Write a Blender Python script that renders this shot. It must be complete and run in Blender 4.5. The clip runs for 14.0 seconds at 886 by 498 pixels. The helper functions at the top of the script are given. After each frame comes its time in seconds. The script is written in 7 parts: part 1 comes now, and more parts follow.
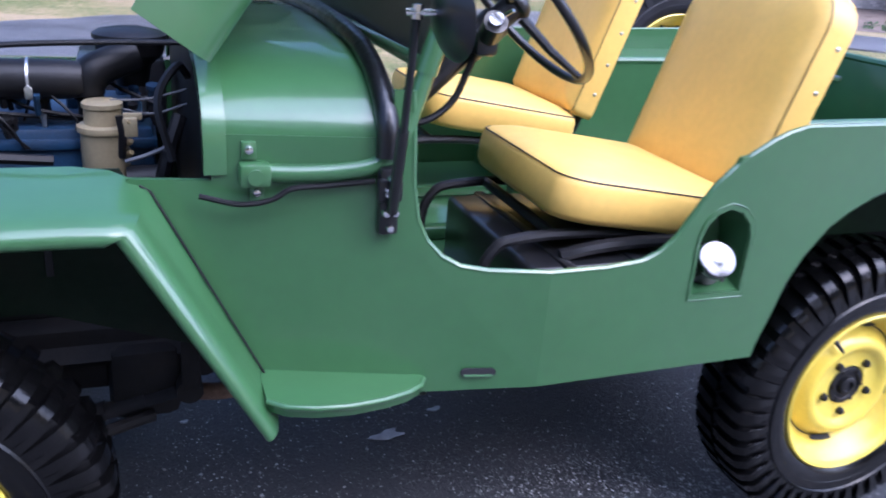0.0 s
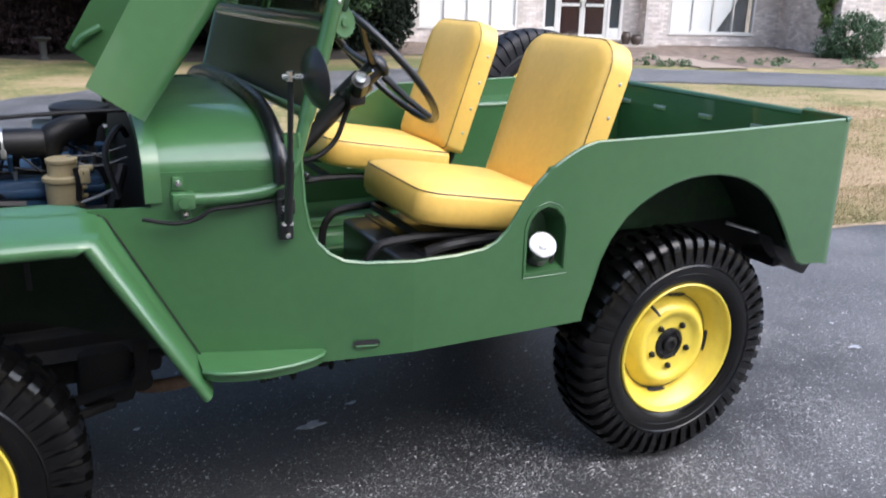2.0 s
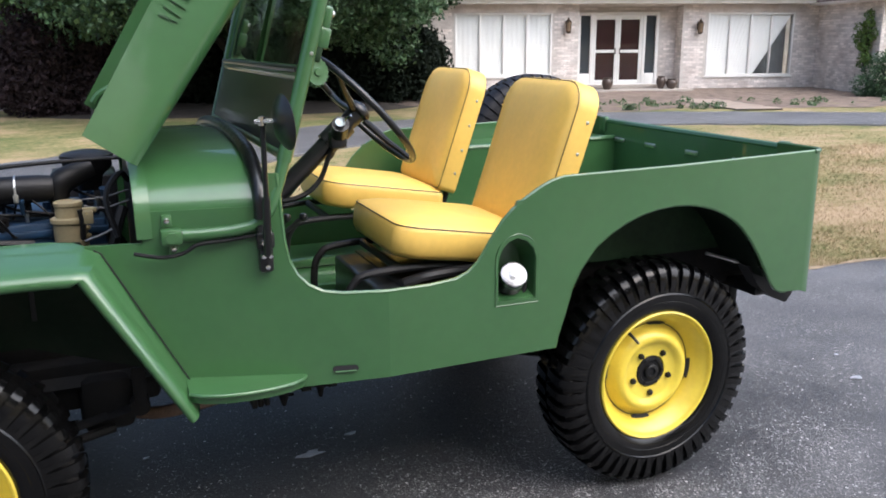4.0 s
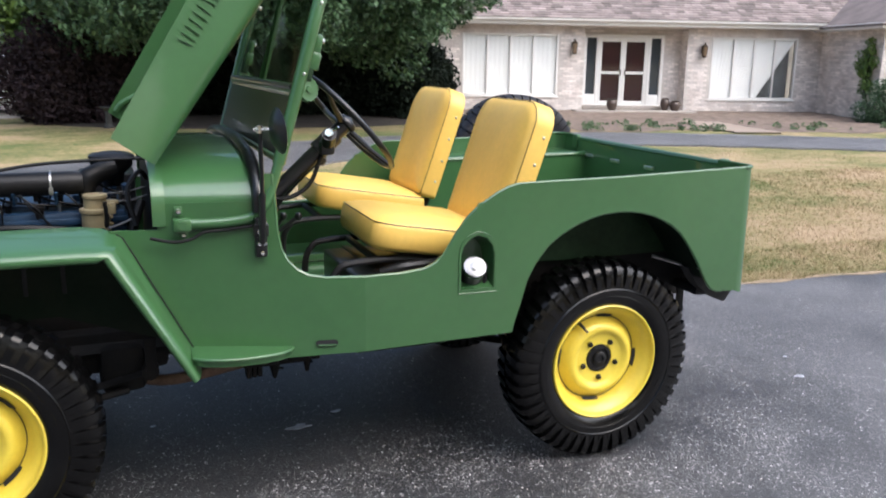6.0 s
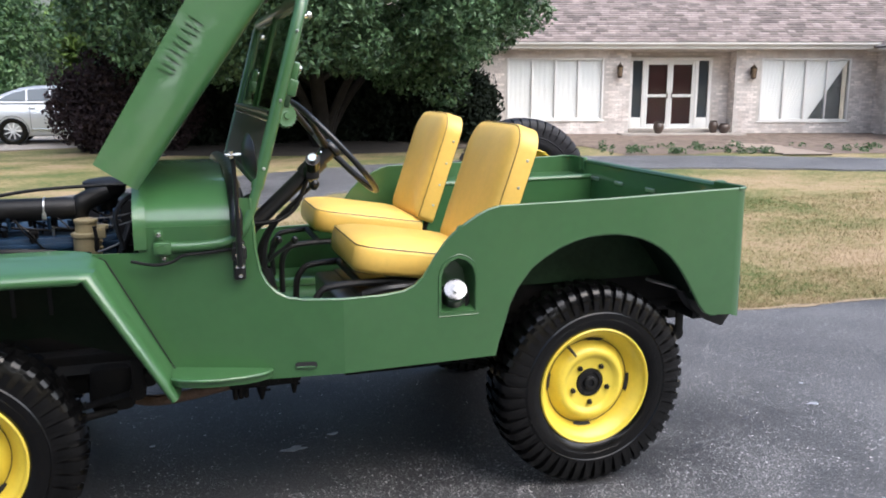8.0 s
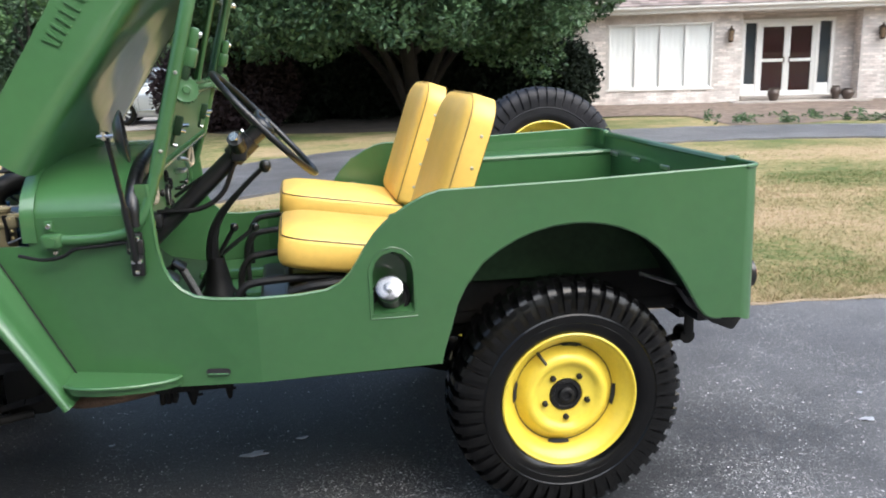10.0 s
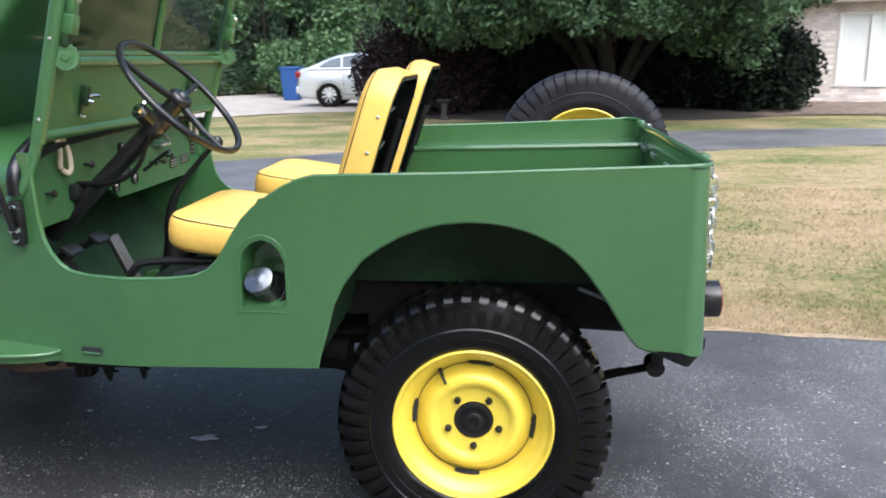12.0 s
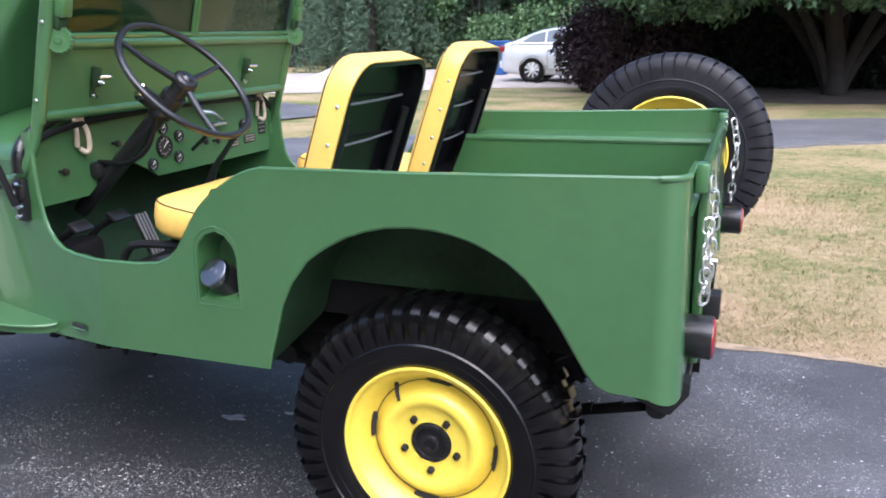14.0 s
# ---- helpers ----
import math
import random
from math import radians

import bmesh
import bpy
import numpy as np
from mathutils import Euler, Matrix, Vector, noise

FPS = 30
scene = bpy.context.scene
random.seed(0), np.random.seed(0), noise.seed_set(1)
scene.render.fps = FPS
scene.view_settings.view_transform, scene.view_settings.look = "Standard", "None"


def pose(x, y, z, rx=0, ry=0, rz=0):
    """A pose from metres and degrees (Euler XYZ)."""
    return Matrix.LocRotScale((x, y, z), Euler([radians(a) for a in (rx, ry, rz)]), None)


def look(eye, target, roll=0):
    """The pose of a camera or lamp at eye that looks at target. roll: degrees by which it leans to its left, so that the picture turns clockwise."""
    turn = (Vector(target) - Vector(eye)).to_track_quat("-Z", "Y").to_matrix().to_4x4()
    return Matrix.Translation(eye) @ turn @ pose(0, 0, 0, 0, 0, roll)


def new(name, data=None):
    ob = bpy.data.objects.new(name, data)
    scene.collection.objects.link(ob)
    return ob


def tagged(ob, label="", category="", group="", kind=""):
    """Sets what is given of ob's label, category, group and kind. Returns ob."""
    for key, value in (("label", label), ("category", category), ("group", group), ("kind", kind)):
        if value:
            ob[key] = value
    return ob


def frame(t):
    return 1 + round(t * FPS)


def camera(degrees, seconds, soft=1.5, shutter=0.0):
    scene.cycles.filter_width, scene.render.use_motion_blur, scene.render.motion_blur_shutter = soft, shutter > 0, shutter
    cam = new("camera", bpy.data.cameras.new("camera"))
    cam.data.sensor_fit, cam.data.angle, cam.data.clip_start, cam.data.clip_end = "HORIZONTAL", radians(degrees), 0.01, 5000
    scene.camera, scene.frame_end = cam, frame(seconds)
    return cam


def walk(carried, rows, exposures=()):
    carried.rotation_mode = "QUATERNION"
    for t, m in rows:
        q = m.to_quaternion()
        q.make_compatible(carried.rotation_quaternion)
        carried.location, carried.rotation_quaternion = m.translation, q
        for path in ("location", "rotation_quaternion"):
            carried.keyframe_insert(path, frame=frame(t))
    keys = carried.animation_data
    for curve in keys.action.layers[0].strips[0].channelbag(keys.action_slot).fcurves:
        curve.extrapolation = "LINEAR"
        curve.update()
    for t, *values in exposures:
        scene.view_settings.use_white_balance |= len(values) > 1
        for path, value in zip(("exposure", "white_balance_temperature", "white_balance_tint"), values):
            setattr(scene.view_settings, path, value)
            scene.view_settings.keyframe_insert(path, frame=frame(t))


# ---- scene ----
cam = camera(57.1, 14.0, soft=1.8, shutter=0.5)
PATH = [
    (0, (-1.586, -1.189, 1.331), (-0.889, 0.535, 0.593), 4.6),
    (0.5, (-1.596, -1.355, 1.337), (-0.84, 0.355, 0.627), 3.5),
    (1, (-1.644, -1.504, 1.34), (-0.863, 0.196, 0.632), 2.2),
    (1.5, (-1.671, -1.618, 1.358), (-0.847, 0.067, 0.666), 2.1),
    (2, (-1.655, -1.711, 1.387), (-0.813, 0.0, 0.784), 1.5),
    (2.5, (-1.602, -1.821, 1.388), (-0.791, -0.066, 0.879), 0.9),
    (2.7, (-1.572, -1.851, 1.384), (-0.783, -0.081, 0.897), 0.7),
    (4.8, (-1.541, -2.026, 1.383), (-0.791, -0.239, 0.89), -0.4),
    (5, (-1.561, -2.089, 1.387), (-0.804, -0.307, 0.886), -0.4),
    (5.5, (-1.603, -2.204, 1.398), (-0.825, -0.435, 0.884), 0.4),
    (6, (-1.579, -2.297, 1.405), (-0.839, -0.495, 0.953), 0.9),
    (6.5, (-1.521, -2.341, 1.413), (-0.835, -0.506, 1.013), -0.0),
    (7, (-1.483, -2.364, 1.412), (-0.832, -0.512, 1.03), -1.1),
    (7.5, (-1.432, -2.393, 1.404), (-0.795, -0.534, 1.03), -0.7),
    (8, (-1.367, -2.387, 1.402), (-0.744, -0.528, 1.009), -0.0),
    (8.2, (-1.345, -2.364, 1.397), (-0.734, -0.503, 0.994), -0.1),
    (10.5, (-0.554, -2.121, 1.344), (-0.322, -0.187, 0.889), -1.2),
    (11, (-0.328, -2.079, 1.314), (-0.235, -0.134, 0.854), -0.0),
    (11.5, (-0.043, -2.016, 1.314), (-0.103, -0.072, 0.845), 0.7),
    (12, (0.115, -1.93, 1.305), (-0.063, 0.007, 0.842), -0.9),
    (12.5, (0.277, -1.854, 1.299), (-0.079, 0.059, 0.837), -0.7),
    (13, (0.489, -1.803, 1.32), (-0.043, 0.067, 0.852), 0.3),
    (13.5, (0.609, -1.717, 1.312), (-0.008, 0.126, 0.839), -0.5),
    (14, (0.668, -1.589, 1.321), (-0.015, 0.218, 0.806), -0.8),
]
walk(cam, [(t, look(eye, target, roll)) for t, eye, target, roll in PATH], [(0, 0.72, 4850, 27), (1.2, 0.68, 5250, 17), (2.5, 0.42, 5750, 13), (8, 0.40, 5850, 12), (10.5, 0.62, 5850, 8), (12, 0.66, 5700, 10), (14, 0.80, 5500, 19)])

# ---------------------------------------------------------------- light
SUN_EL, SUN_AZ = radians(52), radians(148)
world = bpy.data.worlds.new("sky")
scene.world = world
world.use_nodes = True
_nt = world.node_tree
_bg = _nt.nodes["Background"]
_sky = _nt.nodes.new("ShaderNodeTexSky")
_sky.sky_type = "NISHITA"
_sky.sun_disc = False
_sky.sun_elevation, _sky.sun_rotation = SUN_EL, SUN_AZ
_sky.dust_density, _sky.ozone_density, _sky.air_density = 6.0, 1.0, 1.4
_nt.links.new(_sky.outputs[0], _bg.inputs[0])
_bg.inputs[1].default_value = 0.15
sun = bpy.data.lights.new("sun", "SUN")
sun.energy, sun.angle, sun.color = 3.3, radians(88), (1.0, 0.97, 0.93)
sun_ob = new("sun", sun)
_d = Vector((math.sin(SUN_AZ) * math.cos(SUN_EL), math.cos(SUN_AZ) * math.cos(SUN_EL), math.sin(SUN_EL)))
sun_ob.matrix_world = look(_d * 60, (0, 0, 0))


# ---------------------------------------------------------------- materials
def mat(name, base, rough=0.5, metal=0.0, vary=0.12, scale=6.0, bump=0.0, bscale=120.0, coat=0.0, spec=0.5, rvary=0.0, dirt=None, dirt_amt=0.0, dirt_scale=3.0, rand=0.0, island=0.0):
    """A surface with two scales of colour variation, fine relief and optional dirt."""
    m = bpy.data.materials.new(name)
    m.use_nodes = True
    nt = m.node_tree
    b = nt.nodes["Principled BSDF"]
    b.inputs["Roughness"].default_value = rough
    b.inputs["Metallic"].default_value = metal
    b.inputs["Coat Weight"].default_value = coat
    b.inputs["Coat Roughness"].default_value = 0.05
    b.inputs["Specular IOR Level"].default_value = spec
    tc = nt.nodes.new("ShaderNodeTexCoord")

    def noise_tex(s, detail=4):
        n = nt.nodes.new("ShaderNodeTexNoise")
        n.inputs["Scale"].default_value, n.inputs["Detail"].default_value = s, detail
        nt.links.new(tc.outputs["Object"], n.inputs["Vector"])
        return n

    def scaled(col, src, lo, hi):
        r = nt.nodes.new("ShaderNodeMapRange")
        r.inputs["From Min"].default_value, r.inputs["From Max"].default_value = 0.3, 0.7
        r.inputs["To Min"].default_value, r.inputs["To Max"].default_value = lo, hi
        nt.links.new(src, r.inputs["Value"])
        h = nt.nodes.new("ShaderNodeHueSaturation")
        nt.links.new(col, h.inputs["Color"])
        nt.links.new(r.outputs[0], h.inputs["Value"])
        return h.outputs[0]

    rgb = nt.nodes.new("ShaderNodeRGB")
    rgb.outputs[0].default_value = (*base, 1)
    col = rgb.outputs[0]
    if vary:
        col = scaled(col, noise_tex(scale).outputs[0], 1 - vary, 1 + vary)
        col = scaled(col, noise_tex(scale * 11, 3).outputs[0], 1 - vary * 0.5, 1 + vary * 0.5)
    if rand or island:
        src = nt.nodes.new("ShaderNodeObjectInfo").outputs["Random"] if rand else nt.nodes.new("ShaderNodeNewGeometry").outputs["Random Per Island"]
        k = rand or island
        r = nt.nodes.new("ShaderNodeMapRange")
        r.inputs["To Min"].default_value, r.inputs["To Max"].default_value = 1 - k, 1 + k
        nt.links.new(src, r.inputs["Value"])
        h = nt.nodes.new("ShaderNodeHueSaturation")
        nt.links.new(col, h.inputs["Color"])
        nt.links.new(r.outputs[0], h.inputs["Value"])
        col = h.outputs[0]
    if dirt:
        n = noise_tex(dirt_scale, 8)
        ramp = nt.nodes.new("ShaderNodeMapRange")
        ramp.inputs["From Min"].default_value, ramp.inputs["From Max"].default_value = 0.45, 0.75
        ramp.inputs["To Max"].default_value = dirt_amt
        nt.links.new(n.outputs[0], ramp.inputs["Value"])
        mx = nt.nodes.new("ShaderNodeMix")
        mx.data_type = "RGBA"
        nt.links.new(ramp.outputs[0], mx.inputs[0])
        nt.links.new(col, mx.inputs[6])
        mx.inputs[7].default_value = (*dirt, 1)
        col = mx.outputs[2]
    nt.links.new(col, b.inputs["Base Color"])
    if rvary:
        r = nt.nodes.new("ShaderNodeMapRange")
        r.inputs["To Min"].default_value, r.inputs["To Max"].default_value = max(0.02, rough - rvary), rough + rvary
        nt.links.new(noise_tex(scale * 3).outputs[0], r.inputs["Value"])
        nt.links.new(r.outputs[0], b.inputs["Roughness"])
    if bump:
        bp = nt.nodes.new("ShaderNodeBump")
        bp.inputs["Strength"].default_value, bp.inputs["Distance"].default_value = bump, 0.004
        nt.links.new(noise_tex(bscale, 5).outputs[0], bp.inputs["Height"])
        nt.links.new(bp.outputs[0], b.inputs["Normal"])
    return m


GREEN = mat("green_paint", (0.046, 0.131, 0.044), 0.36, coat=0.8, vary=0.07, scale=2.5, bump=0.025, bscale=60, rvary=0.06, dirt=(0.070, 0.135, 0.052), dirt_amt=0.3, dirt_scale=2.2)
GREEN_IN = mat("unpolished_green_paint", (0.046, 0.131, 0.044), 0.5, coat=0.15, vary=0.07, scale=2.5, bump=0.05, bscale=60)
YELLOW = mat("yellow_paint", (0.84, 0.66, 0.07), 0.32, coat=0.25, vary=0.06, scale=8, bump=0.05, bscale=50, dirt=(0.45, 0.30, 0.03), dirt_amt=0.35, dirt_scale=7)
VINYL = mat("yellow_vinyl", (0.90, 0.59, 0.13), 0.36, vary=0.06, scale=5, bump=0.05, bscale=350, rvary=0.08, dirt=(0.72, 0.45, 0.09), dirt_amt=0.3, dirt_scale=4)
PIPING = mat("dark_piping", (0.055, 0.036, 0.018), 0.5)
DUSTY = mat("dusty_rubber", (0.013, 0.013, 0.017), 0.5, spec=0.3, vary=0.25, scale=9, bump=0.15, bscale=90, dirt=(0.045, 0.043, 0.045), dirt_amt=0.4, dirt_scale=8)
BACKING = mat("black_back_panel", (0.005, 0.005, 0.006), 0.25, spec=0.4, vary=0.2, bump=0.05)
RUBBER = mat("tyre_rubber", (0.003, 0.003, 0.0032), 0.20, spec=0.36, vary=0.25, scale=9, bump=0.12, bscale=90, rvary=0.10, dirt=(0.02, 0.019, 0.018), dirt_amt=0.12, dirt_scale=9)
BLACK = mat("black_enamel", (0.012, 0.012, 0.013), 0.3, vary=0.2, bump=0.06, bscale=80, coat=0.2)
SATIN = mat("black_satin", (0.010, 0.010, 0.011), 0.45, spec=0.35, vary=0.25, bump=0.12, bscale=90, dirt=(0.04, 0.035, 0.03), dirt_amt=0.3, dirt_scale=10)
CHASSIS = mat("chassis_black", (0.009, 0.009, 0.009), 0.65, spec=0.2, vary=0.3, bump=0.2, bscale=70, dirt=(0.03, 0.023, 0.017), dirt_amt=0.4, dirt_scale=8)
HOSE = mat("black_hose", (0.006, 0.006, 0.0065), 0.5, spec=0.3, vary=0.2, bump=0.1)
STRIP = mat("weathered_rubber", (0.006, 0.006, 0.007), 0.3, spec=0.45, vary=0.2, bump=0.9, bscale=24, coat=0.25)
CAPMETAL = mat("bright_cap", (0.22, 0.22, 0.225), 0.22, metal=1.0, vary=0.05, scale=20)
CHROME = mat("chrome", (0.72, 0.72, 0.73), 0.14, metal=1.0, vary=0.05, scale=20)
RIBGREY = mat("worn_grey_edge", (0.16, 0.16, 0.165), 0.4, vary=0.2, scale=30)
ZINC = mat("zinc_steel", (0.72, 0.72, 0.71), 0.38, metal=1.0, vary=0.12, scale=40)
BLUE = mat("blue_engine_paint", (0.012, 0.040, 0.088), 0.45, vary=0.25, scale=14, bump=0.2, bscale=60, dirt=(0.02, 0.02, 0.022), dirt_amt=0.6, dirt_scale=12)
TAN = mat("tan_enamel", (0.36, 0.30, 0.17), 0.4, vary=0.15, scale=14, bump=0.06, dirt=(0.16, 0.12, 0.07), dirt_amt=0.5, dirt_scale=14)
BRASS = mat("dull_brass", (0.42, 0.33, 0.17), 0.35, metal=0.8, vary=0.2, scale=30)
RUST = mat("rusty_pipe", (0.16, 0.10, 0.065), 0.75, vary=0.35, scale=16, bump=0.3, bscale=80)
BEIGE = mat("beige_strap", (0.52, 0.44, 0.33), 0.7, vary=0.15, scale=30, bump=0.2, bscale=200)
REDLENS = mat("red_lens", (0.22, 0.008, 0.014), 0.12, vary=0.1, coat=0.5)
DIAL = mat("dial_face", (0.02, 0.02, 0.022), 0.3, vary=0.1)
WHITE = mat("white_paint", (0.78, 0.77, 0.74), 0.45, vary=0.05, scale=1.2, bump=0.05, bscale=30, dirt=(0.55, 0.52, 0.47), dirt_amt=0.25, dirt_scale=1.6)
CURTAIN = mat("white_blind", (0.95, 0.95, 0.93), 0.8, vary=0.04, scale=3, bump=0.1, bscale=30)
BARK = mat("bark", (0.020, 0.017, 0.015), 0.9, vary=0.35, scale=5, bump=0.7, bscale=18)
TERRACOTTA = mat("glazed_pot", (0.07, 0.05, 0.04), 0.35, vary=0.2, scale=8)
DOORWOOD = mat("dark_red_door", (0.085, 0.014, 0.017), 0.35, vary=0.2, scale=4)
REFLECTION_GREY = mat("reflection_grey", (0.26, 0.27, 0.27), 0.8, vary=0.3, scale=0.7)
INTERIOR = mat("dark_room", (0.02, 0.02, 0.022), 0.8)
LAMPMETAL = mat("aged_bronze", (0.07, 0.05, 0.035), 0.45, metal=0.6, vary=0.2, scale=12)
SILVER = mat("silver_car_paint", (0.62, 0.64, 0.66), 0.25, metal=0.35, coat=0.6, vary=0.03)
CARGLASS = mat("tinted_car_glass", (0.03, 0.04, 0.05), 0.06, vary=0.0, spec=0.6)
SEDANGLASS = mat("pale_car_glass", (0.075, 0.10, 0.125), 0.06, vary=0.0, spec=0.6)
ALLOY = mat("alloy_wheel", (0.75, 0.76, 0.77), 0.35, metal=0.3)
BLUEBIN = mat("blue_plastic", (0.015, 0.07, 0.24), 0.5, vary=0.08)
SHINGLE = mat("roof_shingle", (0.225, 0.187, 0.176), 0.9, vary=0.22, scale=2.0, bump=0.4, bscale=60, island=0.42)
BRICK = mat("whitewashed_brick", (0.72, 0.665, 0.625), 0.85, vary=0.14, scale=1.5, bump=0.4, bscale=40, island=0.20, dirt=(0.36, 0.27, 0.23), dirt_amt=0.45, dirt_scale=2.5)
MORTAR = mat("pale_mortar", (0.58, 0.54, 0.50), 0.95, vary=0.15, scale=3, bump=0.4, bscale=50)
CONCRETE = mat("concrete", (0.36, 0.325, 0.29), 0.9, vary=0.12, scale=1.2, bump=0.3, bscale=40, dirt=(0.27, 0.23, 0.2), dirt_amt=0.4, dirt_scale=1.5)
STRAW = mat("dry_straw", (0.33, 0.25, 0.16), 0.95, vary=0.35, scale=14, bump=0.9, bscale=60, dirt=(0.2, 0.15, 0.10), dirt_amt=0.6, dirt_scale=9)
PATHSTONE = mat("tan_path", (0.30, 0.24, 0.19), 0.9, vary=0.18, scale=2.0, bump=0.3, bscale=40, dirt=(0.2, 0.16, 0.12), dirt_amt=0.5, dirt_scale=2)
# stone darkened in its colour for the tree shade over the bird bath
SHADED_STONE = mat("shade_dark_stone", (0.045, 0.045, 0.042), 0.9, vary=0.25, scale=6, bump=0.4, bscale=40)
# dark ground colour that stands for the tree's shade on the lawn
TREE_SHADE = mat("tree_shade_ground", (0.040, 0.032, 0.026), 0.95, vary=0.4, scale=4, bump=0.9, bscale=16, dirt=(0.07, 0.055, 0.04), dirt_amt=0.6, dirt_scale=3)
SOIL = mat("mulch_soil", (0.155, 0.115, 0.09), 0.95, vary=0.4, scale=5, bump=0.9, bscale=18, dirt=(0.22, 0.17, 0.12), dirt_amt=0.6, dirt_scale=4)


def glass_mat(name, tint, alpha=0.12, rough=0.02, gloss=1.0):
    m = bpy.data.materials.new(name)
    m.use_nodes = True
    nt = m.node_tree
    nt.nodes.clear()
    out = nt.nodes.new("ShaderNodeOutputMaterial")
    mix = nt.nodes.new("ShaderNodeMixShader")
    tr = nt.nodes.new("ShaderNodeBsdfTransparent")
    tr.inputs[0].default_value = (*tint, 1)
    gl = nt.nodes.new("ShaderNodeBsdfGlossy")
    gl.inputs["Roughness"].default_value = rough
    fr = nt.nodes.new("ShaderNodeFresnel")
    fr.inputs[0].default_value = 1.5
    ad = nt.nodes.new("ShaderNodeMath")
    ad.operation = "MULTIPLY_ADD"
    ad.inputs[1].default_value, ad.inputs[2].default_value = gloss, alpha
    nt.links.new(fr.outputs[0], ad.inputs[0])
    nt.links.new(ad.outputs[0], mix.inputs[0])
    nt.links.new(tr.outputs[0], mix.inputs[1])
    nt.links.new(gl.outputs[0], mix.inputs[2])
    nt.links.new(mix.outputs[0], out.inputs[0])
    return m


GLASS = glass_mat("windshield_glass", (0.66, 0.70, 0.68), 0.012, gloss=0.14)
PANE = glass_mat("window_glass", (0.985, 0.99, 0.99), 0.02, gloss=0.6)
DOORPANE = glass_mat("door_glass", (0.8, 0.8, 0.8), 0.0, gloss=0.6)


def ramp_mat(name, build):
    m = bpy.data.materials.new(name)
    m.use_nodes = True
    build(m.node_tree, m.node_tree.nodes["Principled BSDF"])
    return m


def _asphalt(nt, b):
    tc = nt.nodes.new("ShaderNodeTexCoord")

    def noise_(scale, detail, rough=0.5):
        q = nt.nodes.new("ShaderNodeTexNoise")
        q.inputs["Scale"].default_value, q.inputs["Detail"].default_value, q.inputs["Roughness"].default_value = scale, detail, rough
        nt.links.new(tc.outputs["Object"], q.inputs["Vector"])
        return q.outputs[0]

    def span(v, a, c, lo, hi):
        q = nt.nodes.new("ShaderNodeMapRange")
        q.inputs["From Min"].default_value, q.inputs["From Max"].default_value = a, c
        q.inputs["To Min"].default_value, q.inputs["To Max"].default_value = lo, hi
        nt.links.new(v, q.inputs["Value"])
        return q.outputs[0]

    def calc(op, p, q):
        m_ = nt.nodes.new("ShaderNodeMath")
        m_.operation = op
        for k, v in enumerate((p, q)):
            if isinstance(v, (int, float)):
                m_.inputs[k].default_value = v
            else:
                nt.links.new(v, m_.inputs[k])
        return m_.outputs[0]

    big, patch = noise_(0.9, 6), noise_(2.2, 10, 0.72)
    fine, grit = noise_(90, 6), noise_(320, 3, 0.7)
    base = nt.nodes.new("ShaderNodeValToRGB")
    e = base.color_ramp.elements
    e[0].position, e[0].color = 0.37, (0.015, 0.0152, 0.0165, 1)
    e[1].position, e[1].color = 0.72, (0.106, 0.105, 0.109, 1)
    mixed = calc("ADD", calc("MULTIPLY", big, 0.34), calc("ADD", calc("MULTIPLY", fine, 0.33), calc("MULTIPLY", grit, 0.33)))
    nt.links.new(mixed, base.inputs[0])
    # shade under the jeep painted into the asphalt tone (coat), with a ragged border
    jeep_distance = nt.nodes.new("ShaderNodeVectorMath")
    jeep_distance.operation = "DISTANCE"
    nt.links.new(tc.outputs["Object"], jeep_distance.inputs[0])
    jeep_distance.inputs[1].default_value = (-1.1, 0.35, 0.0)
    rag = calc("ADD", jeep_distance.outputs["Value"], calc("MULTIPLY", patch, 3.0))
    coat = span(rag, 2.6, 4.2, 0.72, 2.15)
    # pale stones worn bare, thickest in ragged patches, thinned under the jeep
    wear = span(patch, 0.44, 0.58, 0.14, 1.0)
    xyz = nt.nodes.new("ShaderNodeSeparateXYZ")
    nt.links.new(tc.outputs["Object"], xyz.inputs[0])
    speck_cover = calc("MAXIMUM", span(xyz.outputs["Y"], 0.05, 0.65, 1.0, 0.16), span(xyz.outputs["X"], 0.35, 0.9, 0.0, 0.60))
    worn = calc("MULTIPLY", wear, speck_cover)
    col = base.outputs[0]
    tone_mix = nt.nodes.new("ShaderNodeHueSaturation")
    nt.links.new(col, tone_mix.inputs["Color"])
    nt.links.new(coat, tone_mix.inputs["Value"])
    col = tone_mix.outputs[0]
    for scale, share, size, dark, pale in ((280, 1.0, 0.46, 0.07, 0.38), (170, 0.60, 0.42, 0.08, 0.52), (90, 0.18, 0.33, 0.14, 0.62)):
        v = nt.nodes.new("ShaderNodeTexVoronoi")
        v.inputs["Scale"].default_value = scale
        nt.links.new(tc.outputs["Object"], v.inputs["Vector"])
        sep = nt.nodes.new("ShaderNodeSeparateColor")
        nt.links.new(v.outputs["Color"], sep.inputs[0])
        near = calc("LESS_THAN", v.outputs["Distance"], calc("MULTIPLY", sep.outputs[2], size * 1.4))
        some = calc("LESS_THAN", sep.outputs[0], calc("MULTIPLY", worn, share))
        chip = nt.nodes.new("ShaderNodeValToRGB")
        chip.color_ramp.elements[0].color, chip.color_ramp.elements[1].color = (dark, dark, dark * 1.04, 1), (pale, pale * 0.985, pale * 0.97, 1)
        nt.links.new(sep.outputs[1], chip.inputs[0])
        mx = nt.nodes.new("ShaderNodeMix")
        mx.data_type = "RGBA"
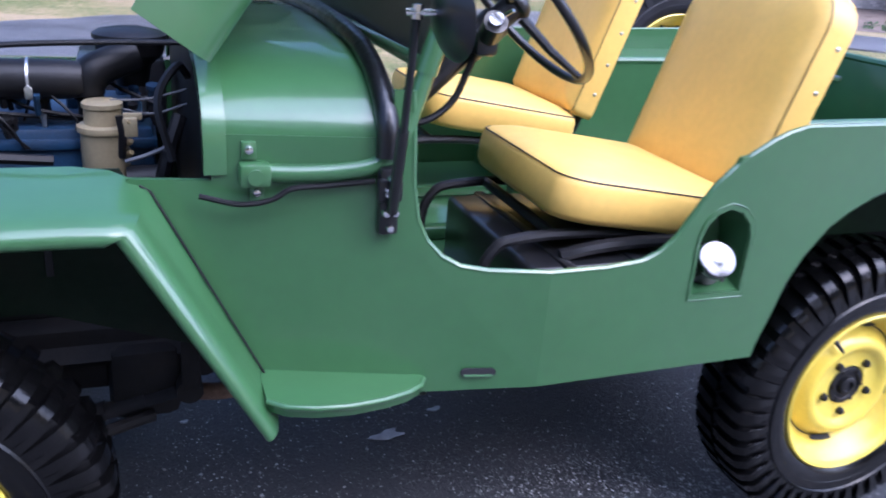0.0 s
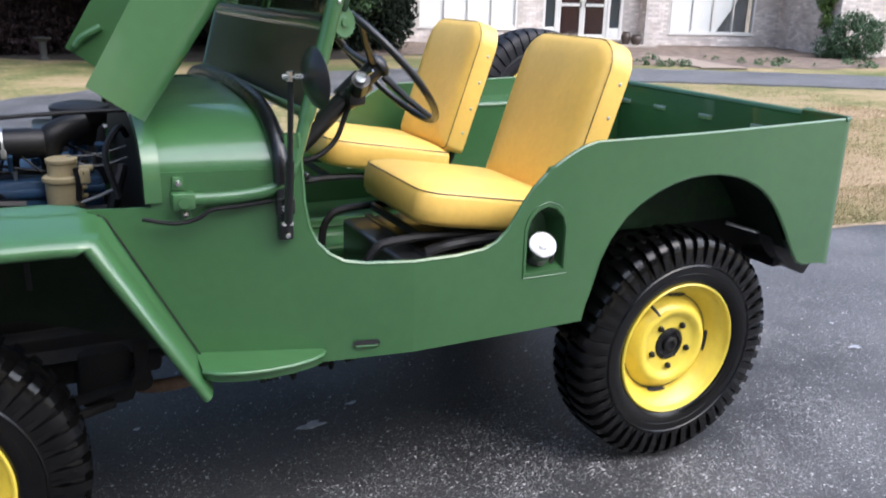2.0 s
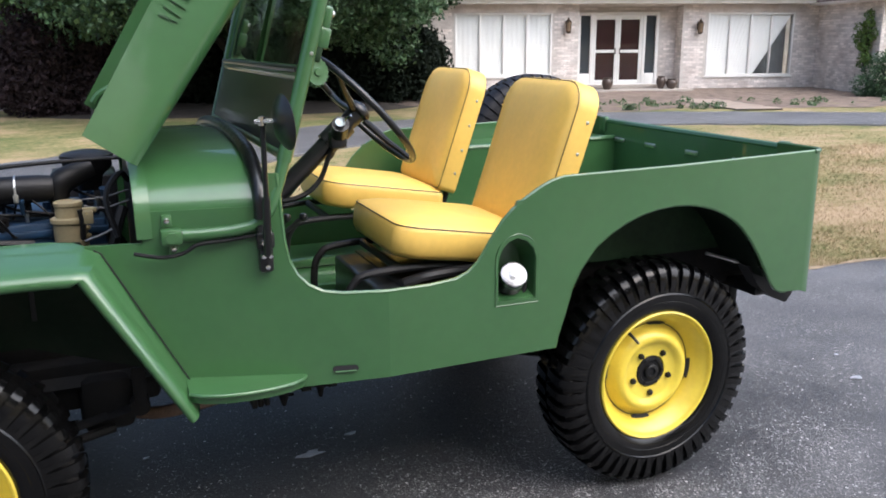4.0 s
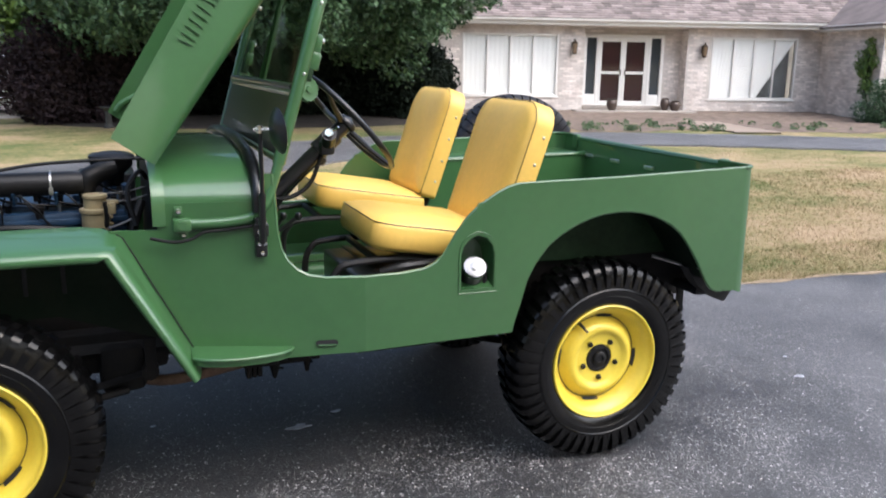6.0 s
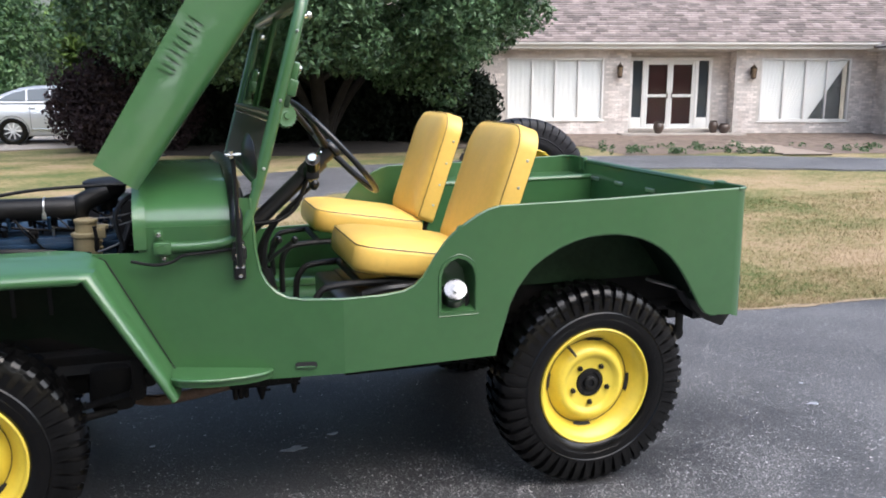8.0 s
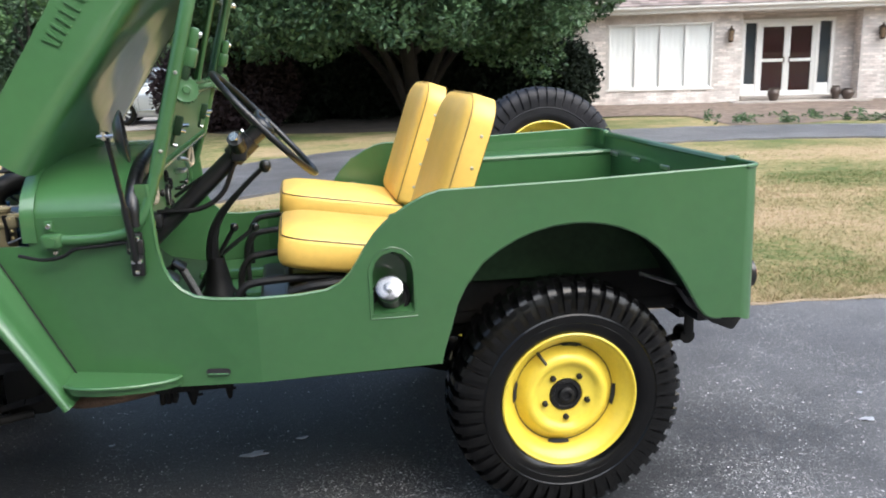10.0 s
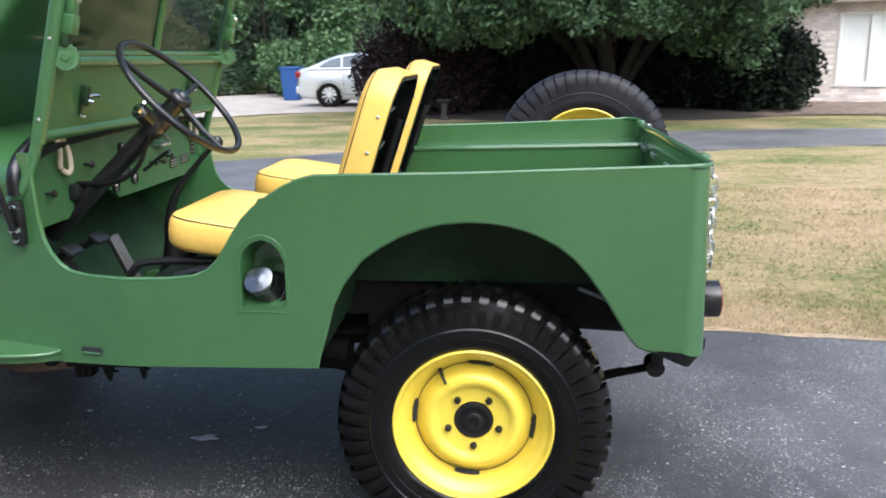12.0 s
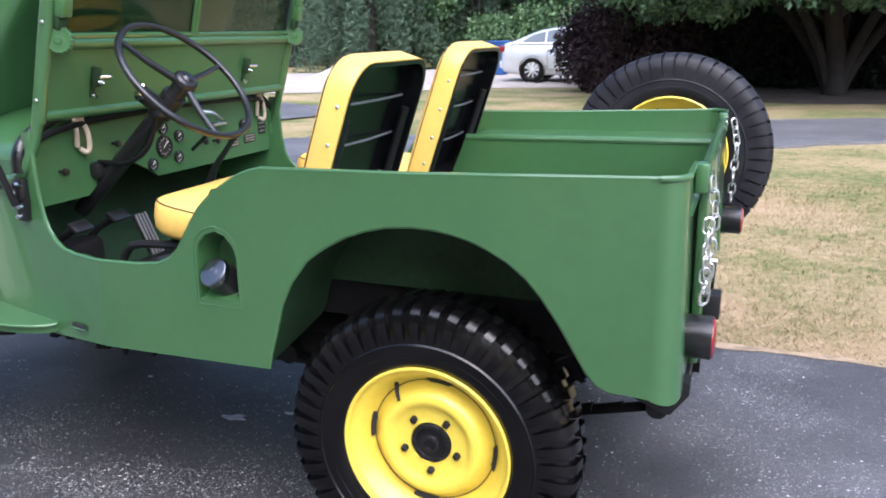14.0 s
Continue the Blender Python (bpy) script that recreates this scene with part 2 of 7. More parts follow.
        nt.links.new(calc("MULTIPLY", near, some), mx.inputs[0])
        nt.links.new(col, mx.inputs[6])
        nt.links.new(chip.outputs[0], mx.inputs[7])
        col = mx.outputs[2]
    nt.links.new(col, b.inputs["Base Color"])
    nt.links.new(span(patch, 0.35, 0.65, 0.40, 0.58), b.inputs["Roughness"])
    bp = nt.nodes.new("ShaderNodeBump")
    bp.inputs["Strength"].default_value, bp.inputs["Distance"].default_value = 0.7, 0.006
    nt.links.new(calc("ADD", fine, calc("MULTIPLY", grit, 0.6)), bp.inputs["Height"])
    nt.links.new(bp.outputs[0], b.inputs["Normal"])


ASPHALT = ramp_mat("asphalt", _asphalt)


def _grass(nt, b, island=False):
    tc = nt.nodes.new("ShaderNodeTexCoord")
    big = nt.nodes.new("ShaderNodeTexNoise")
    big.inputs["Scale"].default_value, big.inputs["Detail"].default_value = 0.55, 7
    big.inputs["Roughness"].default_value = 0.65
    mp = nt.nodes.new("ShaderNodeMapping")
    mp.inputs["Scale"].default_value = (0.8, 1.0, 1.0)
    nt.links.new(tc.outputs["Object"], mp.inputs[0])
    nt.links.new(mp.outputs[0], big.inputs["Vector"])
    fine = nt.nodes.new("ShaderNodeTexNoise")
    fine.inputs["Scale"].default_value, fine.inputs["Detail"].default_value = 11, 10
    fine.inputs["Roughness"].default_value = 0.72
    nt.links.new(tc.outputs["Object"], fine.inputs["Vector"])
    wide = nt.nodes.new("ShaderNodeMapRange")
    wide.inputs["From Min"].default_value, wide.inputs["From Max"].default_value = 0.34, 0.66
    wide.inputs["To Min"].default_value, wide.inputs["To Max"].default_value = 0.33, 0.71
    nt.links.new(big.outputs[0], wide.inputs["Value"])
    sm = nt.nodes.new("ShaderNodeMix")
    sm.inputs[0].default_value = 0.20 if island else 0.46
    nt.links.new(wide.outputs[0], sm.inputs[2])
    nt.links.new(nt.nodes.new("ShaderNodeNewGeometry").outputs["Random Per Island"] if island else fine.outputs[0], sm.inputs[3])
    r = nt.nodes.new("ShaderNodeValToRGB")
    e = r.color_ramp.elements
    e[0].position, e[0].color = 0.37, (0.105, 0.135, 0.045, 1)
    e[1].position, e[1].color = 0.61, (0.42, 0.315, 0.200, 1)
    for at, c_ in ((0.44, (0.200, 0.190, 0.080)), (0.49, (0.290, 0.240, 0.122)), (0.54, (0.355, 0.272, 0.158))):
        k = e.new(at)
        k.color = (*c_, 1)
    # greener and fuller along the loop drive and the strip beyond it
    xyz = nt.nodes.new("ShaderNodeSeparateXYZ")
    nt.links.new(tc.outputs["Object"], xyz.inputs[0])
    lush = nt.nodes.new("ShaderNodeMapRange")
    lush.inputs["From Min"].default_value, lush.inputs["From Max"].default_value = 4.0, 11.0
    lush.inputs["To Min"].default_value, lush.inputs["To Max"].default_value = 0.0, 0.055
    nt.links.new(xyz.outputs["Y"], lush.inputs["Value"])
    less = nt.nodes.new("ShaderNodeMath")
    less.operation = "SUBTRACT"
    nt.links.new(sm.outputs[0], less.inputs[0])
    nt.links.new(lush.outputs[0], less.inputs[1])
    nt.links.new(less.outputs[0], r.inputs[0])
    nt.links.new(r.outputs[0], b.inputs["Base Color"])
    b.inputs["Roughness"].default_value = 0.9
    b.inputs["Specular IOR Level"].default_value = 0.2
    if not island:
        bp = nt.nodes.new("ShaderNodeBump")
        bp.inputs["Strength"].default_value, bp.inputs["Distance"].default_value = 0.9, 0.03
        nt.links.new(fine.outputs[0], bp.inputs["Height"])
        nt.links.new(bp.outputs[0], b.inputs["Normal"])


LAWN = ramp_mat("dry_lawn", _grass)
BLADES = ramp_mat("grass_blades", lambda nt, b: _grass(nt, b, True))


def leaf_mat(name, dark, light, rough=0.45, spec=0.35):
    def build(nt, b):
        r = nt.nodes.new("ShaderNodeValToRGB")
        r.color_ramp.elements[0].color, r.color_ramp.elements[1].color = (*dark, 1), (*light, 1)
        nt.links.new(nt.nodes.new("ShaderNodeNewGeometry").outputs["Random Per Island"], r.inputs[0])
        nt.links.new(r.outputs[0], b.inputs["Base Color"])
        b.inputs["Roughness"].default_value = rough
        b.inputs["Specular IOR Level"].default_value = spec
    return ramp_mat(name, build)


LEAF_DARK = leaf_mat("dark_green_leaves", (0.016, 0.042, 0.019), (0.085, 0.155, 0.070))
LEAF_CROWN = leaf_mat("glossy_green_leaves", (0.020, 0.050, 0.022), (0.105, 0.185, 0.085), 0.38)
LEAF_MID = leaf_mat("green_leaves", (0.026, 0.066, 0.026), (0.095, 0.168, 0.060))
LEAF_LIGHT = leaf_mat("light_green_leaves", (0.06, 0.12, 0.025), (0.17, 0.26, 0.06))
LEAF_PURPLE = leaf_mat("purple_leaves", (0.020, 0.015, 0.017), (0.050, 0.033, 0.036), 0.8, 0.15)
# leaf colour carries the deep shade below the spreading tree
SHADE_LEAF = leaf_mat("shade_dark_needles", (0.009, 0.014, 0.010), (0.021, 0.031, 0.020), 0.8, 0.15)
# body green darkened by hand for recesses where shade falls
SHADE_GREEN = mat("shade_dark_green", (0.018, 0.042, 0.018), 0.6, spec=0.25, vary=0.25, scale=5, bump=0.2, bscale=60)
# near-black green: wheel-arch shade put into the colour, with some dirt
ARCH_SHADE = mat("shade_dark_arch", (0.009, 0.018, 0.010), 0.65, spec=0.12, vary=0.25, scale=5, bump=0.25, bscale=60, dirt=(0.03, 0.028, 0.022), dirt_amt=0.4, dirt_scale=6)
NEEDLES = leaf_mat("conifer_needles", (0.03, 0.058, 0.036), (0.075, 0.12, 0.072), 0.6)


# ---------------------------------------------------------------- mesh tools
def part(name, bm, material, parent=None, label="", smooth=40, loc=None):
    """Link a bmesh as ONE mesh object, under a thing or a part."""
    me = bpy.data.meshes.new(name)
    bmesh.ops.recalc_face_normals(bm, faces=bm.faces)
    bm.to_mesh(me)
    bm.free()
    me.materials.append(material)
    if smooth:
        me.shade_smooth()
        me.set_sharp_from_angle(angle=radians(smooth))
    ob = new(name, me)
    if loc is not None:
        ob.location = loc
    if parent is not None:
        ob.parent = parent
    if label:
        ob["label"] = label
    return ob


def raw(name, verts, faces, material, parent=None, label="", smooth=0):
    me = bpy.data.meshes.new(name)
    me.from_pydata(verts, [], faces)
    me.materials.append(material)
    if smooth:
        me.shade_smooth()
        me.set_sharp_from_angle(angle=radians(smooth))
    ob = new(name, me)
    if parent is not None:
        ob.parent = parent
    if label:
        ob["label"] = label
    return ob


def thing(name, label, category, group="", kind="", loc=(0, 0, 0)):
    ob = new(name)
    ob.location = loc
    ob.empty_display_size = 0.1
    return tagged(ob, label, category, group, kind)


def bx(bm, lo, hi, bev=0.0, seg=2, m=None):
    """A box between two corners, with rounded edges."""
    lo, hi = Vector(lo), Vector(hi)
    r = bmesh.ops.create_cube(bm, size=1.0)
    vs = r["verts"]
    s, c = hi - lo, (hi + lo) / 2
    bmesh.ops.transform(bm, matrix=Matrix.Translation(c) @ Matrix.Diagonal((*s, 1)), verts=vs)
    if bev:
        es = list({e for v in vs for e in v.link_edges})
        g = bmesh.ops.bevel(bm, geom=es, offset=min(bev, min(abs(x) for x in s) * 0.49), segments=seg, affect="EDGES", profile=0.5)
        vs = list({v for f in g["faces"] for v in f.verts} | {v for v in vs if v.is_valid})
    if m is not None:
        bmesh.ops.transform(bm, matrix=m, verts=vs)
    return bm


def cyl(bm, a, b, r0, r1=None, n=16, cap=True):
    a, b = Vector(a), Vector(b)
    d = b - a
    q = d.to_track_quat("Z", "Y").to_matrix().to_4x4()
    bmesh.ops.create_cone(bm, cap_ends=cap, cap_tris=False, segments=n, radius1=r0, radius2=r0 if r1 is None else r1, depth=d.length, matrix=Matrix.Translation((a + b) / 2) @ q)
    return bm


def smooth_path(pts, k=6):
    """Catmull-Rom through the points."""
    p = [Vector(x) for x in pts]
    p = [p[0] * 2 - p[1]] + p + [p[-1] * 2 - p[-2]]
    out = []
    for i in range(1, len(p) - 2):
        for j in range(k):
            t = j / k
            a, b, c, d = p[i - 1], p[i], p[i + 1], p[i + 2]
            out.append(0.5 * ((2 * b) + (c - a) * t + (2 * a - 5 * b + 4 * c - d) * t * t + (3 * b - a - 3 * c + d) * t ** 3))
    out.append(p[-2])
    return out


def tube(bm, pts, r, n=8, closed=False, flat=1.0, k=0):
    """A round bar along the points."""
    pts = smooth_path(pts, k) if k else [Vector(x) for x in pts]
    rings, up = [], None
    m = len(pts)
    for i, p in enumerate(pts):
        t = (pts[(i + 1) % m] - pts[i - 1]) if closed else (pts[min(i + 1, m - 1)] - pts[max(i - 1, 0)])
        t.normalize()
        if up is None:
            up = Vector((0, 0, 1)) if abs(t.z) < 0.9 else Vector((1, 0, 0))
        side = t.cross(up).normalized()
        up = side.cross(t).normalized()
        rr = float(np.interp(i / (m - 1), [j / (len(r) - 1) for j in range(len(r))], r)) if isinstance(r, (list, tuple)) else r
        rings.append([bm.verts.new(p + (side * math.cos(a) + up * math.sin(a) * flat) * rr) for a in (2 * math.pi * j / n for j in range(n))])
    for i in range(m if closed else m - 1):
        A, B = rings[i], rings[(i + 1) % m]
        for j in range(n):
            bm.faces.new((A[j], A[(j + 1) % n], B[(j + 1) % n], B[j]))
    if not closed:
        bm.faces.new(rings[0][::-1])
        bm.faces.new(rings[-1])
    return bm


def lathe(bm, prof, m=None, n=32, close=False, cap=False):
    """Turn a profile of (radius, height) round the local z axis; m places it."""
    m = m or Matrix.Identity(4)
    rings = []
    for r, h in prof:
        rings.append([bm.verts.new(m @ Vector((r * math.cos(a), r * math.sin(a), h))) for a in (2 * math.pi * j / n for j in range(n))])
    for i in range(len(rings) - 1 if not close else len(rings)):
        A, B = rings[i], rings[(i + 1) % len(rings)]
        for j in range(n):
            bm.faces.new((A[j], A[(j + 1) % n], B[(j + 1) % n], B[j]))
    if cap:
        if prof[0][0] > 1e-4:
            bm.faces.new(rings[0])
        if prof[-1][0] > 1e-4:
            bm.faces.new(rings[-1])
    bmesh.ops.remove_doubles(bm, verts=[v for ring in rings for v in ring], dist=1e-5)
    return bm


def slab(bm, outline, fy, thick):
    """A sheet from an outline in (x, z): outer face at y = fy(x, z), that thick towards +y (or -y)."""
    a = [bm.verts.new((x, fy(x, z), z)) for x, z in outline]
    b = [bm.verts.new((x, fy(x, z) + thick, z)) for x, z in outline]
    bm.faces.new(a)
    bm.faces.new(b[::-1])
    for i in range(len(a)):
        j = (i + 1) % len(a)
        bm.faces.new((a[i], b[i], b[j], a[j]))
    return bm


def strip(bm, left, right):
    """Quads between two rows of points."""
    A, B = [bm.verts.new(p) for p in left], [bm.verts.new(p) for p in right]
    for i in range(len(A) - 1):
        bm.faces.new((A[i], A[i + 1], B[i + 1], B[i]))
    return bm


def thicken(bm, d):
    bmesh.ops.recalc_face_normals(bm, faces=bm.faces)
    bmesh.ops.solidify(bm, geom=list(bm.faces), thickness=d)
    return bm


def NB():
    return bmesh.new()


# ---------------------------------------------------------------- ground
def gz(y):
    return -0.0085 * max(0.0, min(y - 2.5, 19.0))


def near_edge(x):
    """The far edge of the pavement on which the car stands."""
    return 1.86 - 0.045 * max(0.0, x - 0.6) ** 1.6 + 0.03 * math.sin(2.3 * x) + 0.015 * math.sin(7.1 * x)


xs = [-600, -200, -80] + [-40 + 1.0 * i for i in range(81)] + [80, 200, 600]
ys = [-600, -200, -60, -20, -8, -3, 0, 2.5] + [2.5 + 1.0 * i for i in range(1, 40)] + [60, 200, 900]
gv = [(x, y, gz(y) - 0.03) for y in ys for x in xs]
nx = len(xs)
gf = [(j * nx + i, j * nx + i + 1, (j + 1) * nx + i + 1, (j + 1) * nx + i) for j in range(len(ys) - 1) for i in range(nx - 1)]
tagged(raw("ground", gv, gf, LAWN), "dry patchy lawn reaching back to the trees", "lawn", kind="structure")


def ribbon(name, mids, width, material, label, category, z0=0.0, thick=0.04):
    pts = smooth_path([(x, y, 0) for x, y in mids], 8)
    bm = NB()
    L, R = [], []
    for i, p in enumerate(pts):
        t = (pts[min(i + 1, len(pts) - 1)] - pts[max(i - 1, 0)]).normalized()
        nrm = Vector((-t.y, t.x, 0))
        wob = 0.05 * math.sin(i * 1.7) + 0.03 * math.sin(i * 4.1)
        for q, out in ((p + nrm * (width / 2 + wob), L), (p - nrm * (width / 2 - wob), R)):
            out.append((q.x, q.y, gz(q.y) + z0))
    strip(bm, L, R)
    lo = [(x, y, z - thick) for x, y, z in L]
    hi = [(x, y, z - thick) for x, y, z in R]
    strip(bm, L, lo)
    strip(bm, R, hi)
    return tagged(part(name, bm, material), label, category, kind="structure")


# pavement under the car: a broad sheet whose far edge is ragged
bm = NB()
px = [-30 + 0.25 * i for i in range(201)]
strip(bm, [(x, near_edge(x), 0.0) for x in px], [(x, -6.8 + 0.1 * math.sin(x), 0.0) for x in px])
strip(bm, [(x, near_edge(x), 0.0) for x in px], [(x, near_edge(x) + 0.01, -0.05) for x in px])
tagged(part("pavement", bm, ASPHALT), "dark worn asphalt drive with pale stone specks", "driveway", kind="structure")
LOOP = [(-11, 2.0), (-6.4, 5.6), (-4.1, 7.1), (-2.5, 8.0), (-0.6, 9.5), (1.3, 10.9), (3.5, 11.8), (5.8, 12.1), (8.2, 11.7), (10.5, 10.5), (13.1, 8.6), (15.5, 5.5), (17.5, 1.0)]
ribbon("loop_drive", LOOP, 2.9, ASPHALT, "smooth grey asphalt loop drive through the lawn", "driveway", 0.0)
ribbon("side_drive", [(-6.4, 11.3), (-8.5, 12.2), (-12, 13.5), (-20, 15)], 2.6, ASPHALT, "grey asphalt side drive", "driveway", 0.0)
bm = NB()
near_ = smooth_path([(-30, 14.5, 0), (-14, 15.9, 0), (-9.5, 17.2, 0), (-7.7, 18.2, 0), (-6.4, 19.6, 0), (-4.8, 20.2, 0), (-3.0, 21.2, 0), (-1.6, 24.6, 0)], 6)
far_ = smooth_path([(-30, 23, 0), (-16, 24.3, 0), (-12.2, 26, 0), (-10.4, 28.2, 0), (-8.4, 29.6, 0), (-5.6, 30.2, 0), (-3.4, 30.4, 0), (-1.8, 30.5, 0)], 6)
strip(bm, [(p.x, p.y, gz(p.y) - 0.01) for p in near_], [(p.x, p.y + 0.5, -0.052) for p in near_])
strip(bm, [(p.x, p.y + 0.5, -0.052) for p in near_], [(p.x, p.y, -0.045) for p in far_])
bmesh.ops.remove_doubles(bm, verts=list(bm.verts), dist=0.0005)
tagged(part("concrete_drive", bm, CONCRETE), "pale concrete drive under the parked car", "driveway", kind="structure")

# ---------------------------------------------------------------- the car
W = 1.40
jeep = thing("jeep", "green open vintage four-wheel-drive jeep with yellow seats, hood raised", "jeep")


def side_y(x):
    """How far the tub's side stands in from its widest plane."""
    if x > -0.889:
        return 0.0
    if x > -1.18:
        return (-0.889 - x) * 0.268
    return 0.078 + (-1.18 - x) * 0.155


ARCH = [(-0.391, 0.53), (-0.382, 0.57), (-0.364, 0.625), (-0.342, 0.702), (-0.314, 0.757), (-0.266, 0.818), (-0.22, 0.851), (-0.165, 0.881), (-0.113, 0.900), (-0.06, 0.912), (0.0, 0.917), (0.05, 0.915), (0.095, 0.908), (0.14, 0.896), (0.18, 0.879), (0.22, 0.857), (0.258, 0.827), (0.292, 0.789), (0.335, 0.728), (0.366, 0.676), (0.390, 0.636), (0.412, 0.610), (0.435, 0.600), (0.46, 0.598)]
SILL = [(-0.377, 1.023), (-0.415, 1.013), (-0.45, 0.997), (-0.49, 0.973), (-0.53, 0.944), (-0.56, 0.915), (-0.585, 0.88), (-0.607, 0.845), (-0.631, 0.809), (-0.66, 0.783), (-0.698, 0.767), (-0.772, 0.759), (-0.889, 0.757)]
FRONT = [(-1.00, 0.757), (-1.05, 0.764), (-1.085, 0.783), (-1.112, 0.812), (-1.13, 0.85), (-1.14, 0.91), (-1.146, 1.03), (-1.15, 1.075)]
NX = -0.517
NICHE_L = [(-0.575, 0.69), (-0.575, 0.805), (-0.566, 0.835), (-0.545, 0.857), (NX, 0.867)]
NICHE_R = [(NX, 0.867), (-0.489, 0.857), (-0.468, 0.835), (-0.459, 0.805), (-0.459, 0.69)]


def tub_side(name, y0, sgn):
    bm = NB()
    flare = lambda x: -0.02 * max(0.0, x + 0.889) if sgn > 0 else 0.0
    fy = lambda x, z: y0 + sgn * (side_y(x) + flare(x))
    th = sgn * 0.012
    top = [(0.520 if sgn > 0 else 0.537, 1.046), (0.0, 1.029)]
    slab(bm, [(-0.889, 0.522), (NX, 0.528), (NX, 0.69)] + NICHE_L + [(NX, 0.968)] + [p for p in SILL if p[0] < NX], fy, th)
    slab(bm, [(NX, 0.528)] + ARCH + [(0.520 if sgn > 0 else 0.537, 0.594)] + top + [p for p in SILL if p[0] > NX] + [(NX, 0.968)] + NICHE_R + [(NX, 0.69)], fy, th)
    slab(bm, [(-0.889, 0.522), (-0.889, 0.757)] + FRONT + [(-1.18, 1.075), (-1.18, 0.995), (-1.30, 0.995)], fy, th)
    slab(bm, [(-0.889, 0.522), (-1.30, 0.995), (-1.47, 0.995), (-1.47, 0.918), (-1.60, 0.918), (-1.392, 0.50)], fy, th)
    # rounded rear corner and the strip beside the tailgate
    R = 0.052 if sgn > 0 else 0.06
    x0 = 0.520 if sgn > 0 else 0.537
    arc = [(x0 + R * math.sin(a), y0 + sgn * (flare(x0) + R - R * math.cos(a))) for a in (radians(6 * i) for i in range(16))]
    arc += [(arc[-1][0], y0 + sgn * 0.14), (arc[-1][0], y0 + sgn * 0.175)]
    b2 = NB()
    strip(b2, [(x - 0.004 * min(1, k / 15), y, 1.046 + 0.004 * min(1, k / 15)) for k, (x, y) in enumerate(arc)], [(x + 0.006 * min(1, k / 15), y, 0.592 - 0.010 * math.sin(min(1, k / 15) * math.pi)) for k, (x, y) in enumerate(arc)])
    thicken(b2, 0.004)
    tmp = bpy.data.meshes.new("tmp")
    b2.to_mesh(tmp)
    b2.free()
    bm.from_mesh(tmp)
    ob = part(name, bm, GREEN, jeep)
    # rolled edge along opening and top rail
    b3 = NB()
    path = [(x, z) for x, z in reversed(FRONT)] + list(reversed(SILL)) + [(0.0, 1.029), (0.520, 1.046)]
    pts = [(x, y0 + sgn * (side_y(x) + flare(x) + 0.006), z) for x, z in path] + [(x - 0.004, y, 1.048) for x, y in arc[1:]]
    tube(b3, pts, 0.0068, 8)
    part("rolled_edge", b3, GREEN, ob)
    # rolled edge of the wheel arch
    b3 = NB()
    tube(b3, [(x, y0 + sgn * (flare(x) + 0.006), z) for x, z in ARCH], 0.006, 6)
    part("arch_edge", b3, GREEN, ob)
    return ob


near_side = tub_side("tub_side", 0.0, 1)
tub_side("tub_side", W, -1)

# filler niche in the near side, with neck and cap
bm = NB()
ring = NICHE_L + NICHE_R[1:]
outer = [(x, -0.003, z) for x, z in ring]
inner = [(x * 0.88 + NX * 0.12, 0.072, z - (0.02 if z > 0.8 else 0.0)) for x, z in ring]
strip(bm, outer, inner)
bm.faces.new([bm.verts.new(p) for p in inner])
strip(bm, [outer[0], outer[-1]], [(-0.570, 0.072, 0.722), (-0.464, 0.072, 0.722)])
part("filler_niche", thicken(bm, 0.002), GREEN, near_side, smooth=30)
bm = NB()
tube(bm, [(x + (x - NX) * 0.13, -0.0075, z + (0.012 if z > 0.7 else -0.012) * (1 if z > 0.7 else 1)) for x, z in ring], 0.0018, 6)
tube(bm, [(-0.584, -0.0065, 0.678), (-0.45, -0.0085, 0.678)], 0.0018, 6)
part("niche_rim", bm, GREEN, near_side)
m = Matrix.Translation((-0.518, 0.049, 0.720)) @ Vector((-0.14, -0.78, 0.61)).to_track_quat("Z", "Y").to_matrix().to_4x4()
bm = NB()
lathe(bm, [(0.056, -0.05), (0.057, 0.004), (0.052, 0.010), (0.047, 0.008), (0.043, 0.002), (0.040, 0.004), (0.039, 0.03), (0.037, 0.034), (0.037, 0.058), (0.030, 0.060)], m, 32)
neck = part("filler_neck", bm, BLACK, near_side)
bm = NB()
lathe(bm, [(0.0, 0.078), (0.012, 0.0775), (0.020, 0.0745), (0.034, 0.0760), (0.0375, 0.0745), (0.039, 0.070), (0.039, 0.060), (0.030, 0.056)], m, 32)
part("filler_cap", bm, CAPMETAL, neck, "bright chrome fuel cap")

# drain slot low on the side
for y0, sgn in ((0.0, 1),):
    bm = NB()
    d = Vector((1, -0.268, 0)).normalized()
    c = Vector((-1.005, side_y(-1.005) - 0.0015, 0.556))
    n_ = 0.009
    slab(bm, [(-1.005 + sx * 0.024 + sx * n_ * math.cos(a), 0.556 + sx * n_ * math.sin(a)) for sx in (1, -1) for a in (radians(-90 + 30 * i) for i in range(7))], lambda x, z: (-0.889 - x) * 0.2135 - 0.004, 0.0018)
    part("drain_slot", bm, INTERIOR, near_side)
    bm = NB()
    tube(bm, [(x, (-0.889 - x) * 0.2135 - 0.004, 0.549) for x in (-1.032, -1.02, -0.99, -0.978)], 0.0032, 6)
    part("slot_lip", bm, GREEN, near_side)

